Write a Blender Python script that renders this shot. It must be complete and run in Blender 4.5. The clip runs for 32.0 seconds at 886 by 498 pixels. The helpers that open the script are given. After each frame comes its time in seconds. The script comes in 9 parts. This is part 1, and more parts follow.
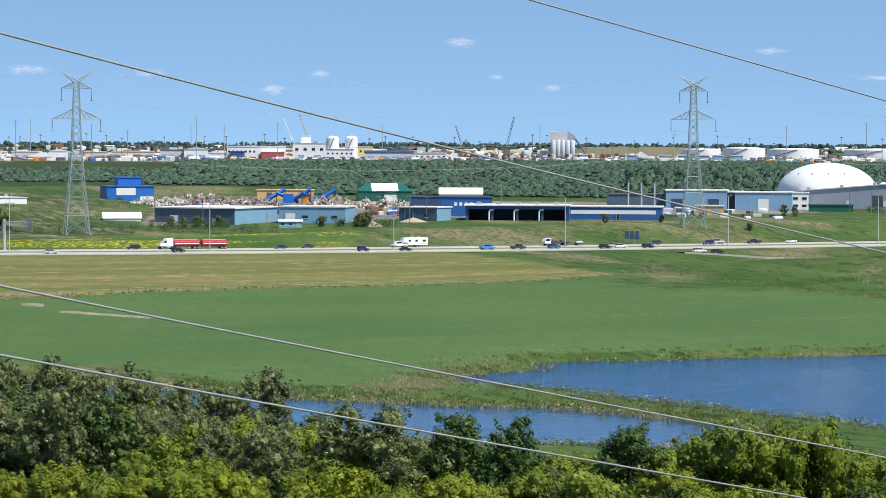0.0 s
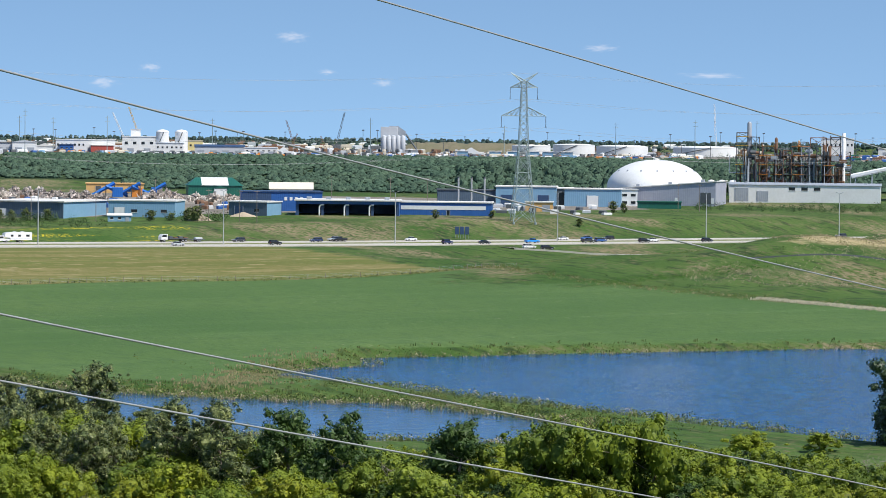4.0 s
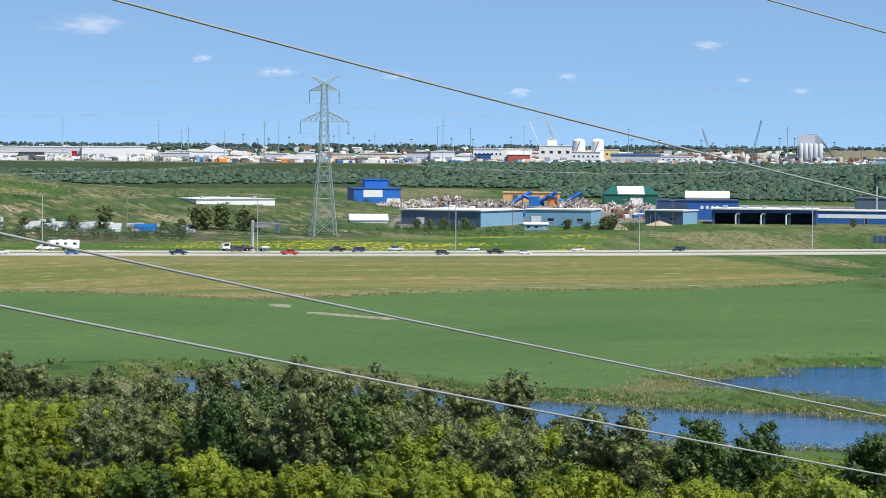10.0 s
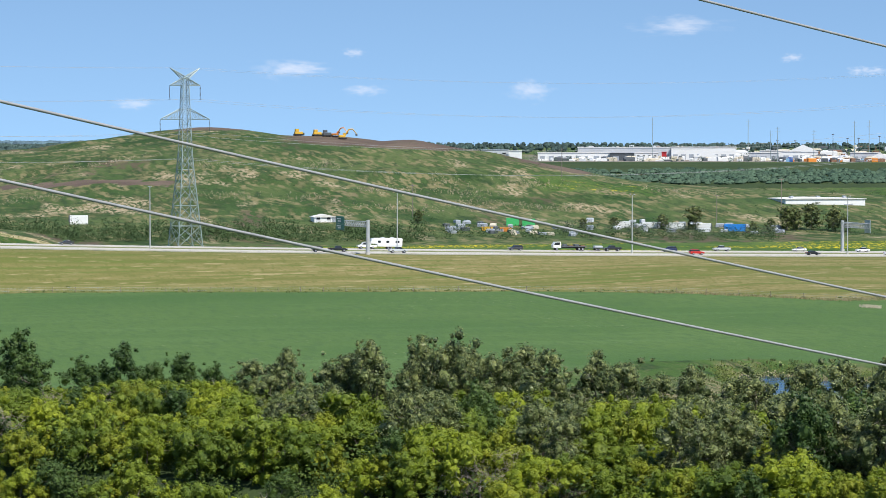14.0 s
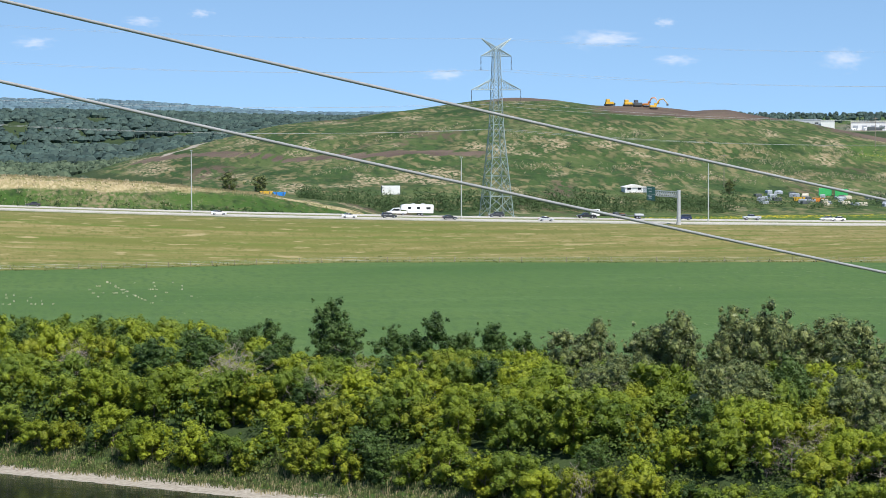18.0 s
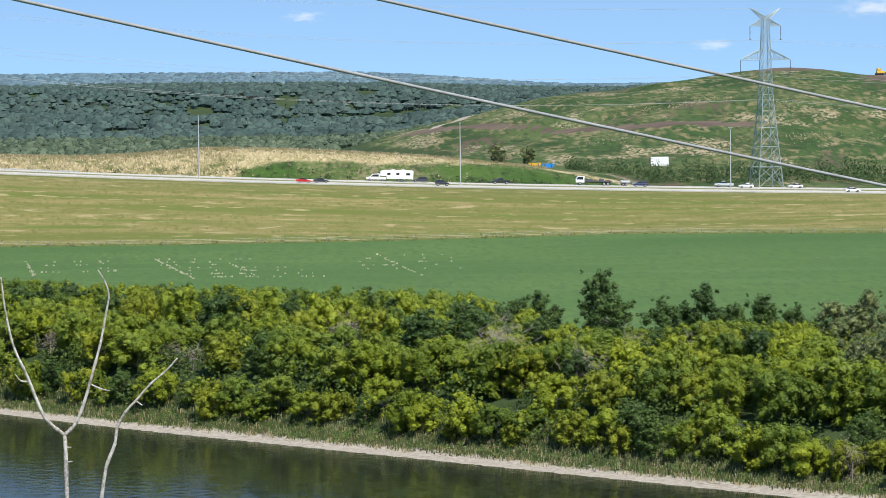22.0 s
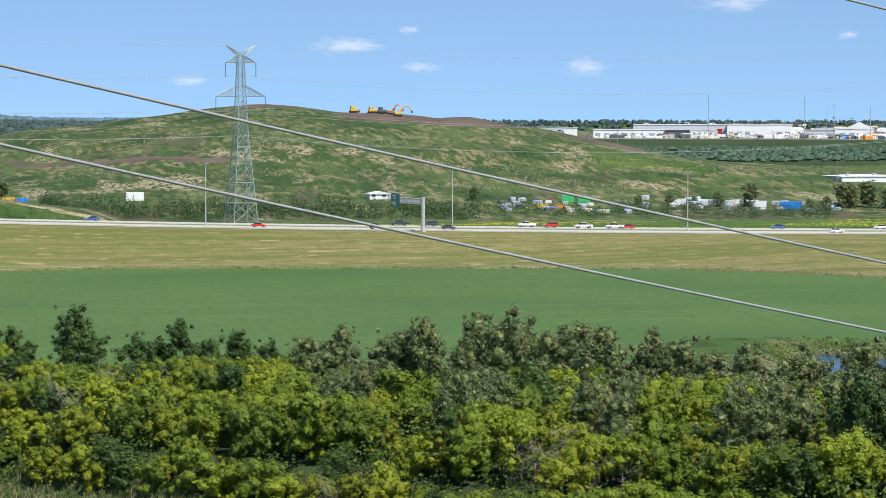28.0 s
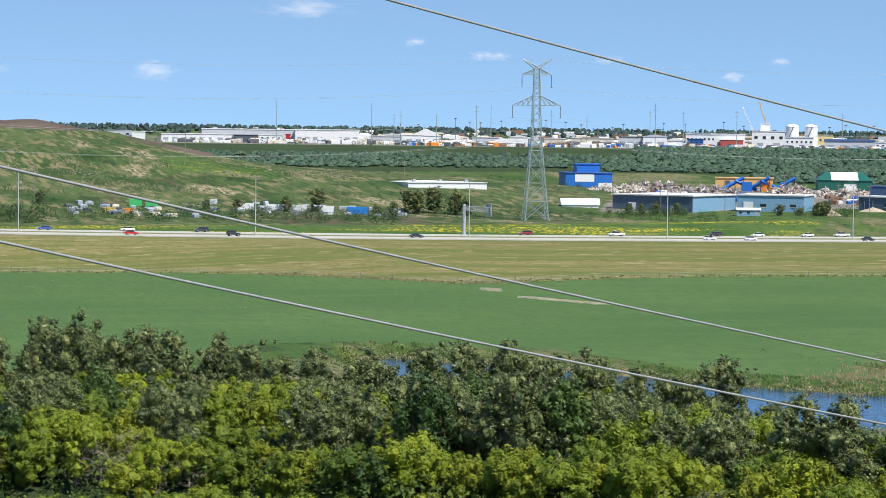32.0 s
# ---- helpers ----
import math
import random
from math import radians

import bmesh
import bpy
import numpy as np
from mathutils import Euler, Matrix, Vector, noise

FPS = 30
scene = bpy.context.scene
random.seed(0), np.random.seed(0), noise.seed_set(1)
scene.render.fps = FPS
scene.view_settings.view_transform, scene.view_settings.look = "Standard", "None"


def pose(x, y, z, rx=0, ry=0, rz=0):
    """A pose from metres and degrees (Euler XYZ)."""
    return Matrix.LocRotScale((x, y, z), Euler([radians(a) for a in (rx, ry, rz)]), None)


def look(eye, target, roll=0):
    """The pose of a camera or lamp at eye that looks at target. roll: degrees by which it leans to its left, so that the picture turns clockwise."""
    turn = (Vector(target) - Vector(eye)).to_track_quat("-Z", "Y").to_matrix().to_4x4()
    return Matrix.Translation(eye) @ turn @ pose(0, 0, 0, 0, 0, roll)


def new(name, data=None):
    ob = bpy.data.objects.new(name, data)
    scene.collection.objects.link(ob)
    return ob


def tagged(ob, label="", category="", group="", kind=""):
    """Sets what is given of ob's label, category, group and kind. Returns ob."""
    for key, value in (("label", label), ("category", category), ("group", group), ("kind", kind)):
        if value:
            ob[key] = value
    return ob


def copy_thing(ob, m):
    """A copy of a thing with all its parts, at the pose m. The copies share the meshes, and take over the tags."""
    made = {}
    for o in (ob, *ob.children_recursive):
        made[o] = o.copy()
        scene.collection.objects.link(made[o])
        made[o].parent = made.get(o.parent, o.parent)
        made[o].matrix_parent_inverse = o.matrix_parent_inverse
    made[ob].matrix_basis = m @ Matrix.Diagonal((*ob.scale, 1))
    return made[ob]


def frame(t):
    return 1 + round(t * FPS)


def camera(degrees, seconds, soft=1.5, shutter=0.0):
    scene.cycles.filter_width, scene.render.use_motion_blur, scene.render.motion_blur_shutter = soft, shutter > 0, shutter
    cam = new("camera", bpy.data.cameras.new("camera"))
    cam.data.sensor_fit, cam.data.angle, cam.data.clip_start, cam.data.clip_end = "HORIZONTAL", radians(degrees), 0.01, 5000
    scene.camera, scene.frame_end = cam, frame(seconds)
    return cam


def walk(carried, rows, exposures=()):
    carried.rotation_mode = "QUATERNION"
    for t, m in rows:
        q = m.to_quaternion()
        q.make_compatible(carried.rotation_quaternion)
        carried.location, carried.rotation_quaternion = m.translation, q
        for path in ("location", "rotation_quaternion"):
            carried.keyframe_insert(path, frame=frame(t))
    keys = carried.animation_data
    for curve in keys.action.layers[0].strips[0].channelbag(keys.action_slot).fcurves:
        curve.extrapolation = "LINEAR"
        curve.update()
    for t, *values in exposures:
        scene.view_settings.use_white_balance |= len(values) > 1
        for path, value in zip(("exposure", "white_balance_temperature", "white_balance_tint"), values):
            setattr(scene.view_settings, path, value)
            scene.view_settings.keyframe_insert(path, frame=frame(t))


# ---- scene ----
# The eye stands on a river bluff; x runs right, y ahead, z up from the river's surface.
EYE = 52.5
cam = camera(16.53, 32.0, soft=0.8)
SWING = [
(0.0, 0.00, -1.98, -0.20), (0.5, -0.26, -1.98, -0.29), (1.0, -0.30, -1.95, -0.27), (1.5, -0.51, -1.93, -0.39), (2.0, -1.14, -2.04, -0.46),
(2.5, -1.79, -2.07, -0.48), (3.0, -2.35, -2.09, -0.46), (3.5, -2.75, -2.09, -0.50), (4.0, -3.18, -2.05, -0.60), (4.5, -3.62, -2.02, -0.62),
(5.6, -4.84, -1.88, -0.75), (6.5, -4.60, -1.78, -0.81), (7.0, -3.26, -1.66, -0.72), (7.5, -1.32, -1.75, -0.55), (8.0, 0.00, -1.86, -0.56),
(8.5, 1.13, -1.88, -0.54), (9.0, 2.38, -1.80, -0.44), (9.5, 3.49, -1.77, -0.47), (10.0, 4.62, -1.95, -0.37), (10.5, 6.11, -1.98, -0.30),
(11.0, 7.45, -1.97, -0.25), (11.5, 8.73, -1.94, -0.19), (12.0, 10.08, -1.94, -0.09), (12.5, 11.31, -1.94, -0.08), (13.0, 12.36, -1.94, -0.07),
(13.5, 13.86, -1.97, -0.07), (14.0, 15.65, -1.98, 0.01), (14.5, 16.58, -1.94, 0.04), (15.5, 17.42, -2.00, 0.08), (16.5, 18.20, -2.14, 0.14),
(17.0, 19.06, -2.33, 0.10), (17.5, 20.03, -2.47, 0.15), (18.0, 21.48, -2.53, 0.17), (18.5, 23.32, -2.53, 0.25), (19.0, 25.19, -2.49, 0.31),
(19.5, 26.62, -2.46, 0.35), (20.0, 27.64, -2.50, 0.36), (20.5, 28.37, -2.57, 0.43), (21.0, 28.82, -2.61, 0.43), (21.5, 28.77, -2.64, 0.38),
(22.0, 26.51, -3.03, 0.60), (22.5, 22.55, -3.05, 0.47), (23.0, 21.30, -3.09, 0.42), (23.5, 20.83, -3.26, 0.31), (24.0, 20.89, -3.42, 0.30),
(24.5, 21.00, -3.12, 0.27), (25.5, 20.88, -2.85, 0.20), (26.5, 20.24, -2.75, 0.19), (27.0, 18.78, -2.65, 0.16), (27.5, 17.68, -2.51, 0.05),
(28.0, 16.69, -2.41, -0.03), (28.5, 15.65, -2.38, -0.12), (29.0, 14.15, -2.35, -0.26), (29.5, 12.64, -2.22, -0.34), (30.0, 11.19, -2.18, -0.46),
(30.5, 10.00, -2.19, -0.55), (31.0, 9.04, -2.24, -0.58), (31.5, 8.44, -2.23, -0.66), (32.0, 8.60, -2.28, -0.65)]
walk(cam, [(t, pose(0, 0, EYE, 90 + pitch, roll, yaw)) for t, yaw, pitch, roll in SWING],
     exposures=[(0.0, 0.48), (4.0, 0.42), (6.5, 0.38), (9.0, 0.48), (13.0, 0.53), (18.0, 0.58), (20.8, 0.62), (23.0, 0.6), (28.0, 0.55), (32.0, 0.55)])

# ---- light ----
SUN_ELEVATION, SUN_BEARING = 54.0, -128.0   # degrees; bearing counted to the left of straight ahead
world = bpy.data.worlds.new("sky")
scene.world = world
world.use_nodes = True
wn = world.node_tree.nodes
sky = wn.new("ShaderNodeTexSky")
sky.sky_type, sky.sun_disc = "NISHITA", False
sky.sun_elevation = radians(SUN_ELEVATION)
sky.sun_rotation = radians(-SUN_BEARING)
sky.altitude, sky.air_density, sky.dust_density, sky.ozone_density = 600, 1.0, 0.1, 1.4
reach = wn.new("ShaderNodeTexCoord")
lift = wn.new("ShaderNodeVectorMath")
lift.operation = "MULTIPLY_ADD"
lift.inputs[1].default_value, lift.inputs[2].default_value = (1, 1, 1.8), (0, 0, 0.24)
world.node_tree.links.new(reach.outputs["Generated"], lift.inputs[0])
world.node_tree.links.new(lift.outputs[0], sky.inputs["Vector"])
tone = wn.new("ShaderNodeMix")
tone.data_type, tone.blend_type = "RGBA", "MULTIPLY"
tone.inputs["Factor"].default_value = 1.0
tone.inputs["B"].default_value = (0.94, 1.02, 1.0, 1)
world.node_tree.links.new(sky.outputs["Color"], tone.inputs["A"])
world.node_tree.links.new(tone.outputs["Result"], wn["Background"].inputs["Color"])
wn["Background"].inputs["Strength"].default_value = 0.133
sun = new("sun", bpy.data.lights.new("sun", "SUN"))
sun.data.energy, sun.data.angle, sun.data.color = 4.0, radians(0.5), (1.0, 0.96, 0.89)
b, e = radians(SUN_BEARING), radians(SUN_ELEVATION)
sun.matrix_world = look((0, 0, 900), (900 * math.sin(b) * math.cos(e), -900 * math.cos(b) * math.cos(e), 900 - 900 * math.sin(e)))
# ---- helpers for building ----
def spot(bearing, distance):
    """Plan place by bearing (degrees to the left of straight ahead) and distance from the lookout."""
    a = radians(bearing)
    return -math.sin(a) * distance, math.cos(a) * distance


ROAD_TURN = 31.5                       # the highway runs square to this bearing
RU = (math.cos(radians(ROAD_TURN)), math.sin(radians(ROAD_TURN)))
RN = (-RU[1], RU[0])


def along(s, n):
    """Plan place from metres along the highway (to the right) and metres out towards it."""
    return s * RU[0] + n * RN[0], s * RU[1] + n * RN[1]


def finish(name, bm, material, smooth=False):
    me = bpy.data.meshes.new(name)
    bm.normal_update()
    bm.to_mesh(me)
    bm.free()
    for m in (material if isinstance(material, (list, tuple)) else [material]):
        me.materials.append(m)
    if smooth:
        me.polygons.foreach_set("use_smooth", [True] * len(me.polygons))
    return me


def part(name, bm, material, parent=None, label="", smooth=False):
    ob = new(name, finish(name, bm, material, smooth))
    ob.parent = parent
    return tagged(ob, label)


def raw(name, verts, faces, material, parent=None, smooth=False):
    me = bpy.data.meshes.new(name)
    me.from_pydata([tuple(v) for v in verts], [], [tuple(f) for f in faces])
    me.materials.append(material)
    if smooth:
        me.polygons.foreach_set("use_smooth", [True] * len(me.polygons))
    ob = new(name, me)
    ob.parent = parent
    return ob


def thing(name, x, y, z, turn=0.0, label="", category="", group="", kind=""):
    ob = new(name)
    ob.empty_display_size = 0.5
    ob.matrix_basis = pose(x, y, z, 0, 0, turn)
    return tagged(ob, label, category, group, kind)


def box(bm, x0, y0, z0, x1, y1, z1, bevel=0.0, mat=0):
    r = bmesh.ops.create_cube(bm, size=1.0)
    vs = r["verts"]
    for v in vs:
        v.co = ((x0 + x1) / 2 + v.co.x * (x1 - x0), (y0 + y1) / 2 + v.co.y * (y1 - y0), (z0 + z1) / 2 + v.co.z * (z1 - z0))
    if bevel:
        es = list({e for v in vs for e in v.link_edges})
        bmesh.ops.bevel(bm, geom=es, offset=bevel, segments=2, profile=0.5, affect="EDGES")
    if mat:
        for f in {f for v in vs if v.is_valid for f in v.link_faces}:
            f.material_index = mat
    return bm


def rod(bm, a, b, r, r2=None, n=6):
    """A round bar from a to b."""
    a, b = Vector(a), Vector(b)
    d = b - a
    if d.length < 1e-6:
        return bm
    m = Matrix.Translation((a + b) / 2) @ d.to_track_quat("Z", "Y").to_matrix().to_4x4()
    bmesh.ops.create_cone(bm, cap_ends=True, segments=n, radius1=r, radius2=r if r2 is None else r2, depth=d.length, matrix=m)
    return bm


def prism(bm, outline, y0, y1):
    """An outline in the xz plane, drawn out from y0 to y1."""
    a = [bm.verts.new((x, y0, z)) for x, z in outline]
    c = [bm.verts.new((x, y1, z)) for x, z in outline]
    bm.faces.new(a)
    bm.faces.new(list(reversed(c)))
    for i in range(len(a)):
        j = (i + 1) % len(a)
        bm.faces.new((a[j], a[i], c[i], c[j]))
    bmesh.ops.recalc_face_normals(bm, faces=bm.faces)
    return bm


def lathe(bm, profile, n=24, cx=0.0, cy=0.0):
    """Turn a profile of (radius, height) round a vertical axis."""
    rings = []
    for r, z in profile:
        rings.append([bm.verts.new((cx + r * math.cos(2 * math.pi * k / n), cy + r * math.sin(2 * math.pi * k / n), z)) for k in range(n)] if r > 1e-4
                     else [bm.verts.new((cx, cy, z))])
    for p, q in zip(rings, rings[1:]):
        for k in range(n):
            j = (k + 1) % n
            if len(p) == 1 and len(q) == 1:
                continue
            if len(p) == 1:
                bm.faces.new((p[0], q[j], q[k]))
            elif len(q) == 1:
                bm.faces.new((p[k], p[j], q[0]))
            else:
                bm.faces.new((p[k], p[j], q[j], q[k]))
    return bm


# ---- materials ----
def surf(name, a, b=None, size=1.0, rough=0.7, metal=0.0, bump=0.0, fine=6.0, random_tint=0.0, island=0.0, stripes=0.0, spec=0.5, glow_through=0.0):
    """A surface whose colour wanders between a and b over patches of `size` metres, with finer grain on top."""
    m = bpy.data.materials.new(name)
    m.use_nodes = True
    nt = m.node_tree
    N, L = nt.nodes, nt.links
    bs = N["Principled BSDF"]
    bs.inputs["Roughness"].default_value, bs.inputs["Metallic"].default_value = rough, metal
    bs.inputs["Specular IOR Level"].default_value = spec
    b = b or tuple(c * 0.8 for c in a)
    tc = N.new("ShaderNodeTexCoord")
    big = N.new("ShaderNodeTexNoise")
    big.inputs["Scale"].default_value, big.inputs["Detail"].default_value = 1.0 / size, 5.0
    small = N.new("ShaderNodeTexNoise")
    small.inputs["Scale"].default_value, small.inputs["Detail"].default_value = fine / size, 3.0
    L.new(tc.outputs["Object"], big.inputs["Vector"])
    L.new(tc.outputs["Object"], small.inputs["Vector"])
    add = N.new("ShaderNodeMath")
    add.operation = "ADD"
    L.new(big.outputs["Fac"], add.inputs[0])
    L.new(small.outputs["Fac"], add.inputs[1])
    rng = N.new("ShaderNodeMapRange")
    rng.inputs["From Min"].default_value, rng.inputs["From Max"].default_value = 0.72, 1.28
    L.new(add.outputs[0], rng.inputs["Value"])
    mix = N.new("ShaderNodeMix")
    mix.data_type = "RGBA"
    mix.inputs["A"].default_value, mix.inputs["B"].default_value = (*a, 1), (*b, 1)
    L.new(rng.outputs[0], mix.inputs["Factor"])
    col = mix.outputs["Result"]
    if random_tint or island:
        src = N.new("ShaderNodeObjectInfo").outputs["Random"] if random_tint else N.new("ShaderNodeNewGeometry").outputs["Random Per Island"]
        hs = N.new("ShaderNodeHueSaturation")
        r2 = N.new("ShaderNodeMapRange")
        k = random_tint or island
        r2.inputs["To Min"].default_value, r2.inputs["To Max"].default_value = 1 - k, 1 + k
        L.new(src, r2.inputs["Value"])
        L.new(r2.outputs[0], hs.inputs["Value"])
        r3 = N.new("ShaderNodeMapRange")
        r3.inputs["To Min"].default_value, r3.inputs["To Max"].default_value = 0.5 + 0.04 * k, 0.5 - 0.04 * k
        L.new(src, r3.inputs["Value"])
        L.new(r3.outputs[0], hs.inputs["Hue"])
        L.new(col, hs.inputs["Color"])
        col = hs.outputs["Color"]
    L.new(col, bs.inputs["Base Color"])
    if glow_through:      # thin leaves pass some light
        tl = N.new("ShaderNodeBsdfTranslucent")
        L.new(col, tl.inputs["Color"])
        ms = N.new("ShaderNodeMixShader")
        ms.inputs[0].default_value = glow_through
        L.new(bs.outputs[0], ms.inputs[1])
        L.new(tl.outputs[0], ms.inputs[2])
        L.new(ms.outputs[0], N["Material Output"].inputs["Surface"])
    if stripes:
        wv = N.new("ShaderNodeTexWave")
        wv.wave_profile = "SIN"
        wv.inputs["Scale"].default_value = 0.314 / stripes
        L.new(tc.outputs["Object"], wv.inputs["Vector"])
        bp = N.new("ShaderNodeBump")
        bp.inputs["Strength"].default_value, bp.inputs["Distance"].default_value = 0.5, 0.05
        L.new(wv.outputs["Fac"], bp.inputs["Height"])
        L.new(bp.outputs["Normal"], bs.inputs["Normal"])
    elif bump:
        bp = N.new("ShaderNodeBump")
        bp.inputs["Strength"].default_value, bp.inputs["Distance"].default_value = 0.6, bump
        L.new(small.outputs["Fac"], bp.inputs["Height"])
        L.new(bp.outputs["Normal"], bs.inputs["Normal"])
    return m


def ground_material():
    """Crop field, mown verge, flowering meadow, yards, woods floor, landfill and plateau, told apart by where they lie."""
    m = bpy.data.materials.new("ground")
    m.use_nodes = True
    nt = m.node_tree
    N, L = nt.nodes, nt.links
    bs = N["Principled BSDF"]
    bs.inputs["Roughness"].default_value, bs.inputs["Specular IOR Level"].default_value = 0.95, 0.15
    pos = N.new("ShaderNodeTexCoord").outputs["Object"]

    def noise_tex(scale, detail=4.0, stretch=None):
        n = N.new("ShaderNodeTexNoise")
        n.inputs["Scale"].default_value, n.inputs["Detail"].default_value = scale, detail
        v = pos
        if stretch:
            mp = N.new("ShaderNodeMapping")
            mp.vector_type = "TEXTURE"
            mp.inputs["Rotation"].default_value = (0, 0, radians(ROAD_TURN))
            mp.inputs["Scale"].default_value = tuple(1.0 / k for k in stretch)
            L.new(pos, mp.inputs["Vector"])
            v = mp.outputs["Vector"]
        L.new(v, n.inputs["Vector"])
        return n.outputs["Fac"]

    def ramp(fac, lo, hi):
        r = N.new("ShaderNodeMapRange")
        r.inputs["From Min"].default_value, r.inputs["From Max"].default_value = lo, hi
        L.new(fac, r.inputs["Value"])
        return r.outputs[0]

    def mixc(fac, a, b):
        x = N.new("ShaderNodeMix")
        x.data_type = "RGBA"
        for sock, v in ((x.inputs["A"], a), (x.inputs["B"], b)):
            if isinstance(v, tuple):
                sock.default_value = (*v, 1)
            else:
                L.new(v, sock)
        L.new(fac, x.inputs["Factor"])
        return x.outputs["Result"]

    def calc(op, a, b):
        x = N.new("ShaderNodeMath")
        x.operation = op
        for i, v in enumerate((a, b)):
            if isinstance(v, (int, float)):
                x.inputs[i].default_value = v
            else:
                L.new(v, x.inputs[i])
        return x.outputs[0]

    zone = N.new("ShaderNodeAttribute")
    zone.attribute_name = "zone_a"
    za = N.new("ShaderNodeSeparateColor")
    L.new(zone.outputs["Color"], za.inputs[0])
    zone2 = N.new("ShaderNodeAttribute")
    zone2.attribute_name = "zone_b"
    zb = N.new("ShaderNodeSeparateColor")
    L.new(zone2.outputs["Color"], zb.inputs[0])
    rag = calc("SUBTRACT", noise_tex(0.15), 0.5)

    def area(sock):
        return ramp(calc("ADD", sock, calc("MULTIPLY", rag, 0.8)), 0.4, 0.6)

    fleck = noise_tex(1.0, 2.5, (1.5, 0.3, 1))
    mote = noise_tex(0.7, 3.0)
    blotch = noise_tex(0.22, 4.0)
    speck = noise_tex(1.0, 3.0, (0.7, 0.15, 1))

    def both(*facs):
        f = facs[0]
        for g in facs[1:]:
            f = calc("MULTIPLY", f, g)
        return f

    lump = noise_tex(0.3, 4.0, (1, 0.3, 1))
    grit = noise_tex(0.8, 3.0, (1, 0.35, 1))
    wild = mixc(ramp(noise_tex(0.03, 7, (1, 0.4, 1)), 0.36, 0.64), (0.042, 0.09, 0.017), (0.078, 0.128, 0.03))
    wild = mixc(ramp(lump, 0.5, 0.68), wild, (0.024, 0.048, 0.014))
    wild = mixc(both(ramp(grit, 0.5, 0.68), ramp(noise_tex(0.05, 4), 0.4, 0.62)), wild, (0.14, 0.13, 0.065))
    wild = mixc(both(ramp(noise_tex(0.022, 6, (1, 0.5, 1)), 0.53, 0.63), ramp(grit, 0.36, 0.6)), wild, (0.23, 0.185, 0.11))
    crop = mixc(ramp(noise_tex(0.012), 0.3, 0.7), (0.062, 0.122, 0.034), (0.092, 0.152, 0.045))
    crop = mixc(ramp(noise_tex(0.05, 6, (0.2, 2.2, 1)), 0.54, 0.8), crop, (0.1, 0.168, 0.055))
    crop = mixc(ramp(speck, 0.45, 0.75), crop, (0.06, 0.112, 0.038))
    crop = mixc(both(ramp(fleck, 0.64, 0.72), ramp(noise_tex(0.035, 4, (0.4, 1.5, 1)), 0.52, 0.66)), crop, (0.22, 0.25, 0.12))
    verge = mixc(ramp(noise_tex(0.05, 6, (0.1, 2.4, 1)), 0.38, 0.64), (0.128, 0.138, 0.037), (0.232, 0.192, 0.08))
    verge = mixc(ramp(noise_tex(0.12, 5, (0.15, 2.4, 1)), 0.5, 0.68), verge, (0.105, 0.14, 0.03))
    tuft = noise_tex(1.0, 3.5, (0.14, 0.34, 1))
    verge = mixc(ramp(tuft, 0.3, 0.46), (0.13, 0.135, 0.04), verge)
    verge = mixc(ramp(grit, 0.52, 0.72), verge, (0.12, 0.13, 0.035))
    verge = mixc(both(ramp(tuft, 0.56, 0.66), ramp(noise_tex(0.3, 4, (0.1, 1.6, 1)), 0.42, 0.58)), verge, (0.3, 0.25, 0.125))
    meadow = mixc(ramp(noise_tex(0.04, 5), 0.35, 0.65), (0.045, 0.1, 0.018), (0.09, 0.14, 0.035))
    meadow = mixc(ramp(speck, 0.5, 0.7), meadow, (0.035, 0.075, 0.016))
    meadow = mixc(both(ramp(fleck, 0.52, 0.6), ramp(noise_tex(0.04, 6, (0.3, 1.6, 1)), 0.46, 0.58)), meadow, (0.56, 0.45, 0.025))
    yard = mixc(ramp(noise_tex(0.05, 6), 0.3, 0.7), (0.17, 0.15, 0.125), (0.3, 0.27, 0.23))
    yard = mixc(ramp(fleck, 0.5, 0.7), yard, (0.11, 0.1, 0.085))
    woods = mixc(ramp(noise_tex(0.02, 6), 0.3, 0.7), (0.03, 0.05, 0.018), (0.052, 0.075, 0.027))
    rough = noise_tex(0.35, 5.0, (1, 0.3, 1))
    hill = mixc(ramp(noise_tex(0.03, 8, (1, 0.4, 1)), 0.4, 0.6), (0.042, 0.08, 0.022), (0.08, 0.112, 0.037))
    hill = mixc(both(ramp(noise_tex(0.045, 6, (1, 0.45, 1)), 0.5, 0.58), ramp(rough, 0.36, 0.54)), hill, (0.02, 0.05, 0.012))
    hill = mixc(ramp(lump, 0.5, 0.66), hill, (0.032, 0.058, 0.02))
    hill = mixc(both(ramp(rough, 0.47, 0.6), ramp(noise_tex(0.04, 5), 0.4, 0.55)), hill, (0.185, 0.165, 0.08))
    hill = mixc(both(ramp(noise_tex(0.05, 7, (1, 0.4, 1)), 0.58, 0.65), ramp(grit, 0.45, 0.57)), hill, (0.34, 0.275, 0.175))
    hill = mixc(both(ramp(noise_tex(0.026, 6, (1, 0.4, 1)), 0.6, 0.67), ramp(rough, 0.44, 0.56)), hill, (0.105, 0.08, 0.055))
    soil = mixc(ramp(noise_tex(0.05, 6), 0.3, 0.7), (0.085, 0.06, 0.052), (0.16, 0.118, 0.09))
    soil = mixc(ramp(fleck, 0.56, 0.7), soil, (0.11, 0.11, 0.05))
    dry = mixc(ramp(noise_tex(0.09, 6), 0.35, 0.65), (0.36, 0.29, 0.155), (0.21, 0.19, 0.08))
    dry = mixc(ramp(fleck, 0.45, 0.65), dry, (0.46, 0.38, 0.23))
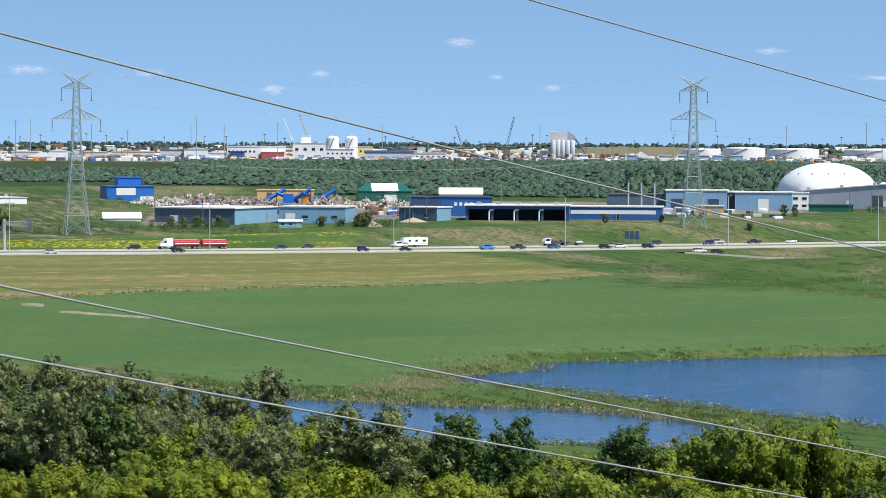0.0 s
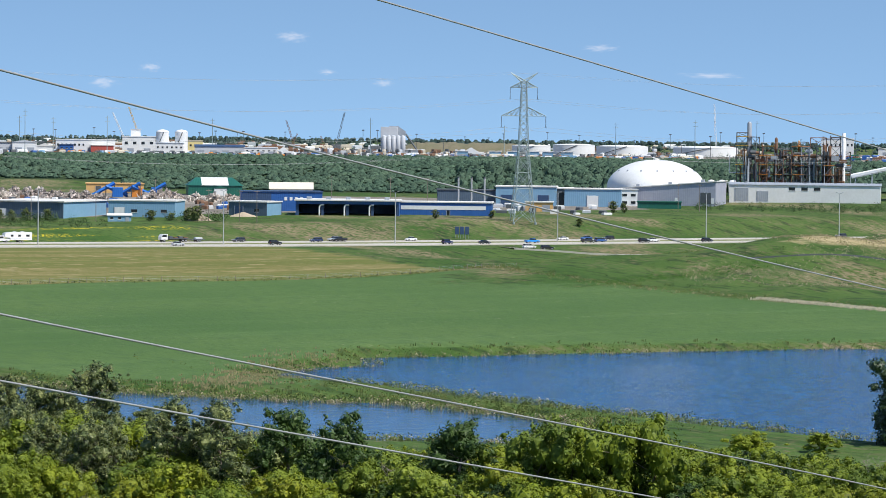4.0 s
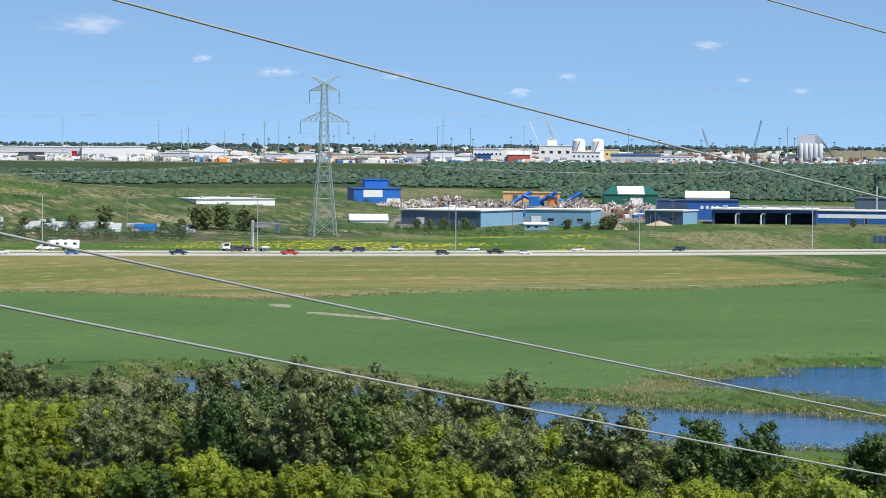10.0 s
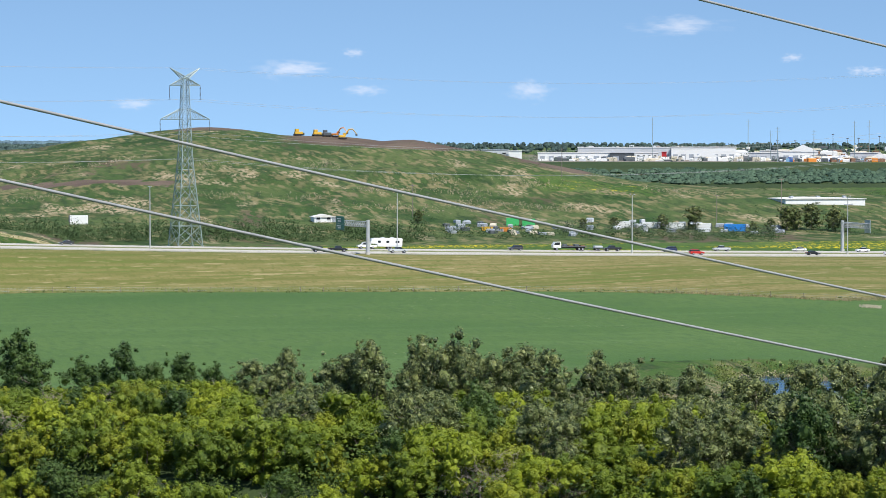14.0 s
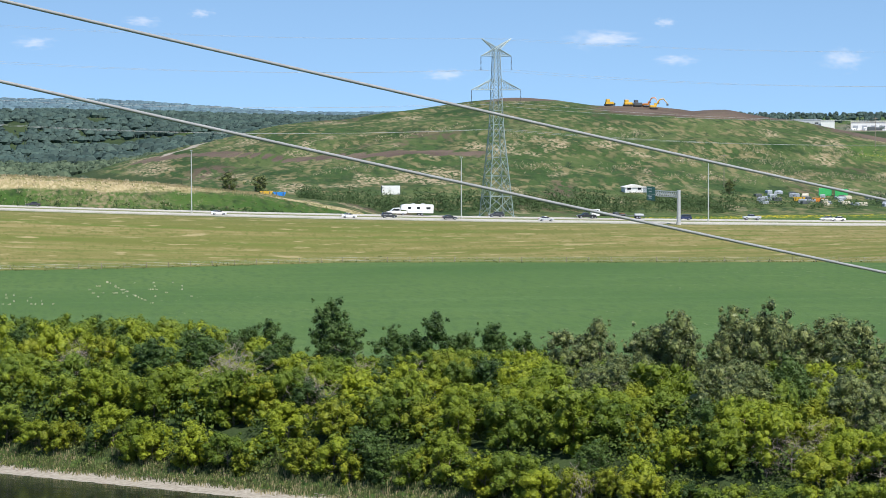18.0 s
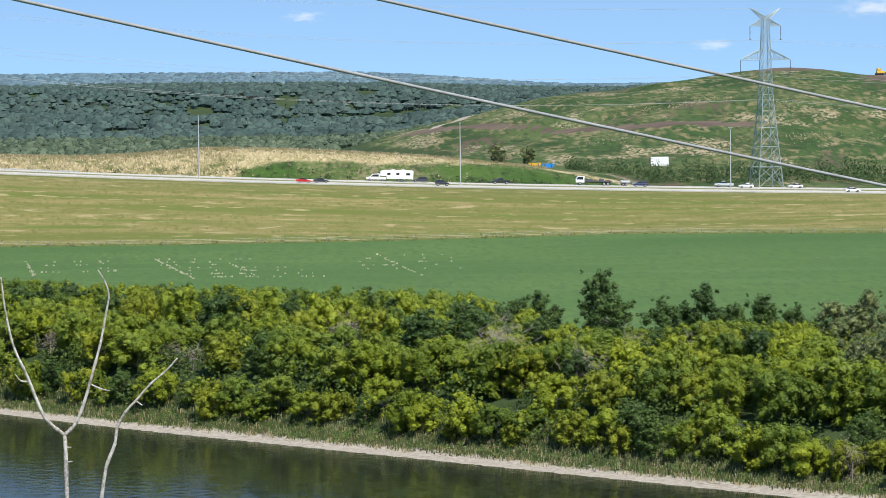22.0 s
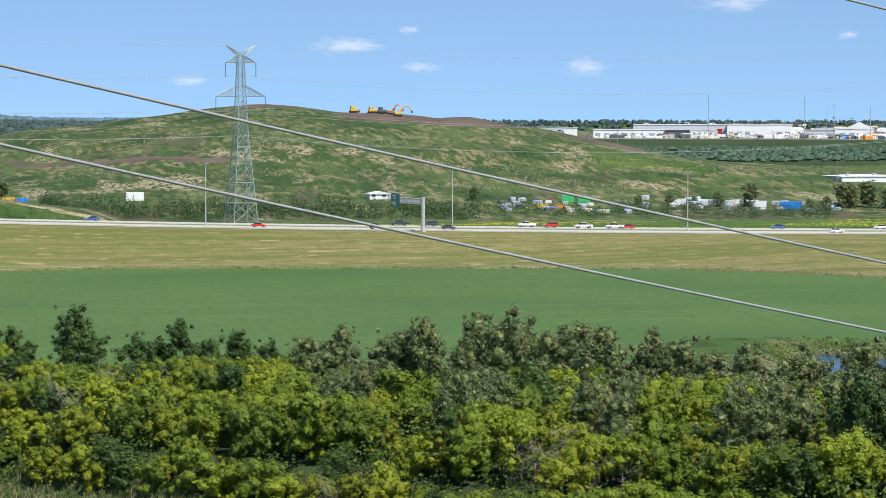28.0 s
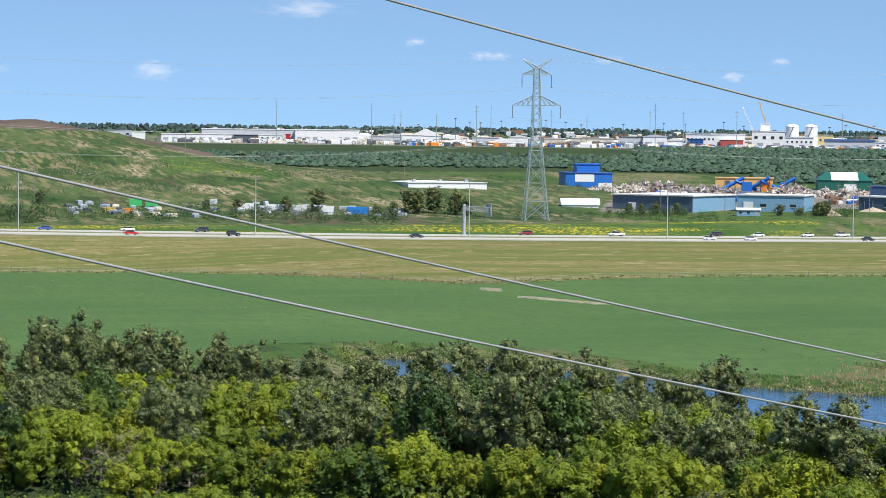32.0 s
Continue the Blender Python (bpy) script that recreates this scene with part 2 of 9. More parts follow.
    dry = mixc(ramp(noise_tex(0.2, 5), 0.56, 0.7), dry, (0.09, 0.115, 0.035))
    col = wild
    col = mixc(area(za.outputs[0]), col, crop)
    col = mixc(area(za.outputs[1]), col, verge)
    col = mixc(area(za.outputs[2]), col, meadow)
    col = mixc(area(zb.outputs[0]), col, yard)
    col = mixc(area(zb.outputs[1]), col, hill)
    col = mixc(area(zb.outputs[2]), col, soil)
    zone3 = N.new("ShaderNodeAttribute")
    zone3.attribute_name = "zone_c"
    zc = N.new("ShaderNodeSeparateColor")
    L.new(zone3.outputs["Color"], zc.inputs[0])
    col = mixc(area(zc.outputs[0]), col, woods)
    gravel = mixc(ramp(noise_tex(1.5, 4), 0.3, 0.7), (0.26, 0.225, 0.18), (0.42, 0.375, 0.31))
    col = mixc(area(zc.outputs[1]), col, gravel)
    col = mixc(area(zc.outputs[2]), col, dry)
    L.new(col, bs.inputs["Base Color"])
    bp = N.new("ShaderNodeBump")
    bp.inputs["Strength"].default_value, bp.inputs["Distance"].default_value = 0.7, 0.5
    L.new(noise_tex(0.9, 6), bp.inputs["Height"])
    L.new(bp.outputs["Normal"], bs.inputs["Normal"])
    return m


def water_material(name, deep, ripple, scale, rough=0.08, spec=0.5):
    m = bpy.data.materials.new(name)
    m.use_nodes = True
    N, L = m.node_tree.nodes, m.node_tree.links
    bs = N["Principled BSDF"]
    bs.inputs["Base Color"].default_value = (*deep, 1)
    bs.inputs["Roughness"].default_value, bs.inputs["IOR"].default_value = rough, 1.33
    bs.inputs["Specular IOR Level"].default_value = spec
    tc = N.new("ShaderNodeTexCoord")
    n = N.new("ShaderNodeTexNoise")
    n.inputs["Scale"].default_value, n.inputs["Detail"].default_value = scale, 5.0
    L.new(tc.outputs["Object"], n.inputs["Vector"])
    wind = N.new("ShaderNodeMapping")
    wind.inputs["Scale"].default_value = (0.3, 0.36, 1)
    L.new(tc.outputs["Object"], wind.inputs["Vector"])
    chop = N.new("ShaderNodeTexNoise")
    chop.inputs["Scale"].default_value, chop.inputs["Detail"].default_value = 1.6, 4.0
    L.new(wind.outputs["Vector"], chop.inputs["Vector"])
    span = N.new("ShaderNodeMapRange")
    span.inputs["From Min"].default_value, span.inputs["From Max"].default_value = 0.36, 0.64
    L.new(chop.outputs["Fac"], span.inputs["Value"])
    # The ripples' light and dark are put into the water's base colour.
    ripple_tint = N.new("ShaderNodeMix")
    ripple_tint.data_type = "RGBA"
    ripple_tint.inputs["A"].default_value, ripple_tint.inputs["B"].default_value = (*(c * 0.4 for c in deep), 1), (*(c * 1.6 for c in deep), 1)
    L.new(span.outputs[0], ripple_tint.inputs["Factor"])
    L.new(ripple_tint.outputs["Result"], bs.inputs["Base Color"])
    bp = N.new("ShaderNodeBump")
    bp.inputs["Strength"].default_value, bp.inputs["Distance"].default_value = 1.0, ripple
    L.new(n.outputs["Fac"], bp.inputs["Height"])
    L.new(bp.outputs["Normal"], bs.inputs["Normal"])
    return m


M_GROUND = ground_material()
M_POND = water_material("pond_water", (0.001, 0.06, 0.185), 0.24, 0.9, 0.1, 0.2)
M_NARROW = water_material("sheltered_water", (0.003, 0.062, 0.165), 0.08, 0.7, 0.06, 0.32)
M_RIVER = water_material("river_water", (0.02, 0.025, 0.016), 0.06, 0.5)
M_STEEL = surf("galvanised_steel", (0.34, 0.41, 0.41), (0.26, 0.32, 0.325), 2.0, 0.5, 0.2)
M_POST = surf("pale_galvanised_post", (0.5, 0.51, 0.52), (0.42, 0.43, 0.44), 2.0, 0.5, 0.2)
M_CABLE = surf("bare_cable", (0.42, 0.413, 0.4), (0.33, 0.325, 0.315), 0.3, 0.5, 0.25)
M_WIRE = surf("bright_aluminium_wire", (0.4, 0.41, 0.41), (0.32, 0.33, 0.33), 2.0, 0.5, 0.2)
M_ROAD = surf("asphalt", (0.42, 0.39, 0.34), (0.5, 0.465, 0.41), 6.0, 0.9)
# The poplar's strong leaf-to-leaf contrast puts pale glints into its colour.
M_LEAF_GREY = surf("poplar_leaves", (0.062, 0.095, 0.027), (0.185, 0.215, 0.08), 1.2, 0.4, island=0.75, spec=0.25, glow_through=0.08)
M_LEAF_BRIGHT = surf("willow_leaves", (0.09, 0.135, 0.008), (0.222, 0.268, 0.014), 1.5, 0.6, random_tint=0.26, spec=0.3, glow_through=0.1)
M_LEAF_YELLOW = surf("osier_leaves", (0.098, 0.138, 0.008), (0.25, 0.268, 0.016), 1.5, 0.6, random_tint=0.16, spec=0.3, glow_through=0.1)
M_LEAF_MID = surf("maple_leaves", (0.062, 0.108, 0.009), (0.168, 0.22, 0.019), 1.5, 0.6, random_tint=0.3, spec=0.3, glow_through=0.1)
M_LEAF_GREEN = surf("ash_leaves", (0.03, 0.066, 0.012), (0.08, 0.135, 0.025), 1.5, 0.55, random_tint=0.25, spec=0.35, glow_through=0.15)
M_BARK = surf("bark", (0.16, 0.13, 0.1), (0.26, 0.22, 0.18), 0.5, 0.9, bump=0.02)
M_BLEACHED = surf("bleached_wood", (0.33, 0.28, 0.25), (0.24, 0.2, 0.17), 0.3, 0.85, bump=0.005)
M_PEEL = surf("peeling_bark", (0.62, 0.57, 0.5), (0.17, 0.14, 0.12), 0.035, 0.85, bump=0.002)
M_WHITE = surf("white_paint", (0.8, 0.8, 0.79), (0.72, 0.72, 0.7), 6.0, 0.5)
M_BLUE = surf("blue_steel_cladding", (0.02, 0.095, 0.31), (0.03, 0.115, 0.36), 9.0, 0.45, stripes=0.9)
M_NAVY = surf("navy_steel_cladding", (0.03, 0.062, 0.135), (0.042, 0.08, 0.16), 9.0, 0.5, stripes=0.9)
M_PALE_BLUE = surf("pale_blue_cladding", (0.18, 0.34, 0.48), (0.22, 0.38, 0.53), 9.0, 0.5, stripes=0.9)
# slate walls, and pale blue walls whose shade is put into the colour
M_SLATE_SHADED = surf("slate_and_shaded_cladding", (0.07, 0.108, 0.155), (0.095, 0.135, 0.185), 9.0, 0.5, stripes=0.9)
M_GREENROOF = surf("green_roof_sheet", (0.012, 0.105, 0.075), (0.016, 0.13, 0.09), 6.0, 0.45, stripes=0.8)
M_LILAC = surf("lilac_grey_cladding", (0.34, 0.35, 0.43), (0.4, 0.41, 0.48), 8.0, 0.5, stripes=0.9)
M_CREAM = surf("cream_fabric", (0.66, 0.6, 0.48), (0.74, 0.69, 0.58), 5.0, 0.7)
M_AZURE = surf("azure_steel_cladding", (0.015, 0.13, 0.46), (0.025, 0.16, 0.52), 9.0, 0.45, stripes=0.9)
M_GREY = surf("grey_cladding", (0.3, 0.33, 0.37), (0.36, 0.39, 0.43), 8.0, 0.5, stripes=0.9)
M_DARKGREY = surf("dark_cladding", (0.07, 0.08, 0.09), (0.1, 0.11, 0.12), 8.0, 0.6)
M_ROOF = surf("weathered_roof", (0.62, 0.6, 0.56), (0.74, 0.72, 0.69), 10.0, 0.7)
M_PALEGREY = surf("pale_grey_wall", (0.55, 0.57, 0.6), (0.48, 0.5, 0.53), 9.0, 0.6)
M_GLASS = surf("dark_window_and_shade", (0.02, 0.025, 0.03), (0.03, 0.035, 0.04), 1.0, 0.12)
M_TAN = surf("tan_render", (0.62, 0.36, 0.13), (0.68, 0.42, 0.18), 6.0, 0.8)
M_RUST = surf("rusty_steel", (0.14, 0.075, 0.045), (0.22, 0.12, 0.07), 2.0, 0.8)
M_YELLOW = surf("yellow_paint", (0.62, 0.36, 0.03), (0.7, 0.42, 0.04), 2.0, 0.5)
M_ORANGE = surf("orange_paint", (0.6, 0.2, 0.03), (0.68, 0.25, 0.04), 2.0, 0.5)
M_RED = surf("red_paint", (0.42, 0.02, 0.02), (0.5, 0.03, 0.03), 2.0, 0.3)
M_CONCRETE = surf("concrete", (0.45, 0.43, 0.4), (0.55, 0.53, 0.5), 3.0, 0.9)
M_RUBBER = surf("tyre_rubber", (0.02, 0.02, 0.02), (0.03, 0.03, 0.03), 0.5, 0.9)
M_SIGN = surf("green_sign", (0.01, 0.12, 0.09), (0.012, 0.14, 0.1), 1.0, 0.4)
M_REED = surf("dry_reeds", (0.36, 0.3, 0.17), (0.24, 0.22, 0.1), 3.0, 0.9, island=0.25)
M_GRASS = surf("tall_grass", (0.055, 0.09, 0.02), (0.115, 0.13, 0.042), 4.0, 0.9, island=0.25)
M_POLEWOOD = surf("weathered_pole", (0.2, 0.16, 0.13), (0.28, 0.24, 0.2), 1.0, 0.9)
# ---- the lie of the land ----
BIG_POND = [(2, 586), (12, 607), (21, 613), (24, 636), (60, 650), (124, 673), (165, 670), (240, 640), (265, 560), (225, 470), (150, 436), (105, 459), (78, 491), (45, 537), (26, 566)]
LONG_POND = [(-102, 596), (-61, 573), (-28, 545), (8, 528), (18, 527), (29, 516), (44, 496), (44, 482), (38, 462), (0, 470), (-40, 492), (-90, 540)]


def inside_by(px, py, poly):
    """Signed distance to an outline, positive inside."""
    best = np.full(px.shape, 1e9)
    odd = np.zeros(px.shape, bool)
    for (ax, ay), (bx, by) in zip(poly, poly[1:] + poly[:1]):
        dx, dy = bx - ax, by - ay
        t = np.clip(((px - ax) * dx + (py - ay) * dy) / (dx * dx + dy * dy), 0, 1)
        best = np.minimum(best, np.hypot(px - ax - t * dx, py - ay - t * dy))
        cross = ((ay > py) != (by > py)) & (px < dx * (py - ay) / (dy + 1e-12) + ax)
        odd ^= cross
    return np.where(odd, best, -best)


def step(x, a, b):
    t = np.clip((x - a) / (b - a), 0, 1)
    return t * t * (3 - 2 * t)


def bank_y(x):
    """The far bank of the river."""
    return 322 - 0.29 * x + 0.0009 * np.minimum(x + 240, 0) ** 2


def wobble(x, y, size, seed=0.0):
    return (np.sin(x / size + 1.7 * np.sin(y / size * 0.8 + seed)) + np.sin(y / size * 1.3 + 1.9 * np.sin(x / size * 0.7 + 2 * seed))) * 0.5


def road_z(s):
    return 13.2 + 13.0 * np.exp(-np.maximum(s, -260) / 290.0)




def fence_n(s):
    return np.interp(s, [-100, 0, 120, 190, 255, 296, 325, 350, 375, 425, 520, 550, 610], [822, 822, 845, 834, 820, 797, 758, 762, 770, 774, 772, 778, 830])


def mound(x, y, cx, cy, h, r1, r2, turn, power=1.0):
    a = radians(turn)
    u, v = (x - cx) * math.cos(a) + (y - cy) * math.sin(a), -(x - cx) * math.sin(a) + (y - cy) * math.cos(a)
    return h * np.exp(-((u / r1) ** 2 + (v / r2) ** 2) ** power)


def soft(dist, width=9.0):
    return np.clip(0.5 + dist / width, 0, 1)


def near_line(x, y, spots):
    """Distance in plan to a broken line through (bearing, distance) places."""
    best = np.full(np.shape(x), 1e9)
    pts = [spot(*p) for p in spots]
    for (ax, ay), (bx, by) in zip(pts, pts[1:]):
        dx, dy = bx - ax, by - ay
        t = np.clip(((x - ax) * dx + (y - ay) * dy) / (dx * dx + dy * dy), 0, 1)
        best = np.minimum(best, np.hypot(x - ax - t * dx, y - ay - t * dy))
    return best


HILL_AT, HILL_FAR = 18.5, 1480.0


def landfill(x, y):
    """The capped landfill: steep towards the right, a long slope to the left."""
    a = radians(HILL_AT)
    cx, cy = spot(HILL_AT, HILL_FAR)
    u = (x - cx) * math.cos(a) + (y - cy) * math.sin(a)
    v = -(x - cx) * math.sin(a) + (y - cy) * math.cos(a)
    ru = np.where(u < 0, 194.0, 124.0)
    rv = np.where(v < 0, 262.0, 150.0)
    top = 37.2 * np.exp(-((u / ru) ** 2 + (v / rv) ** 2) ** 1.35)
    az, d = np.degrees(np.arctan2(-x, y)), np.hypot(x, y)
    cut = np.interp(az, [13, 14.5, 15.3, 16.1, 16.8, 17.6, 18.7, 19.4, 20.4, 21.3, 23.3, 24.3, 26.5, 27.6, 28.6], [0, 2, 3.5, 2, 5.5, 4.2, 3.2, 1, 0.5, 2.2, 2.2, -2.5, -4.5, -3, 0])
    top = top - cut * step(d, 1290, 1400) * (1 - step(d, 1540, 1640)) + mound(x, y, *spot(20.0, 1478), 2.2, 20, 16, 20)
    shelf = mound(x, y, *spot(11.2, 1330), 11, 130, 120, 20, 1.5)
    return top + shelf + (0.9 * wobble(x, y, 37) + 0.8 * wobble(x, y, 19, 2.0) + 0.5 * wobble(x, y, 10, 1.0)) * np.clip(top / 12, 0, 1)


def land(x, y):
    """Height of the ground, and the masks of what grows on it."""
    x, y = np.asarray(x, float), np.asarray(y, float)
    d = np.hypot(x, y)
    az = np.degrees(np.arctan2(-x, y))
    s, n = x * RU[0] + y * RU[1], x * RN[0] + y * RN[1]
    zr = road_z(s)
    fn = fence_n(s)
    # valley floor and crop field
    zf = np.where(n > 420, 7.6 + (n - 420) * 0.0082 + 0.25 * wobble(x, y, 40), 7.6 + (n - 420) * 0.001)
    # verge up to the highway
    z = zf + (zr - 0.35 - zf) * step(n, fn, 900)
    # beyond the highway
    yard = 17.6 + 3.2 * step(s, 430, 720) + 0.013 * np.clip(n - 1000, 0, 480) + 4.6 * step(s, 880, 1060) * step(n, 955, 1150)
    back = yard
    # wooded scarp and the plateau behind it
    up = step(d, 1540, 1980)
    plateau = 40.5 + 8.5 * step(d, 2000, 4800) + 0.8 * wobble(x, y, 260)
    back = back + (plateau - back) * up
    hill = landfill(x, y)
    hill = hill * step(n, 1010, 1120)
    back = np.maximum(back, yard + hill)
    # valley with the far river to the left
    west = step(az, 23.5, 28.5) * step(d, 1090, 1260)
    vale = 10 + 1.5 * wobble(x, y, 210) + 22 * step(d, 1900, 2950) + 17 * step(d, 2950, 3350) + 7 * step(d, 3300, 3950) + 14 * step(d, 3900, 4700) * (0.85 + 0.3 * wobble(x, y, 420))
    vale = vale - 14 * mound(x, y, *spot(28.2, 2750), 1, 300, 150, 0)
    back = back + (np.maximum(vale, yard + hill - 6) - back) * west
    # grassy ridge behind the highway
    ridge = np.interp(az, [22.6, 23.3, 24, 25, 27, 31], [0, 4, 6.5, 9.5, 12.4, 15.5]) * step(n, 962, 1012) * (1 - step(n, 1030, 1130)) * (0.93 + 0.12 * wobble(x, y, 30))
    back = back + ridge
    z = np.where(n > 949, zr - 0.35 + (back - zr + 0.35) * step(n, 951, 1000), z)
    # grassed mounds before the highway, far right
    z = z + mound(x, y, *spot(-10.5, 985), 8.0, 95, 36, 33) + mound(x, y, *spot(-13.5, 1075), 9, 120, 32, 33) + mound(x, y, *spot(-6.5, 985), 2.5, 60, 20, 33)
    z = z + (1.6 * wobble(x, y, 21) + 0.8 * wobble(x, y, 11, 3.0)) * soft(s - 566, 40) * step(n, 560, 640) * (1 - step(n, 830, 895))
    # ponds
    w = np.maximum(inside_by(x, y, BIG_POND), inside_by(x, y, LONG_POND)) + 0.9 * wobble(x, y, 7)
    z = np.where((w > -14) & (n < 700), z + (5.2 - z) * step(w, -14, 2.0), z)
    # river
    by = bank_y(np.maximum(x, -700))
    q = y - by
    beach = np.interp(q, [-8, 3.8, 9.5], [-3.0, 0.0, 0.55])
    z = np.where((q < 30) & (n < 720), beach + (z - beach) * step(q, 7.5, 27), z)
    # the lookout's bluff
    top = EYE - 1.7 - 1.5 * step(y, 0.5, 8) - (EYE - 1.0) * np.clip((d - 6) / 130.0, 0, 1) ** 0.8
    z = np.where((d < 140) & (y > -4), np.maximum(top, -2.5), z)
    z = np.where(y <= -4, EYE - 1.7 + 0.0 * x, z)
    # masks
    pond_edge = soft(-10 - w, 8)
    crop = soft(n - 395, 30) * soft(fn - n, 10) * soft(y - by - 92 + 72 * step(az, 27, 36), 10) * pond_edge * soft(548 + 4 * wobble(x, y, 30) - s, 10)
    crop = crop * soft(y - np.interp(x, [-420, -200, -150, -128, -106, -70, -50, -33, 9, 12, 20, 55, 101, 165], [300, 420, 520, 596, 612, 606, 583, 562, 553, 628, 643, 657, 673, 690]), 5)
    crop = crop * (1 - np.clip(1.6 * (mound(x, y, *spot(-10.5, 985), 1, 120, 45, 33) + mound(x, y, *spot(-13.5, 1060), 1, 150, 50, 33)), 0, 1))
    verge = soft(n - fn, 10) * soft(903 - n, 6) * soft(552 - s, 30)
    meadow = soft(n - 951, 4) * soft(1010 - n, 25) * (1 - west)
    flowers = soft(az - 11.6, 0.6) * soft(14.0 - az, 0.6) * soft(d - 1250 + 8 * wobble(x, y, 30), 16) * soft(1296 - d, 16)
    meadow = np.maximum(meadow * soft(az - 2.5 - wobble(x, y, 40), 2), 0.42 * flowers) * soft(22.5 - az, 2)
    yard_m = soft(n - 1080, 12) * soft(1500 - d, 30) * soft(5.6 - az, 0.8) * soft(az + 7, 1)
    hill_m = np.clip(soft(hill - 2.5, 3) + soft(ridge - 1.5, 3) + soft(az - 5.8, 0.8) * soft(1540 - d, 30), 0, 1) * soft(n - 1006, 15) * (1 - flowers)
    strip = soft(5.0 + 3 * wobble(x, y, 17) - near_line(x, y, [(27.1, 1405), (26.07, 1372), (24.49, 1304), (22.9, 1262), (20.8, 1240)]), 5)
    crest = soft(d - 1330 - 12 * wobble(x, y, 30) - 22 * np.clip(az - 13, 0, 4), 20) * soft(az - 12.9, 0.7) * soft(17.2 - az, 1.0) * soft(hill - 6, 4)
    soil = np.clip(soft(hill - 29.5 - 1.5 * wobble(x, y, 40), 3) * soft(az - 12.5, 1) * soft(18.6 - az, 1.5) + strip + crest + soft(mound(x, y, *spot(20.0, 1478), 1, 24, 18, 20) - 0.5, 0.4), 0, 1)
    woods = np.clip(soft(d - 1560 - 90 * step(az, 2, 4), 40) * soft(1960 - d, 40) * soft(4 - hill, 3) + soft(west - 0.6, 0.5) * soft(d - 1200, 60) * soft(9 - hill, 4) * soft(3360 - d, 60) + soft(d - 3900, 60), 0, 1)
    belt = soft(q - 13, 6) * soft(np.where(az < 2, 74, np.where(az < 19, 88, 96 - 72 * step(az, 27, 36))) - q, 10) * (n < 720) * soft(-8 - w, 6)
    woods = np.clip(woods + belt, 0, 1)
    shingle = np.clip(0.5 + np.minimum(q + 7, 8.4 - q + 0.9 * wobble(x, y, 11)) / 3, 0, 1) * (n < 720)
    shingle = np.maximum(shingle, soft(3.5 - near_line(x, y, [(26.7, 1400), (26.2, 1440), (25.75, 1480)]), 3))
    shingle = np.maximum(shingle, soft(4.0 - near_line(x, y, [(-12.0, 1070), (-12.6, 1030), (-13.2, 1005)]), 3))
    dry = np.clip(soft(ridge - 6.5 - 3 * wobble(x, y, 25), 4) * soft(az - 30.3, 1.2) + 0.75 * soft(ridge - 9, 3) * soft(az - 24.5, 1) * soft(n - 995, 12)
                  + soft(5.5 - near_line(x, y, [(27.2, 1035), (25.6, 1028), (23.5, 1012), (21.5, 1004)]), 3)
                  + 0.8 * soft(mound(x, y, *spot(-11.1, 1000), 1, 42, 14, 33) - 0.5, 0.6) + soft(2 - w, 4) * soft(w + 9, 4) * soft(wobble(x, y, 9) - 0.25, 0.7) * 0.5, 0, 1) * (y > 200)
    town = soft(d - 1990, 30) * soft(2900 - d, 60) * soft(14 - az, 2)
    return z, crop, verge, meadow, np.clip(yard_m + town, 0, 1), hill_m, soil, woods, shingle, dry


def ground_at(x, y):
    return float(land(np.array([x]), np.array([y]))[0][0])


def build_ground():
    az = np.unique(np.round(np.concatenate([np.arange(-180, -20, 5), np.arange(-20, -15, 1), np.arange(-15, 39, 0.2), np.arange(39, 45, 1), np.arange(45, 180, 5)]), 3))
    d = np.concatenate([[3, 6, 9, 14, 20, 30, 45, 65, 90, 120, 150, 200, 250, 290], np.arange(310, 640, 3.0), np.arange(640, 700, 5), np.arange(700, 1100, 5), np.arange(1100, 1700, 9), np.arange(1700, 2000, 20), np.geomspace(2000, 4950, 70)])
    A, D = np.meshgrid(np.radians(az), d)
    X, Y = -np.sin(A) * D, np.cos(A) * D
    z, *masks = land(X, Y)
    nr, nc = X.shape
    verts = np.c_[X.ravel(), Y.ravel(), z.ravel()].tolist()
    faces = []
    for i in range(nr - 1):
        for j in range(nc):
            k = (j + 1) % nc
            faces.append((i * nc + k, i * nc + j, (i + 1) * nc + j, (i + 1) * nc + k))
    verts.append((0, 0, EYE - 1.7))
    c = len(verts) - 1
    faces += [(c, j, (j + 1) % nc) for j in range(nc)]
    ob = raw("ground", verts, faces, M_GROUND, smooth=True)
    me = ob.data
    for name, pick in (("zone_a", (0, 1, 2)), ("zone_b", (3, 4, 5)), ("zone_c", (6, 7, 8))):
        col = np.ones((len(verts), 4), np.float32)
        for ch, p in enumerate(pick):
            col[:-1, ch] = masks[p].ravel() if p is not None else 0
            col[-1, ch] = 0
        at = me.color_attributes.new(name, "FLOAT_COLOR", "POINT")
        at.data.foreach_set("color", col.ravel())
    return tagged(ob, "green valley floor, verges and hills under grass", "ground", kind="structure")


build_ground()


def sheet_of_water(name, outline, z, material, label):
    bm = bmesh.new()
    bm.faces.new([bm.verts.new((x, y, z)) for x, y in outline])
    bmesh.ops.triangulate(bm, faces=bm.faces)
    ob = part(name, bm, material, None, label)
    return tagged(ob, label, "water", kind="structure")


def grow(poly, k):
    cx, cy = sum(p[0] for p in poly) / len(poly), sum(p[1] for p in poly) / len(poly)
    return [(x + k * (x - cx) / math.hypot(x - cx, y - cy), y + k * (y - cy) / math.hypot(x - cx, y - cy)) for x, y in poly]


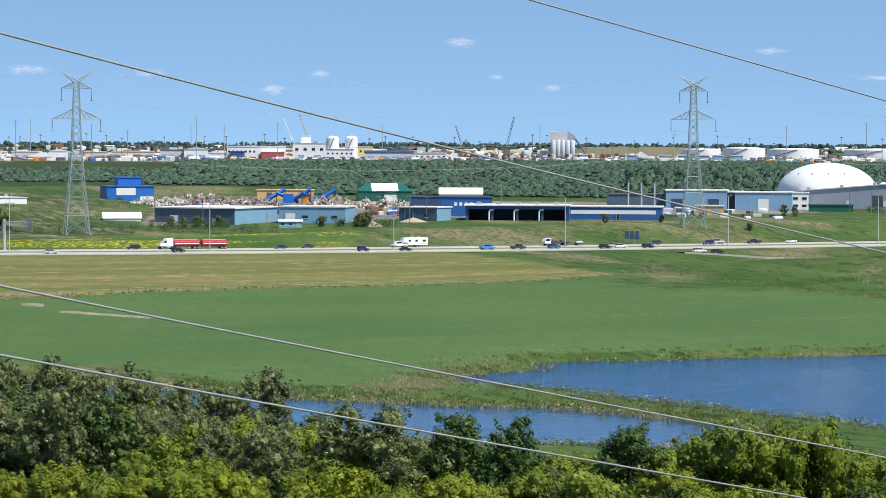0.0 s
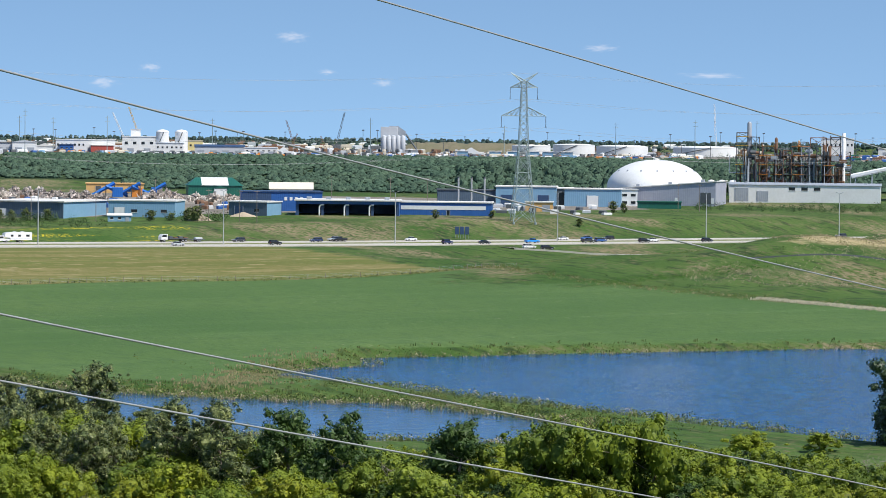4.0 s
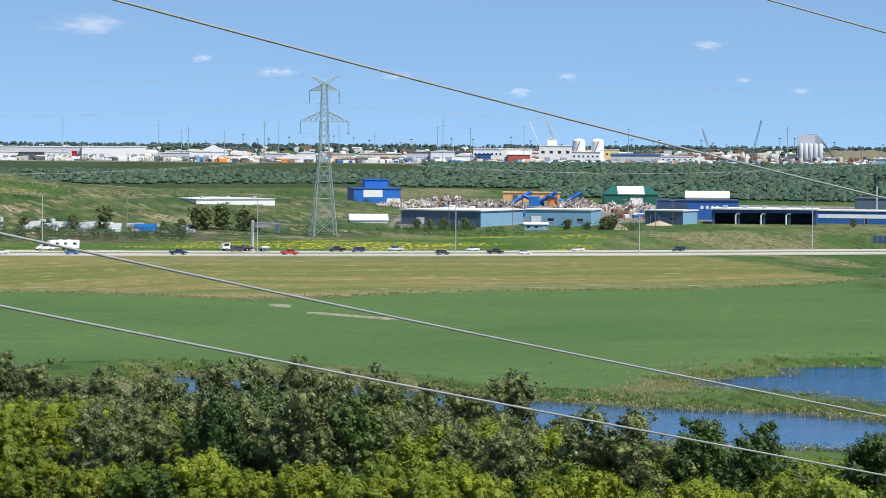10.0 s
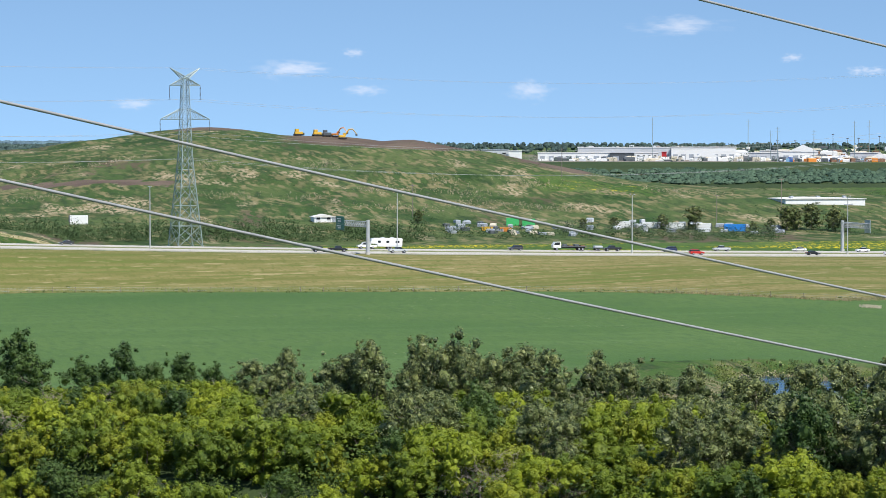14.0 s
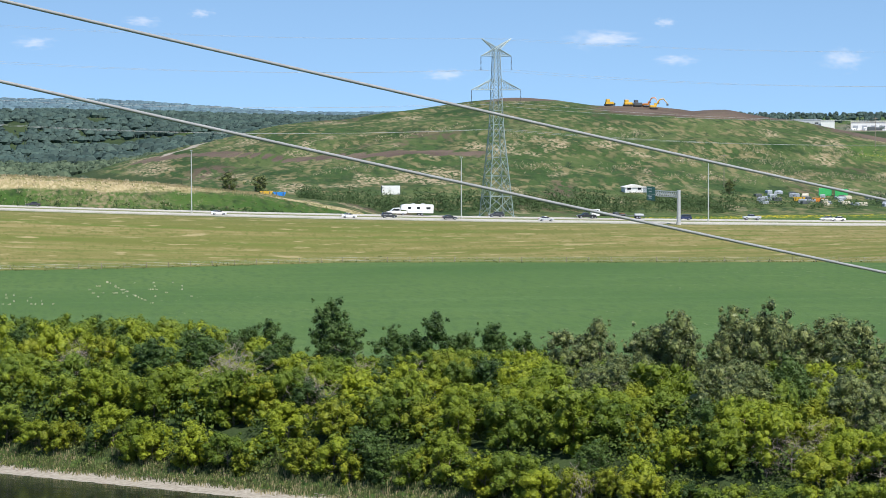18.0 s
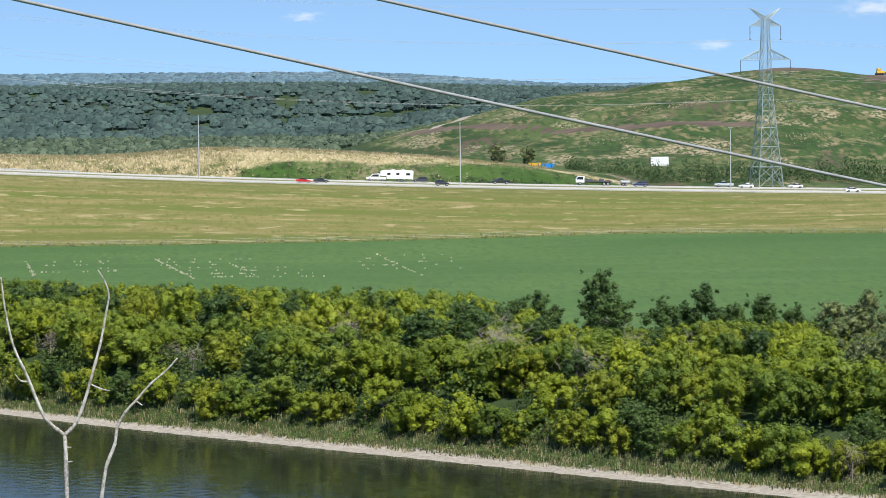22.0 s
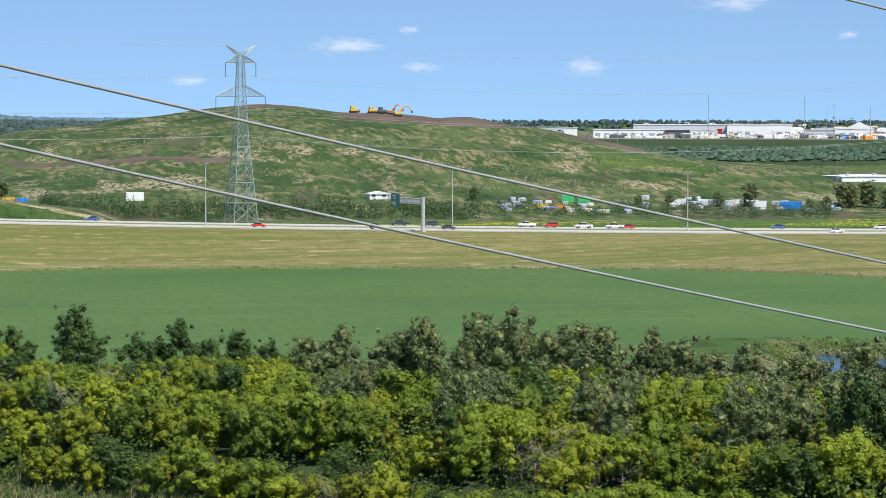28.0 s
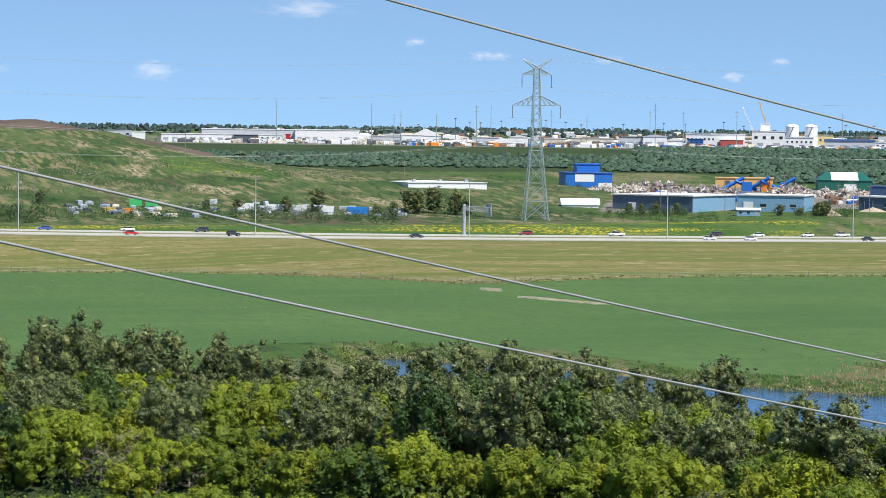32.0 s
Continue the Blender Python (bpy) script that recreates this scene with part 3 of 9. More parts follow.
sheet_of_water("pond_water", grow(BIG_POND, 8), 6.5, M_POND, "deep blue rippled pond water edged with reeds")
sheet_of_water("pond_water", grow(LONG_POND, 8), 6.5, M_NARROW, "narrow blue pond behind riverside trees")
river_line = [(x, float(bank_y(np.array([x]))[0]) + 14) for x in range(-900, 700, 50)]
sheet_of_water("river_water", [(-900, 60)] + [(700, 60)] + list(reversed(river_line)), 0.0, M_RIVER, "calm dark green river water reflecting trees")
# ---- the highway ----
def ribbon(name, n0, n1, lift, material, s0=-800, s1=1640, label="", category="road", step_m=10, thick=0.35):
    verts, faces = [], []
    ss = np.arange(s0, s1 + 1, step_m)
    for s in ss:
        zr = float(road_z(s)) + lift
        for n, z in ((n0, zr - thick), (n0, zr), (n1, zr), (n1, zr - thick)):
            x, y = along(s, n)
            verts.append((x, y, z))
    for i in range(len(ss) - 1):
        a, b = i * 4, i * 4 + 4
        for k in range(3):
            faces.append((a + k, b + k, b + k + 1, a + k + 1))
    ob = raw(name, verts, faces, material)
    return tagged(ob, label, category, kind="structure")


NEAR_LANES, FAR_LANES = (905.0, 920.0), (934.0, 949.0)
M_LINE = surf("road_paint", (0.75, 0.74, 0.7), (0.66, 0.65, 0.6), 2.0, 0.7)
M_DRYGRASS = surf("dry_median_grass", (0.2, 0.19, 0.07), (0.12, 0.16, 0.04), 3.0, 0.95, bump=0.1)
ribbon("road_near", *NEAR_LANES, 0.0, M_ROAD, label="pale worn asphalt carriageway of a divided highway")
ribbon("road_far", *FAR_LANES, 0.0, M_ROAD, label="pale worn asphalt carriageway with yellow flowers beyond")
ribbon("median", NEAR_LANES[1], FAR_LANES[0], -0.12, M_DRYGRASS, label="dry grass median between the carriageways", category="median")
for n in (NEAR_LANES[0] + 1.2, NEAR_LANES[1] - 1.0, FAR_LANES[0] + 1.0, FAR_LANES[1] - 1.2):
    ribbon("road_line", n, n + 0.2, 0.012, M_LINE, label="painted edge line on the carriageway", category="road marking", thick=0.01)
# ---- lattice transmission towers ----
def build_tower():
    t = thing("transmission_tower", 0, 0, 0, label="grey galvanised lattice pylon standing in the meadow by the highway", category="pylon", group="pylons of the power line")
    H = 57.0

    def half(z):   # half width of the square body
        return 4.2 + (1.8 - 4.2) * z / 28 if z < 28 else 1.8 + (0.95 - 1.8) * (z - 28) / 24.5

    levels = [0, 6.5, 13, 19, 24.5, 29.5, 34, 36.5, 39, 41.5, 43.7, 45.7, 47.6, 49.4, 51, 52.5]
    for sx in (-1, 1):
        for sy in (-1, 1):
            bm = bmesh.new()
            for a, b in zip(levels, levels[1:]):
                rod(bm, (sx * half(a), sy * half(a), a), (sx * half(b), sy * half(b), b), 0.15 if a < 28 else 0.12, n=4)
            rod(bm, (sx * 4.25, sy * 4.25, -0.6), (sx * 4.2, sy * 4.2, 0.3), 0.45, n=8)
            part("leg", bm, M_STEEL, t)
    for k in range(4):
        bm = bmesh.new()
        for i, (a, b) in enumerate(zip(levels, levels[1:])):
            ha, hb = half(a), half(b)
            r = 0.085 if a < 34 else 0.075
            m = Matrix.Rotation(k * math.pi / 2, 4, "Z")
            if a < 29:
                mid = (a + b) / 2
                hm = half(mid)
                for sx in (-1, 1):
                    rod(bm, m @ Vector((sx * ha, -ha, a)), m @ Vector((-sx * hb, -hb, b)), r * 1.15, n=4)
                    rod(bm, m @ Vector((sx * hm, -hm, mid)), m @ Vector((sx * (ha + 0.0) * 0.5, -(ha * 0.75 + hb * 0.25), a + (b - a) * 0.25)), r * 0.75, n=4)
                    rod(bm, m @ Vector((sx * hm, -hm, mid)), m @ Vector((sx * hb * 0.5, -(ha * 0.25 + hb * 0.75), a + (b - a) * 0.75)), r * 0.75, n=4)
                rod(bm, m @ Vector((-hb, -hb, b)), m @ Vector((hb, -hb, b)), r, n=4)
            else:
                rod(bm, m @ Vector((-ha, -ha, a)), m @ Vector((hb, -hb, b)), r, n=4)
                rod(bm, m @ Vector((ha, -ha, a)), m @ Vector((-hb, -hb, b)), r, n=4)
                if i % 2:
                    rod(bm, m @ Vector((-hb, -hb, b)), m @ Vector((hb, -hb, b)), r, n=4)
        part("bracing", bm, M_STEEL, t)

    def arm(side, reach, z0, z1, drop):
        bm = bmesh.new()
        tip = Vector((side * reach, 0, z0))
        h0, h1 = half(z0), half(z1)
        for sy in (-1, 1):
            rod(bm, (side * h0, sy * h0, z0), tip, 0.13, n=4)
            rod(bm, (side * h1, sy * h1, z1), tip, 0.13, n=4)
            for f in (0.25, 0.5, 0.75):
                p = Vector((side * h0, sy * h0, z0)).lerp(tip, f)
                q = Vector((side * h1, sy * h1, z1)).lerp(tip, f)
                rod(bm, p, q, 0.08, n=4)
                g = Vector((side * h1, sy * h1, z1)).lerp(tip, f - 0.25)
                rod(bm, p, g, 0.08, n=4)
        a = part("cross_arm", bm, M_STEEL, t)
        bm = bmesh.new()
        for i in range(10):
            z = z0 - 0.5 - i * (drop - 0.6) / 10
            rod(bm, (tip.x, 0, z), (tip.x, 0, z - 0.16), 0.17, n=8)
        rod(bm, tip, (tip.x, 0, z0 - drop), 0.06, n=5)
        rod(bm, (tip.x - 0.45, 0, z0 - drop), (tip.x + 0.45, 0, z0 - drop), 0.09, n=5)
        part("insulator", bm, M_DARKGREY, a, "dark insulator string")

    for side in (-1, 1):
        arm(side, 5.3, 51.4, 53.6, 4.4)
        arm(side, 8.6, 40.6, 44.0, 4.4)
        bm = bmesh.new()
        for sy in (-1, 1):
            rod(bm, (side * 0.98, sy * 0.98, 53.6), (side * 5.2, 0, H), 0.15, n=4)
            rod(bm, (-side * 0.98, sy * 0.98, 53.6), (side * 5.2, 0, H), 0.13, n=4)
            for f in (0.35, 0.7):
                p = Vector((side * 0.98, sy * 0.98, 53.6)).lerp(Vector((side * 5.2, 0, H)), f)
                q = Vector((-side * 0.98, sy * 0.98, 53.6)).lerp(Vector((side * 5.2, 0, H)), f)
                rod(bm, p, q, 0.08, n=4)
        part("earth_wire_peak", bm, M_STEEL, t)
    bm = bmesh.new()
    c = [Vector((sx * 0.98, sy * 0.98, 0)) for sx, sy in ((-1, -1), (1, -1), (1, 1), (-1, 1))]
    for p, q in zip(c, c[1:] + c[:1]):
        rod(bm, p + Vector((0, 0, 52.5)), q + Vector((0, 0, 53.6)), 0.07, n=4)
        rod(bm, q + Vector((0, 0, 52.5)), p + Vector((0, 0, 53.6)), 0.07, n=4)
        rod(bm, p + Vector((0, 0, 52.4)), p + Vector((0, 0, 53.7)), 0.1, n=4)
        rod(bm, p + Vector((0, 0, 53.6)), q + Vector((0, 0, 53.6)), 0.08, n=4)
    part("top_frame", bm, M_STEEL, t)
    for o in t.children_recursive:
        if o.parent == t:
            o.data.transform(Matrix.Scale(60 / 57, 4))
    for o in t.children_recursive:
        if o.parent != t:
            o.data.transform(Matrix.Scale(60 / 57, 4))
    return t


TOWERS = [(36.72, 1015, 44), (20.48, 1030, 44), (6.85, 1141, 16), (-4.69, 1222, 6)]
tower = build_tower()
places = []
for k, (bearing, dist, turn) in enumerate(TOWERS):
    x, y = spot(bearing, dist)
    m = pose(x, y, ground_at(x, y) + 0.2, 0, 0, turn)
    if k == 0:
        tower.matrix_basis = m
        places.append(tower)
    else:
        places.append(copy_thing(tower, m))


def sagging(bm, a, b, sag, r, n=14, sides=5):
    a, b = Vector(a), Vector(b)
    pts = [a.lerp(b, i / n) - Vector((0, 0, 4 * sag * (i / n) * (1 - i / n))) for i in range(n + 1)]
    ring = []
    for i, p in enumerate(pts):
        d = (pts[min(i + 1, n)] - pts[max(i - 1, 0)]).normalized()
        u = d.cross(Vector((0, 0, 1))).normalized()
        v = u.cross(d)
        ring.append([bm.verts.new(p + (u * math.cos(2 * math.pi * k / sides) + v * math.sin(2 * math.pi * k / sides)) * r) for k in range(sides)])
    for p, q in zip(ring, ring[1:]):
        for k in range(sides):
            bm.faces.new((p[k], p[(k + 1) % sides], q[(k + 1) % sides], q[k]))
    return bm


def span(ma, mb, off, sag, r):
    bm = bmesh.new()
    sagging(bm, ma @ Vector(off), mb @ Vector(off), sag, r)
    ob = part("power_line", bm, M_WIRE, None, smooth=True)
    tagged(ob, "thin grey conductor sagging between two pylons", "cable", "conductors of the power line")


mats = [p.matrix_basis.copy() for p in places]
mats.append(Matrix.Translation((235, 140, 3)) @ mats[-1])
mats.insert(0, Matrix.Translation((-230, -125, 2)) @ mats[0])
for a, b in zip(mats, mats[1:]):
    for side in (-1, 1):
        span(a, b, (side * 5.3, 0, 49.5), 6.0, 0.03)
        span(a, b, (side * 8.6, 0, 38.1), 6.5, 0.034)
        span(a, b, (side * 3.0, 0, 29.5), 6.5, 0.034)
        span(a, b, (side * 5.2, 0, 60.0), 4.5, 0.022)

# ---- the four cables that cross the view close by ----
NEAR_CABLES = [(0.0, -0.131, -2.998, 3.874), (-0.203, 0.881, -5.161, 2.902), (-0.5, 1.188, -6.424, 1.014), (-0.5, 1.15, -6.7, 0.482)]
for skew, curve, slope, start in NEAR_CABLES:
    bm = bmesh.new()
    ring, sides, n = [], 8, 60
    for i in range(n + 1):
        u = -0.3 + 1.9 * i / n
        p = Vector((-10.9 + 17.4 * u, 16.8 + 29.7 * u, EYE + skew * u ** 3 + curve * u * u + slope * u + start))
        d = Vector((17.4, 29.7, 3 * skew * u * u + 2 * curve * u + slope)).normalized()
        a = d.cross(Vector((0, 0, 1))).normalized()
        b = a.cross(d)
        ring.append([bm.verts.new(p + (a * math.cos(2 * math.pi * k / sides) + b * math.sin(2 * math.pi * k / sides)) * 0.012) for k in range(sides)])
    for p, q in zip(ring, ring[1:]):
        for k in range(sides):
            bm.faces.new((p[k], p[(k + 1) % sides], q[(k + 1) % sides], q[k]))
    ob = part("overhead_cable", bm, M_CABLE, None, smooth=True)
    tagged(ob, "twisted grey overhead cable running down from the bluff", "cable", "overhead cables near the lookout")
# ---- trees ----
def ball_mesh():
    bm = bmesh.new()
    bmesh.ops.create_icosphere(bm, subdivisions=2, radius=1.0)
    bm.verts.index_update()
    v, f = np.array([w.co[:] for w in bm.verts]), np.array([[w.index for w in g.verts] for g in bm.faces])
    bm.free()
    return v, f


BALL_V, BALL_F = ball_mesh()


def leaf_cloud(rng, lobes, count, size, core=0.74):
    """Leaves on the outside of a set of lobes (centre, radii), over a dense inner mass of foliage."""
    lobes = np.array(lobes, float)
    area = (lobes[:, 3] * lobes[:, 5]) ** 0.9
    pick = rng.choice(len(lobes), count, p=area / area.sum())
    d = rng.normal(size=(count, 3)) + np.array([0, 0, 0.25])
    d /= np.linalg.norm(d, axis=1)[:, None]
    r = 0.74 + 0.42 * rng.random(count)
    c = lobes[pick, :3] + d * lobes[pick, 3:] * r[:, None]
    nrm = d + rng.normal(size=(count, 3)) * 0.42 + np.array([0, 0, 0.3])
    nrm /= np.linalg.norm(nrm, axis=1)[:, None]
    t1 = np.cross(nrm, rng.normal(size=(count, 3)))
    t1 /= np.linalg.norm(t1, axis=1)[:, None]
    t2 = np.cross(nrm, t1)
    s = size * (0.6 + 0.8 * rng.random(count))[:, None]
    v = np.stack([c - t1 * s, c + t2 * s * 0.9, c + t1 * s], 1).reshape(-1, 3)
    f = [tuple(x) for x in np.arange(count * 3).reshape(-1, 3)]
    if core:
        V, base = [v], len(v)
        for lo in lobes:
            V.append(lo[:3] + BALL_V * lo[3:] * core * rng.uniform(0.72, 1.18, (len(BALL_V), 1)))
            f += [tuple(x) for x in BALL_F + base]
            base += len(BALL_V)
        v = np.concatenate(V)
    return v, f


def tree_model(name, seed, height, spread, leaf_mat, leaves, leaf_size, base_gap, label, category, group, limbs=9, bare=False, core=0.74, puff=1.0, tall=1.0):
    """A trunk, limbs and a crown of leafy lobes; tall stretches the lobes upward."""
    rng = np.random.default_rng(seed)
    t = thing(name, 0, 0, 0, label=label, category=category, group=group)
    bm = bmesh.new()
    pts = [Vector((0, 0, -0.6))]
    for i in range(1, 6):
        pts.append(Vector((rng.normal() * 0.05 * height * i / 5, rng.normal() * 0.05 * height * i / 5, height * 0.88 * i / 5)))
    r0 = 0.012 * height + 0.05
    for i, (a, b) in enumerate(zip(pts, pts[1:])):
        rod(bm, a, b, r0 * (1 - i / 5.5), r0 * (1 - (i + 1) / 5.5), n=6)
    lobes = []
    for k in range(limbs):
        f = base_gap + (0.97 - base_gap) * (k + 0.5) / limbs
        a = pts[0].lerp(pts[-1], f)
        ang = k * 2.4 + rng.normal() * 0.4
        prof = math.sin(math.pi * min(1, max(0.08, (f - base_gap + 0.12) / (1.12 - base_gap)))) ** 0.7
        reach = spread * prof * (0.55 + 0.5 * rng.random())
        tip = a + Vector((math.cos(ang) * reach, math.sin(ang) * reach, reach * (0.35 + 0.5 * rng.random())))
        rod(bm, a, tip, r0 * 0.4 * (1.1 - f * 0.7), 0.02, n=5)
        q = (0.2 * spread * (0.7 + 0.7 * rng.random()) + 0.2) * puff
        lobes.append((*a.lerp(tip, 0.8), q * 1.15, q * 1.15, q * (0.95 + 0.3 * rng.random()) * tall))
        for w in range(3):
            e = a.lerp(tip, 0.5 + 0.2 * w) + Vector(rng.normal(size=3)) * spread * 0.26
            rod(bm, a.lerp(tip, 0.35 + 0.2 * w), e, r0 * 0.16, 0.012, n=3)
            q2 = q * (0.45 + 0.35 * rng.random())
            lobes.append((e.x, e.y, e.z, q2, q2, q2 * 0.85 * tall))
            if not bare:
                g = a.lerp(tip, 0.85) + Vector(rng.normal(size=3)) * q * 0.95
                q3 = q * rng.uniform(0.28, 0.42)
                lobes.append((g.x, g.y, g.z, q3, q3, q3))
            if bare:
                for u in range(4):
                    g = e + Vector(rng.normal(size=3)) * spread * 0.22
                    rod(bm, e, g, 0.02, 0.008, n=3)
                    for q3 in range(2):
                        rod(bm, e.lerp(g, 0.4 + 0.3 * q3), g + Vector(rng.normal(size=3)) * spread * 0.12, 0.012, 0.006, n=3)
    lobes.append((*pts[-1], 0.2 * spread + 0.2, 0.2 * spread + 0.2, 0.07 * height + 0.2))
    squash = height / max(lo[2] + lo[5] for lo in lobes)
    for v in bm.verts:
        v.co.z *= squash
    lobes = [(lo[0], lo[1], lo[2] * squash, lo[3], lo[4], lo[5]) for lo in lobes]
    part("trunk", bm, M_BLEACHED if bare else M_BARK, t)
    if not bare:
        v, f = leaf_cloud(rng, lobes, leaves, leaf_size, core)
        raw("crown", v, f, leaf_mat, t)
    return t


POPLARS = [tree_model("poplar_tree", 10 + i, 17.0, 4.3, M_LEAF_GREY, 8600, 0.18, 0.1, "tall grey-green poplar with small flickering leaves on the riverbank", "tree", "riverside poplars", 22, core=0.62, puff=1.02, tall=1.35) for i in range(5)]
WILLOWS = [tree_model("willow_bush", 30 + i, 8.0, 3.8, M_LEAF_BRIGHT, 5200, 0.145, 0.06, "bright yellow-green willow bush on the riverbank", "bush", "riverside willows", 11, puff=0.96, tall=1.35) for i in range(5)]
OSIERS = [tree_model("osier_bush", 60 + i, 7.0, 3.2, M_LEAF_YELLOW, 4400, 0.14, 0.05, "yellowing osier bush among greener riverside bushes", "bush", "riverside osiers", 11, puff=0.9, tall=1.5) for i in range(3)]
MAPLES = [tree_model("maple_bush", 40 + i, 8.0, 3.7, M_LEAF_MID, 5200, 0.145, 0.06, "rounded mid-green maple bush on the riverbank", "bush", "riverside maples", 11, puff=0.96, tall=1.3) for i in range(4)]
ASHES = [tree_model("ash_tree", 50 + i, 10.0, 3.4, M_LEAF_GREEN, 5200, 0.18, 0.06, "deep green young tree on the riverbank", "tree", "riverside green trees", 17, core=0.62, puff=0.92, tall=1.2) for i in range(4)]
DEADS = [tree_model("dead_tree", 70 + i, 7.0, 3.2, None, 0, 0.2, 0.1, "bare bleached dead tree among green bushes", "dead tree", "dead trees", 12, bare=True) for i in range(2)]

# canopy skyline between the crests: bearing against how far the tops stay below eye level (tangent x 1000)
SKY_B = [-14, -8, -4.5, -2.5, 0.4, 2.3, 2.8, 4, 5, 6.5, 8, 9.5, 10.5, 11.5, 13.35, 15, 16.4, 18, 19.6, 21.3, 22.9, 24.1, 25, 26, 28, 31, 33.5, 36.5, 39.5]
SKY_D = [104, 98.5, 99, 101, 99, 93, 88, 85, 83, 79, 77, 81, 81.5, 79, 81, 75, 79.5, 77, 77, 76, 79, 78, 73, 66.3, 65, 63, 61.3, 56.5, 54.6]
# trees that stand out of the canopy: bearing, drop of the top below eye level, kind
CREST_RIGHT = [(1.8, 87.5, "poplar"), (0.95, 88, "poplar"), (-0.28, 91.4, "ash"), (-1.39, 92.2, "ash"), (-3.52, 94.7, "ash"), (-5.1, 93.6, "maple"), (-5.7, 94.5, "maple"), (-6.3, 93.4, "willow"), (-7.2, 91, "willow"), (2.35, 90, "poplar")]
CREST_POPLARS = [(3.36, 75.6), (3.9, 83), (4.4, 80.3), (4.95, 79.5), (5.45, 77.8), (5.92, 74), (6.45, 76), (6.9, 75.2), (7.5, 71.5), (8.2, 71.6), (8.8, 72), (9.85, 74.6), (10.2, 78.5), (11.15, 74.6), (11.6, 77), (12.2, 72), (12.8, 70),
                 (13.67, 69), (14.2, 67.3), (14.8, 70.5), (15.2, 66), (15.48, 62.4), (15.85, 65), (16.3, 73), (16.86, 66.3), (17.35, 69), (17.8, 74), (18.55, 68.6), (19.2, 72.4), (18.9, 75)]
CREST_LEFT = [(20.5, 70.3), (20.0, 73), (21.7, 66.6), (21.2, 72.5), (22.35, 70.8), (23.55, 61.8), (23.3, 69), (24.7, 68.8), (25.2, 70.5)]


def belt_start(b):
    """Distance at which the trees of the far bank begin."""
    dx, dy = spot(b, 1.0)
    d0 = 300.0
    while d0 * dy < float(bank_y(np.array([d0 * dx]))[0]) + 12:
        d0 += 3
    return d0


def plant_trees():
    rng = random.Random(4)
    used = {}
    stock = {"poplar": (POPLARS, 17.0), "willow": (WILLOWS, 8.0), "osier": (OSIERS, 7.0), "maple": (MAPLES, 8.0), "ash": (ASHES, 10.0), "dead": (DEADS, 7.0)}

    def put(kind, x, y, h, slim=1.0):
        models, base_h = stock[kind]
        k = rng.randrange(len(models))
        src = models[k]
        sc = h / base_h
        m = pose(x, y, ground_at(x, y) - 0.05, 0, 0, rng.uniform(0, 360))
        wide = sc ** 0.75 * rng.uniform(0.92, 1.18) * slim
        if (kind, k) not in used:
            used[(kind, k)] = src
            src.matrix_basis = m
            ob = src
        else:
            ob = copy_thing(src, m)
        ob.scale = (wide, wide, sc)
        ob.matrix_basis = m @ Matrix.Diagonal((wide, wide, sc, 1))

    def clear(x, y):
        return inside_by(np.array([x]), np.array([y]), LONG_POND)[0] < -4 and inside_by(np.array([x]), np.array([y]), BIG_POND)[0] < -12

    def depth(b):
        return 60 if b < 2 else (82 if b < 19 else 100)

    for b, drop, kind in CREST_RIGHT + [(b, k, "poplar") for b, k in CREST_POPLARS] + [(b, k, "ash") for b, k in CREST_LEFT]:
        d = belt_start(b) + depth(b) * ((0.3 if b < 2 else 0.86) + rng.uniform(0, 0.1))
        x, y = spot(b, d)
        put(kind, x, y, EYE - drop / 1000 * d - ground_at(x, y) + 1.1, 1.0)
    for row in range(7):
        b = -14.5
        while b < 38.5:
            b += (0.5 + 0.22 * rng.random()) * (0.58 if row < 2 else 0.86)
            bb = b + rng.uniform(-0.2, 0.2)
            q = min(max((row + rng.uniform(-0.35, 0.35)) / 6.2, 0.0), 1.0)
            dist = belt_start(bb) + depth(bb) * q
            x, y = spot(bb, dist)
            if not clear(x, y):
                continue
            room = EYE - np.interp(bb, SKY_B, SKY_D) / 1000 * dist - ground_at(x, y)
            tall = 2.6 < bb < 19.5 and (row >= 4 or (bb < 11 and row >= 2 and row != 3) or (row >= 2 and math.sin(bb * 2.3 + row) > 0.4))
            if tall:
                h = min(room, 16.0) * rng.uniform(0.72, 1.0)
            elif row == 6:
                h = room * rng.uniform(0.92, 1.06)
            else:
                h = min(room * 0.97, rng.uniform(3.4, 6.8) if row == 0 else rng.uniform(5.5, 9.0) if row < 3 else rng.uniform(7.5, 11.0))
            if h < 2.0:
                continue
            pick = rng.random()
            if tall and pick < 0.8 and h > 8:
                put("poplar", x, y, h)
            elif pick < (0.035 if row > 1 else 0.09) and row > 0:
                put("dead", x, y, min(h, 7.0 if row > 1 else 4.2))
            elif pick < (0.16 if bb > 2 else 0.3) or h > 11.5:
                put("ash", x, y, h)
            elif pick < (0.5 if bb > 21 else 0.42):
                put("maple", x, y, h, 1.1)
            elif pick < 0.64:
                put("osier", x, y, h * 0.95, 1.1)
            else:
                put("willow", x, y, h, 1.1)


plant_trees()
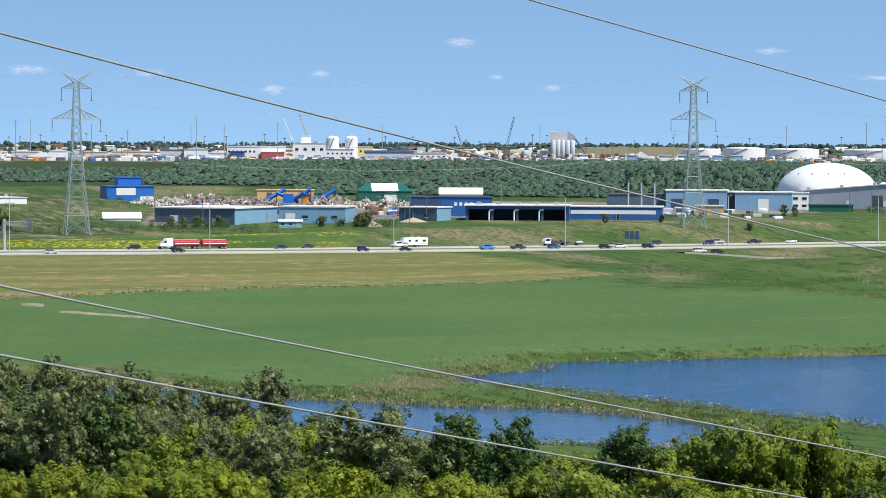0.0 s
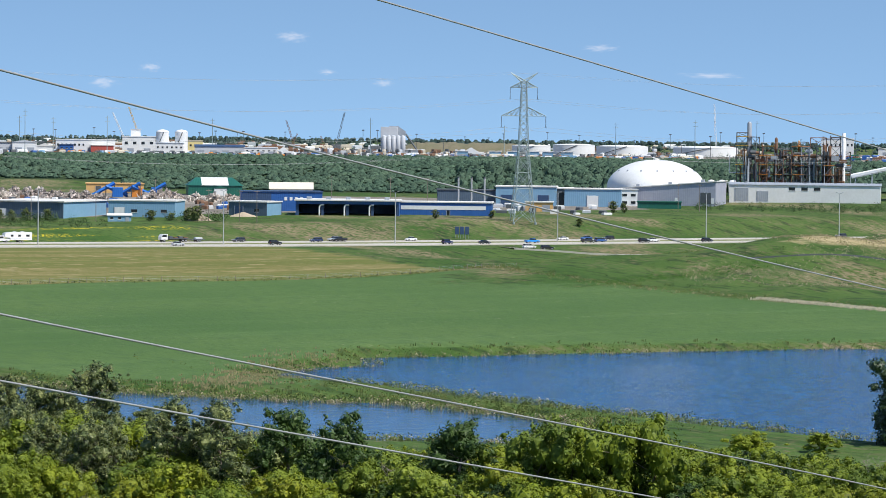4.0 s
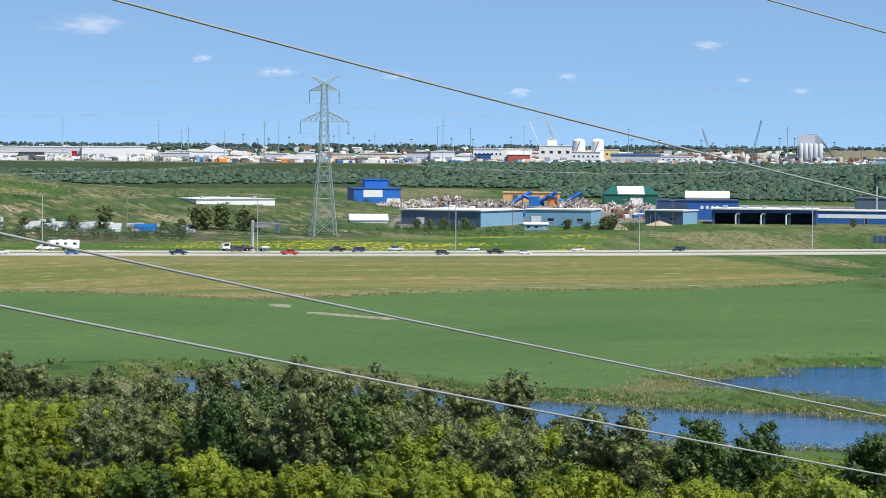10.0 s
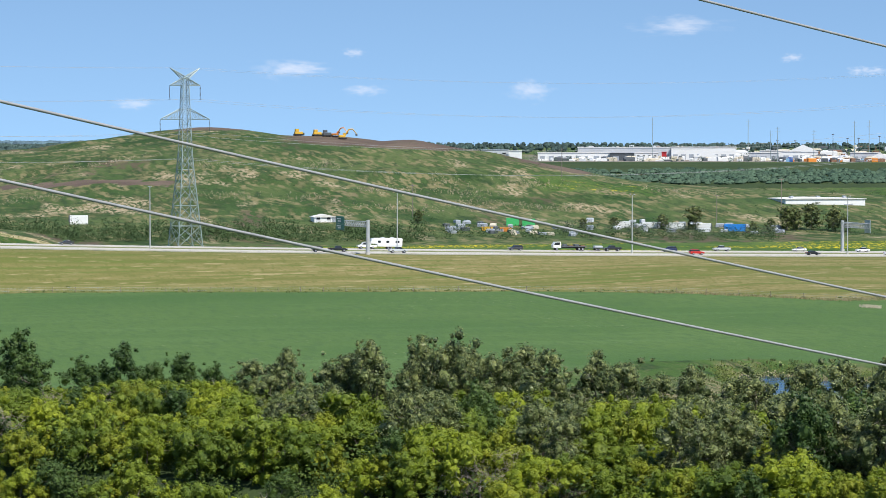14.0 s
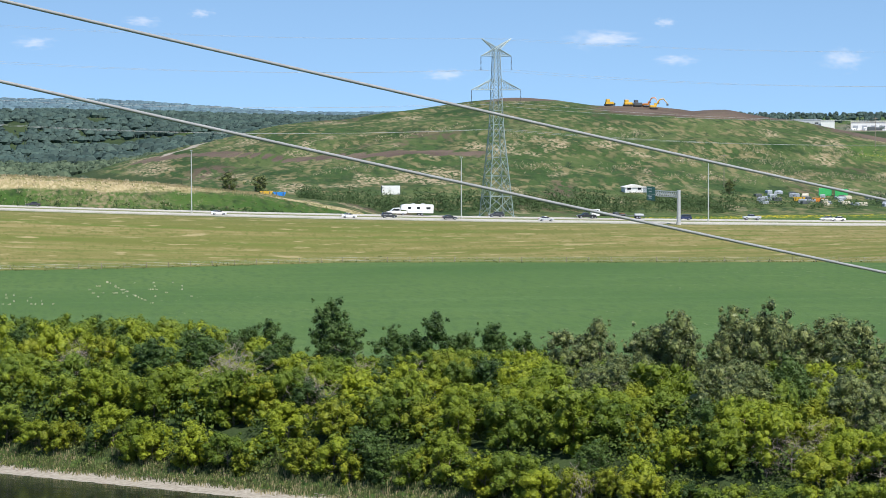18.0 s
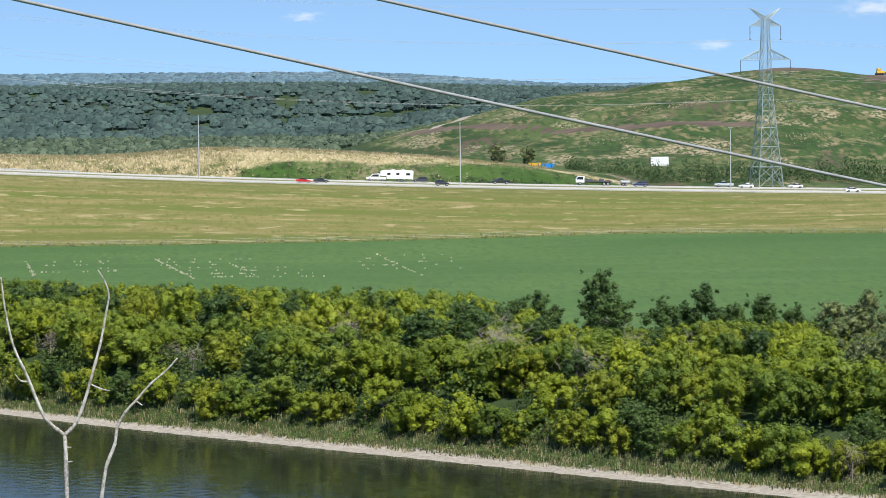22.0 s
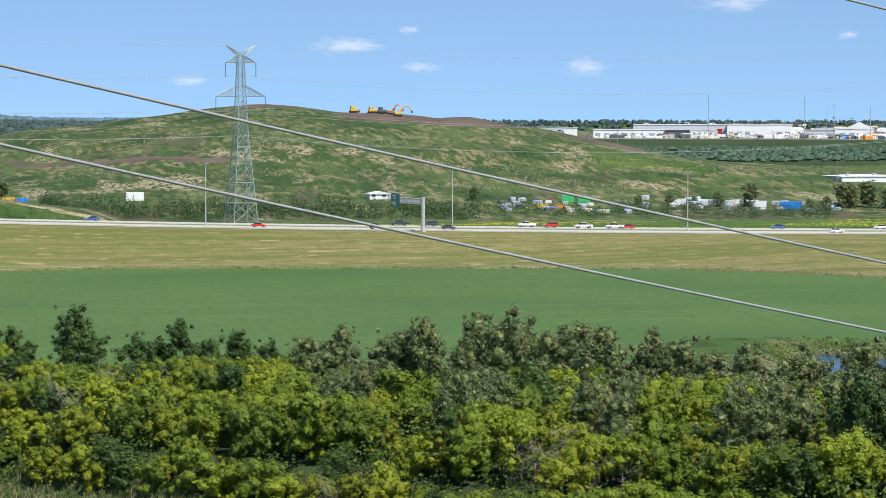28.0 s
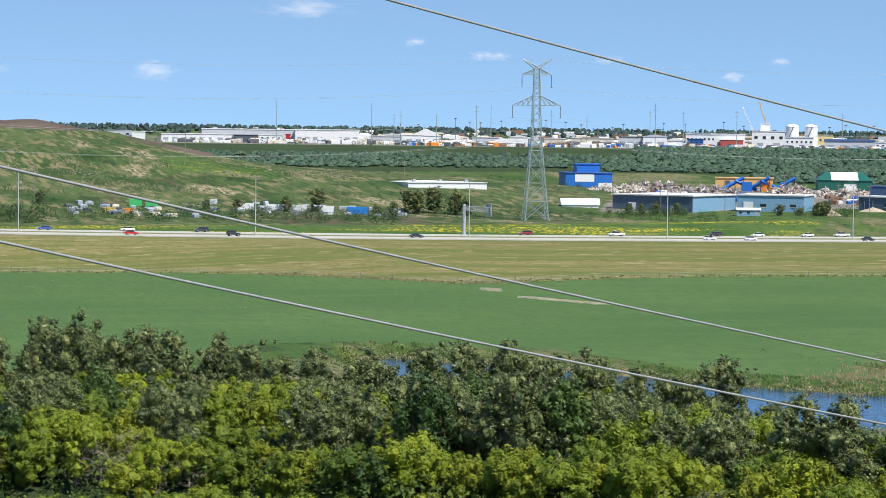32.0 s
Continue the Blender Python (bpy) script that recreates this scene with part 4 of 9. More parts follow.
# ---- roadside furniture ----
def build_light_pole():
    t = thing("street_lamp", 0, 0, 0, label="tall slender galvanised lamp post in the highway median", category="street lamp", group="highway lamp posts")
    bm = bmesh.new()
    rod(bm, (0, 0, -1.0), (0, 0, 0.5), 0.35, n=10)
    part("footing", bm, M_CONCRETE, t)
    bm = bmesh.new()
    rod(bm, (0, 0, 0.4), (0, 0, 18.6), 0.2, 0.12, n=8)
    part("mast", bm, M_POST, t)
    for side in (-1, 1):
        bm = bmesh.new()
        rod(bm, (0, 0, 18.5), (0, side * 1.8, 18.9), 0.06, 0.045, n=6)
        arm = part("arm", bm, M_STEEL, t)
        bm = bmesh.new()
        box(bm, -0.18, side * 1.8 - 0.4, 18.85, 0.18, side * 1.8 + 0.4, 19.05, 0.04)
        part("lamp_head", bm, M_GREY, arm)
    return t


pole = build_light_pole()
for k, b in enumerate((31.1, 26.2, 21.14, 16.51, 12.1, 8.09, 4.37, 0.92, -2.3, -5.35, -8.13, -10.6)):
    s = 927 * math.tan(radians(ROAD_TURN - b))
    x, y = along(s, 927)
    m = pose(x, y, float(road_z(s)) - 0.15, 0, 0, ROAD_TURN)
    if k == 0:
        pole.matrix_basis = m
    else:
        copy_thing(pole, m)


def gantry(s, n, reach, green, label):
    x, y = along(s, n)
    t = thing("sign_gantry", x, y, float(road_z(s)) - 0.4, ROAD_TURN + (6 if green else 0), label, "road sign")
    way = 1 if reach > 0 else -1
    bm = bmesh.new()
    rod(bm, (0, 0, -0.6), (0, 0, 0.9), 0.75, n=12)
    part("footing", bm, M_CONCRETE, t)
    bm = bmesh.new()
    rod(bm, (0, 0, 0.8), (0, 0, 10.6), 0.6, 0.55, n=14)
    part("post", bm, M_POST, t)
    bm = bmesh.new()
    L = abs(reach)
    for dx in (-0.55, 0.55):
        for z in (8.4, 10.0):
            rod(bm, (dx, 0, z), (dx, reach, z), 0.09, n=6)
    k = int(L / 1.6)
    for i in range(k):
        y0, y1 = way * i * L / k, way * (i + 1) * L / k
        for dx in (-0.55, 0.55):
            rod(bm, (dx, y0, 8.4), (dx, y1, 10.0), 0.06, n=5)
            rod(bm, (dx, y1, 8.4), (dx, y1, 10.0), 0.06, n=5)
        rod(bm, (-0.55, y0, 10.0), (0.55, y1, 10.0), 0.05, n=5)
    part("truss_arm", bm, M_POST, t)
    face = -0.75 if green else 0.75
    for z0, z1 in ((8.9, 11.2), (6.9, 8.8)):
        bm = bmesh.new()
        box(bm, -1.0, reach - way * 7.5, z0, -0.85, reach, z1, 0.03) if green else box(bm, 0.85, reach - way * 4.5, z0, 1.0, reach, z1, 0.03)
        panel = part("sign_panel", bm, M_SIGN if green else M_STEEL, t, "green direction board" if green else "bare metal back of a board")
        if green:
            for i, wz in enumerate((0.62, 0.3)):
                bm = bmesh.new()
                zc = z0 + (z1 - z0) * wz
                box(bm, -1.04, reach - way * 4.6, zc, -1.005, reach - way * (1.0 + i), zc + 0.3)
                part("lettering_bar", bm, M_WHITE, panel)
    return t


gantry(231.7, 900, 26, True, "green cantilever direction sign on a thick grey post")
gantry(410.7, 953, -21, False, "grey cantilever sign seen from behind beside the highway")


def board_row(bearing, dist):
    x, y = spot(bearing, dist)
    t = thing("direction_sign", x, y, ground_at(x, y), bearing, "three dark blue boards on posts beside the highway", "road sign")
    for k in range(3):
        bm = bmesh.new()
        box(bm, -2.6 + k * 1.9, -0.06, 1.6, -1.0 + k * 1.9, 0.06, 4.6, 0.03)
        b = part("sign_board", bm, M_NAVY, t)
        for dx in (0.3, 1.3):
            bm = bmesh.new()
            rod(bm, (-2.6 + k * 1.9 + dx, 0.1, -0.5), (-2.6 + k * 1.9 + dx, 0.1, 3.0), 0.07, n=6)
            part("post", bm, M_STEEL, b)


board_row(-3.55, 1172)

# ---- buildings of the roadside works ----
def building(name, bearing, dist, w, dep, h, turn, wall, roof, label, category="building", rise=0.0, doors=(), windows=(), bands=(), z=None, over=0.4, side_wall=None, group="", vents=0):
    """A steel shed: x runs along its front, y back from it; the front's middle stands at the given place."""
    x, y = spot(bearing, dist)
    base = ground_at(x, y) - 0.1 if z is None else z
    t = thing(name, x, y, base, bearing + turn, label, category, group)
    th = 0.3
    for nm, b in (("front_wall", (-w / 2, 0, w / 2, th)), ("back_wall", (-w / 2, dep - th, w / 2, dep)), ("side_wall", (-w / 2, th, -w / 2 + th, dep - th)), ("side_wall", (w / 2 - th, th, w / 2, dep - th))):
        bm = bmesh.new()
        box(bm, b[0], b[1], -2.5, b[2], b[3], h)
        part(nm, bm, (side_wall or wall) if nm == "side_wall" else wall, t)
    bm = bmesh.new()
    if rise > 0:
        prism(bm, [(-w / 2 - over, h + 0.02), (w / 2 + over, h + 0.02), (w / 2 + over, h + 0.25), (0, h + rise), (-w / 2 - over, h + 0.25)], -over, dep + over)
    elif rise < 0:      # ridge along the front
        r = -rise
        a = [(-over, h + 0.02), (dep + over, h + 0.02), (dep + over, h + 0.25), (dep / 2, h + r), (-over, h + 0.25)]
        prism(bm, a, -w / 2 - over, w / 2 + over)
        bmesh.ops.transform(bm, matrix=Matrix(((0, 1, 0, 0), (1, 0, 0, 0), (0, 0, 1, 0), (0, 0, 0, 1))), verts=bm.verts)
        bmesh.ops.recalc_face_normals(bm, faces=bm.faces)
    else:
        box(bm, -w / 2 - over, -over, h + 0.02, w / 2 + over, dep + over, h + 0.55, 0.05)
    rf = part("roof", bm, roof, t)
    for k in range(vents):
        bm = bmesh.new()
        vx = -w / 2 + (k + 0.5) * w / vents
        zt = h + (0.55 if rise == 0 else 0.3)
        box(bm, vx - 0.7, dep * 0.3, zt, vx + 0.7, dep * 0.3 + 1.4, zt + 1.0, 0.06)
        part("roof_vent", bm, M_GREY, rf)
    for dx, dw, dh, dm in doors:
        bm = bmesh.new()
        box(bm, dx - dw / 2, -0.12, -0.2, dx + dw / 2, -0.003, dh, 0.02)
        d = part("door", bm, dm, t)
        bm = bmesh.new()
        for fx in (dx - dw / 2 - 0.12, dx + dw / 2 + 0.12):
            box(bm, fx - 0.1, -0.16, -0.2, fx + 0.1, -0.003, dh + 0.15)
        part("door_frame", bm, M_GREY, d)
    for wx, wz, ww, wh in windows:
        bm = bmesh.new()
        box(bm, wx - ww / 2, -0.07, wz, wx + ww / 2, -0.003, wz + wh)
        p = part("window", bm, M_GLASS, t)
        bm = bmesh.new()
        box(bm, wx - ww / 2 - 0.1, -0.14, wz - 0.16, wx + ww / 2 + 0.1, -0.075, wz - 0.02)
        part("sill", bm, M_WHITE, p)
    for z0, z1, x0, x1, m in bands:
        bm = bmesh.new()
        box(bm, x0, -0.09, z0, x1, -0.003, z1)
        part("wall_panel", bm, m, t)
    return t


# The front's slate colour stands for shade; the lit side stays pale blue.
building("warehouse", 4.66, 1217, 36, 38, 6.2, -28, M_SLATE_SHADED, M_ROOF, "low pale blue warehouse with its shaded front coloured slate and a broad pale roof", "warehouse", over=0.6, doors=((-9, 3.2, 3.4, M_WHITE), (9, 1.2, 2.2, M_GREY)), windows=((2, 1.4, 2.2, 1.4),), vents=0, side_wall=M_PALE_BLUE)
building("warehouse", 2.45, 1222, 27, 20, 6.4, -12, M_PALE_BLUE, M_ROOF, "pale blue steel warehouse wing beside the highway meadow", "warehouse", doors=((-9, 4.0, 4.0, M_WHITE), (4, 1.2, 2.2, M_GREY)), windows=((-3, 2, 2.4, 1.2), (9, 2, 2.4, 1.2)))
building("site_hut", 2.86, 1186, 9, 4, 2.3, 2, M_PALE_BLUE, M_ROOF, "low blue-grey site hut in front of a pale blue warehouse", "hut", rise=-1.0, doors=((3, 1.0, 2.0, M_GREY),), windows=((-3, 1.0, 1.2, 0.8), (0, 1.0, 1.2, 0.8)))
building("blue_mill", 5.85, 1415, 22, 18, 8.0, 10, M_AZURE, M_BLUE, "bright blue stepped steel mill with white panels", "mill", z=24.0,
         bands=((4.2, 7.6, -6.5, 2.5, M_WHITE), (-0.2, 3.6, 4.5, 10.8, M_WHITE)), side_wall=M_BLUE)
building("mill_tower", 5.86, 1424, 11, 10, 12.0, 10, M_AZURE, M_AZURE, "upper storey of a blue mill", "mill", z=24.0)
building("storage_tent", 6.0, 1225, 15, 6, 1.0, 6, M_WHITE, M_WHITE, "long low white fabric storage tent", "tent", rise=-2.6)
building("long_shed", 8.5, 1262, 35, 26, 5.4, 22, M_WHITE, M_ROOF, "long white metal shed behind a row of trees", "shed", rise=0.7, vents=3, z=24.2, doors=((-12, 3.5, 3.4, M_GREY), (10, 3.5, 3.4, M_GREY)))
building("tan_hall", 2.95, 1500, 28, 14, 3.6, 0, M_TAN, M_TAN, "orange-tan walled hall behind scrap heaps and blue machinery", "hall", z=25.6, doors=((-8, 2.4, 2.6, M_DARKGREY), (8, 2.4, 2.6, M_DARKGREY)))


def mono_shed(bearing, dist, w, dep, low, high, z, turn):
    """A broad shed whose roof rises from one end of its front to the other."""
    x, y = spot(bearing, dist)
    t = thing("grey_shed", x, y, z, bearing + turn, "long lilac-grey steel shed with a sloping roof below the dome", "shed")
    wall = [(-w / 2, -3.0), (w / 2, -3.0), (w / 2, high), (-w / 2, low)]
    for nm, y0 in (("front_wall", 0.0), ("back_wall", dep - 0.3)):
        bm = bmesh.new()
        prism(bm, wall, y0, y0 + 0.3)
        part(nm, bm, M_LILAC, t)
    for sx, h in ((-1, low), (1, high)):
        bm = bmesh.new()
        box(bm, sx * w / 2 - (0.3 if sx > 0 else 0), 0.3, -3.0, sx * w / 2 + (0.3 if sx < 0 else 0), dep - 0.3, h - 0.05)
        part("side_wall", bm, M_LILAC, t)
    bm = bmesh.new()
    prism(bm, [(-w / 2 - 0.5, low + 0.03), (w / 2 + 0.5, high + 0.03), (w / 2 + 0.5, high + 0.5), (-w / 2 - 0.5, low + 0.5)], -0.5, dep + 0.5)
    part("roof", bm, M_ROOF, t)
    for dx, dw, dh, m in ((w * 0.4, 5.0, 5.0, M_DARKGREY), (w * 0.47, 1.4, 2.4, M_WHITE), (w * 0.1, 1.4, 2.4, M_WHITE)):
        bm = bmesh.new()
        box(bm, dx - dw / 2, -0.12, -0.3, dx + dw / 2, -0.003, dh, 0.02)
        part("door", bm, m, t)
    for k in range(3):
        bm = bmesh.new()
        vx = -w / 3 + k * w / 3
        zt = low + (high - low) * (vx / w + 0.5) + 0.4
        box(bm, vx - 0.8, 8, zt, vx + 0.8, 9.6, zt + 1.2, 0.06)
        part("roof_vent", bm, M_GREY, t)


def green_barn(bearing, dist):
    x, y = spot(bearing, dist)
    t = thing("green_barn", x, y, ground_at(x, y) - 0.1, bearing + 4, "dark green hall whose roof has a wide white centre strip", "hall")
    w, dep, h, r = 26.0, 18.0, 4.9, 3.8
    for nm, b in (("front_wall", (-w / 2, 0, w / 2, 0.3)), ("back_wall", (-w / 2, dep - 0.3, w / 2, dep)), ("side_wall", (-w / 2, 0.3, -w / 2 + 0.3, dep - 0.3)), ("side_wall", (w / 2 - 0.3, 0.3, w / 2, dep - 0.3))):
        bm = bmesh.new()
        box(bm, b[0], b[1], -2, b[2], b[3], h)
        part(nm, bm, M_GREENROOF, t)
    bm = bmesh.new()
    q = [bm.verts.new(v) for v in ((-w / 2 - 0.5, -0.5, h + 0.02), (w / 2 + 0.5, -0.5, h + 0.02), (w / 2 + 0.5, dep + 0.5, h + 0.02), (-w / 2 - 0.5, dep + 0.5, h + 0.02), (-w / 2 + 4, dep / 2, h + r), (w / 2 - 4, dep / 2, h + r))]
    for f in ((0, 1, 5, 4), (1, 2, 5), (2, 3, 4, 5), (3, 0, 4), (3, 2, 1, 0)):
        bm.faces.new([q[i] for i in f])
    roof = part("roof", bm, M_GREENROOF, t)
    bm = bmesh.new()
    for sy in (0, 1):
        vs = []
        for fx in (-w / 2 + 6.5, w / 2 - 6.5):
            vs.append(bm.verts.new((fx, -0.45 if sy == 0 else dep + 0.45, h + 0.1)))
            vs.append(bm.verts.new((fx, dep / 2, h + r + 0.06)))
        bm.faces.new((vs[0], vs[2], vs[3], vs[1]))
    part("skylight_strip", bm, M_WHITE, roof, "white translucent roof strip")
    bm = bmesh.new()
    box(bm, -0.5, -0.12, -0.2, 5.5, -0.003, 3.4, 0.02)
    part("door", bm, M_WHITE, t)
    bm = bmesh.new()
    prism(bm, [(-1.6, 3.5), (6.6, 3.5), (2.5, 4.8)], -0.35, -0.05)
    part("door_gable", bm, M_GREENROOF, t)


green_barn(1.08, 1482)


def service_shop(bearing, dist):
    """The long blue service building with open bays under a white roof."""
    x, y = spot(bearing, dist)
    t = thing("service_shop", x, y, ground_at(x, y) - 0.1, bearing - 2, "long navy service shop with open bays under a white roof", "workshop")
    w, dep, h = 42.0, 22.0, 6.0
    bm = bmesh.new()
    box(bm, -w / 2, dep - 0.3, -2, w / 2, dep, h)
    part("back_wall", bm, M_NAVY, t)
    for sx in (-1, 1):
        bm = bmesh.new()
        box(bm, sx * w / 2 - 0.15, 0, -2, sx * w / 2 + 0.15, dep - 0.32, h)
        part("side_wall", bm, M_BLUE, t)
    bays = 4
    for k in range(bays + 1):
        cx = -w / 2 + 0.6 + k * (w - 1.2) / bays
        bm = bmesh.new()
        box(bm, cx - 0.5, 0, -2, cx + 0.5, 0.5, h - 1.3)
        part("pier", bm, M_NAVY, t)
        if 0 < k < bays:
            bm = bmesh.new()
            pts = [Vector((cx - 1.3, -0.5, 0)), Vector((cx - 1.3, -0.5, 3.6)), Vector((cx - 0.8, -0.5, 4.4)), Vector((cx + 0.6, -0.5, 4.5))]
            for a, b in zip(pts, pts[1:]):
                rod(bm, a, b, 0.32, n=8)
            part("duct", bm, M_WHITE, t, "white exhaust duct")
    bm = bmesh.new()
    box(bm, -w / 2, -0.05, h - 1.3, w / 2, 0.45, h)
    part("fascia", bm, M_BLUE, t)
    bm = bmesh.new()
    box(bm, -w / 2 - 0.8, -1.6, h + 0.02, w / 2 + 0.8, dep + 0.6, h + 0.6, 0.06)
    roof = part("roof", bm, M_ROOF, t, "pale flat roof")
    for k in range(5):
        bm = bmesh.new()
        vx = -w / 2 + 4 + k * 8
        box(bm, vx, 6, h + 0.6, vx + 2, 8, h + 1.6, 0.1)
        part("roof_vent", bm, M_GREY, roof)
    bm = bmesh.new()
    box(bm, -w / 2 + 0.2, 0.6, -0.15, w / 2 - 0.2, dep - 0.4, -0.02)
    part("floor_slab", bm, M_CONCRETE, t)


service_shop(-1.4, 1245)
building("office_wing", -3.2, 1262, 40, 16, 5.2, -3, M_BLUE, M_ROOF, "blue office wing with a white window band", "office", bands=((2.4, 4.0, -17.6, 17.6, M_WHITE),), doors=((2, 1.2, 2.2, M_GLASS),), windows=((-12, 2.6, 5, 1.2), (-4, 2.6, 5, 1.2), (10, 2.6, 5, 1.2)))
# Same pairing here: shaded front coloured slate, lit side pale blue.
building("parts_store", 0.47, 1240, 17, 14, 5.4, -26, M_SLATE_SHADED, M_ROOF, "pale blue parts store with its shaded front coloured slate", "store", doors=((-4, 3.5, 3.8, M_NAVY),), windows=((4, 1.6, 2, 1.2),), side_wall=M_PALE_BLUE)
building("navy_workshop", -0.17, 1286, 34, 18, 8.0, 3, M_BLUE, M_NAVY, "blue workshop with a navy end behind a parts store", "workshop", bands=((-0.2, 7.6, -16.8, -4.5, M_NAVY), (4.6, 6.0, 1.0, 2.2, M_WHITE), (4.6, 6.0, 3.2, 4.4, M_WHITE), (4.6, 6.0, 5.4, 6.6, M_WHITE), (4.6, 6.0, 7.6, 8.8, M_WHITE)))
building("white_hall", -0.34, 1420, 20, 14, 5.4, 0, M_CREAM, M_CREAM, "cream fabric storage tent with a hipped roof", "tent", rise=-3.2)
building("boiler_house", -3.7, 1415, 30, 14, 6.4, 2, M_SLATE_SHADED, M_DARKGREY, "dark boiler house with three pale stacks", "works")
for k in range(3):
    x, y = spot(-3.48 - 0.245 * k, 1408)
    t = thing("chimney_stack", x, y, ground_at(x, y), 0, "pale steel chimney stack beside a dark boiler house", "chimney", "boiler house stacks")
    bm = bmesh.new()
    lathe(bm, [(0.5, -0.5), (0.46, 2), (0.4, 12.4)], 12)
    part("shaft", bm, M_POST, t, smooth=True)
    bm = bmesh.new()
    lathe(bm, [(0.5, 12.2), (0.5, 12.8), (0.36, 12.85), (0.36, 12.3)], 12)
    part("cap", bm, M_DARKGREY, t)
building("machine_hall", -4.75, 1408, 28, 20, 8.6, -2, M_PALE_BLUE, M_ROOF, "pale blue machine hall beside a pylon", "hall", doors=((-9, 5, 5, M_NAVY), (8, 5, 5, M_NAVY)))
# Two dark panels stand for the shade inside this hall's open front.
building("open_hall", -5.35, 1412, 13, 22, 8.0, -2, M_DARKGREY, M_ROOF, "dark hall between pale blue halls, its shaded openings drawn as dark panels", "hall", bands=((0, 6.4, -5.8, -0.4, M_GLASS), (0, 6.4, 0.4, 5.8, M_GLASS)))
building("machine_hall", -6, 1410, 26, 20, 8.0, -2, M_PALE_BLUE, M_ROOF, "pale blue machine hall with a white door", "hall", doors=((0, 5, 5.2, M_WHITE), (8, 1.2, 2.2, M_GREY)))
building("cream_store", -5, 1330, 12, 7, 4.0, 0, M_TAN, M_ROOF, "cream walled store by the machine halls", "store", doors=((3, 3, 3, M_GREY),))
building("grey_block", -6.68, 1430, 8, 9, 7.6, 3, M_WHITE, M_ROOF, "small pale two-storey block near the dome", "office", windows=((-2, 1.2, 2.2, 1.2), (2, 1.2, 2.2, 1.2), (-2, 4.6, 2.2, 1.2), (2, 4.6, 2.2, 1.2)))
building("green_fence_store", -7.25, 1400, 20, 5, 3.0, 0, M_GREENROOF, M_GREENROOF, "low dark green store beneath a grey shed", "store")
mono_shed(-7.38, 1440, 47, 26, 6.2, 10.1, 24.0, -12)
building("white_works", -9.95, 1470, 72, 30, 7.4, -2, M_WHITE, M_GREY, "long white works building in front of a refinery", "works", z=25.0, rise=-1.2, doors=((-30, 6, 6, M_GREY), (-20, 5, 4.5, M_GREY)), windows=((-6, 5, 3, 1.5), (0, 5, 3, 1.5), (6, 5, 3, 1.5)), vents=5)
building("white_store", -12.05, 1490, 22, 16, 7.6, 0, M_WHITE, M_ROOF, "white store at the end of a conveyor", "store", z=29.0, rise=1.0, doors=((5, 4, 5, M_TAN),))
building("white_hut", -12.95, 1500, 16, 10, 5.0, 0, M_WHITE, M_WHITE, "low white hut on the grassy slope", "hut", z=30.0, rise=1.6)


DOME_LIFT = 4.2


def salt_dome(bearing, dist):
    x, y = spot(bearing, dist)
    t = thing("storage_dome", x, y, ground_at(x, y) + DOME_LIFT, bearing, "large smooth white storage dome behind a grey shed", "dome")
    bm = bmesh.new()
    R, H = 24.0, 15.9
    prof = [(R, -3), (R, 2.0)] + [(R * math.cos(a), 2.0 + (H - 2.0) * math.sin(a)) for a in [math.pi / 2 * k / 14 for k in range(1, 14)]] + [(0, H)]
    lathe(bm, prof, 48)
    part("shell", bm, M_WHITE, t, smooth=True)
    bm = bmesh.new()
    lathe(bm, [(1.6, H - 0.15), (1.6, H + 0.5), (0, H + 0.7)], 16)
    part("crown_vent", bm, M_ROOF, t)
    for k in range(7):
        a = radians(200 + 24 * k)
        bm = bmesh.new()
        e = radians(38)
        bmesh.ops.create_uvsphere(bm, u_segments=8, v_segments=6, radius=0.5, matrix=Matrix.Translation((R * math.cos(e) * math.cos(a), R * math.cos(e) * math.sin(a), 2 + (H - 2) * math.sin(e))))
        part("vent_hood", bm, M_GREY, t)


salt_dome(-7.18, 1490)


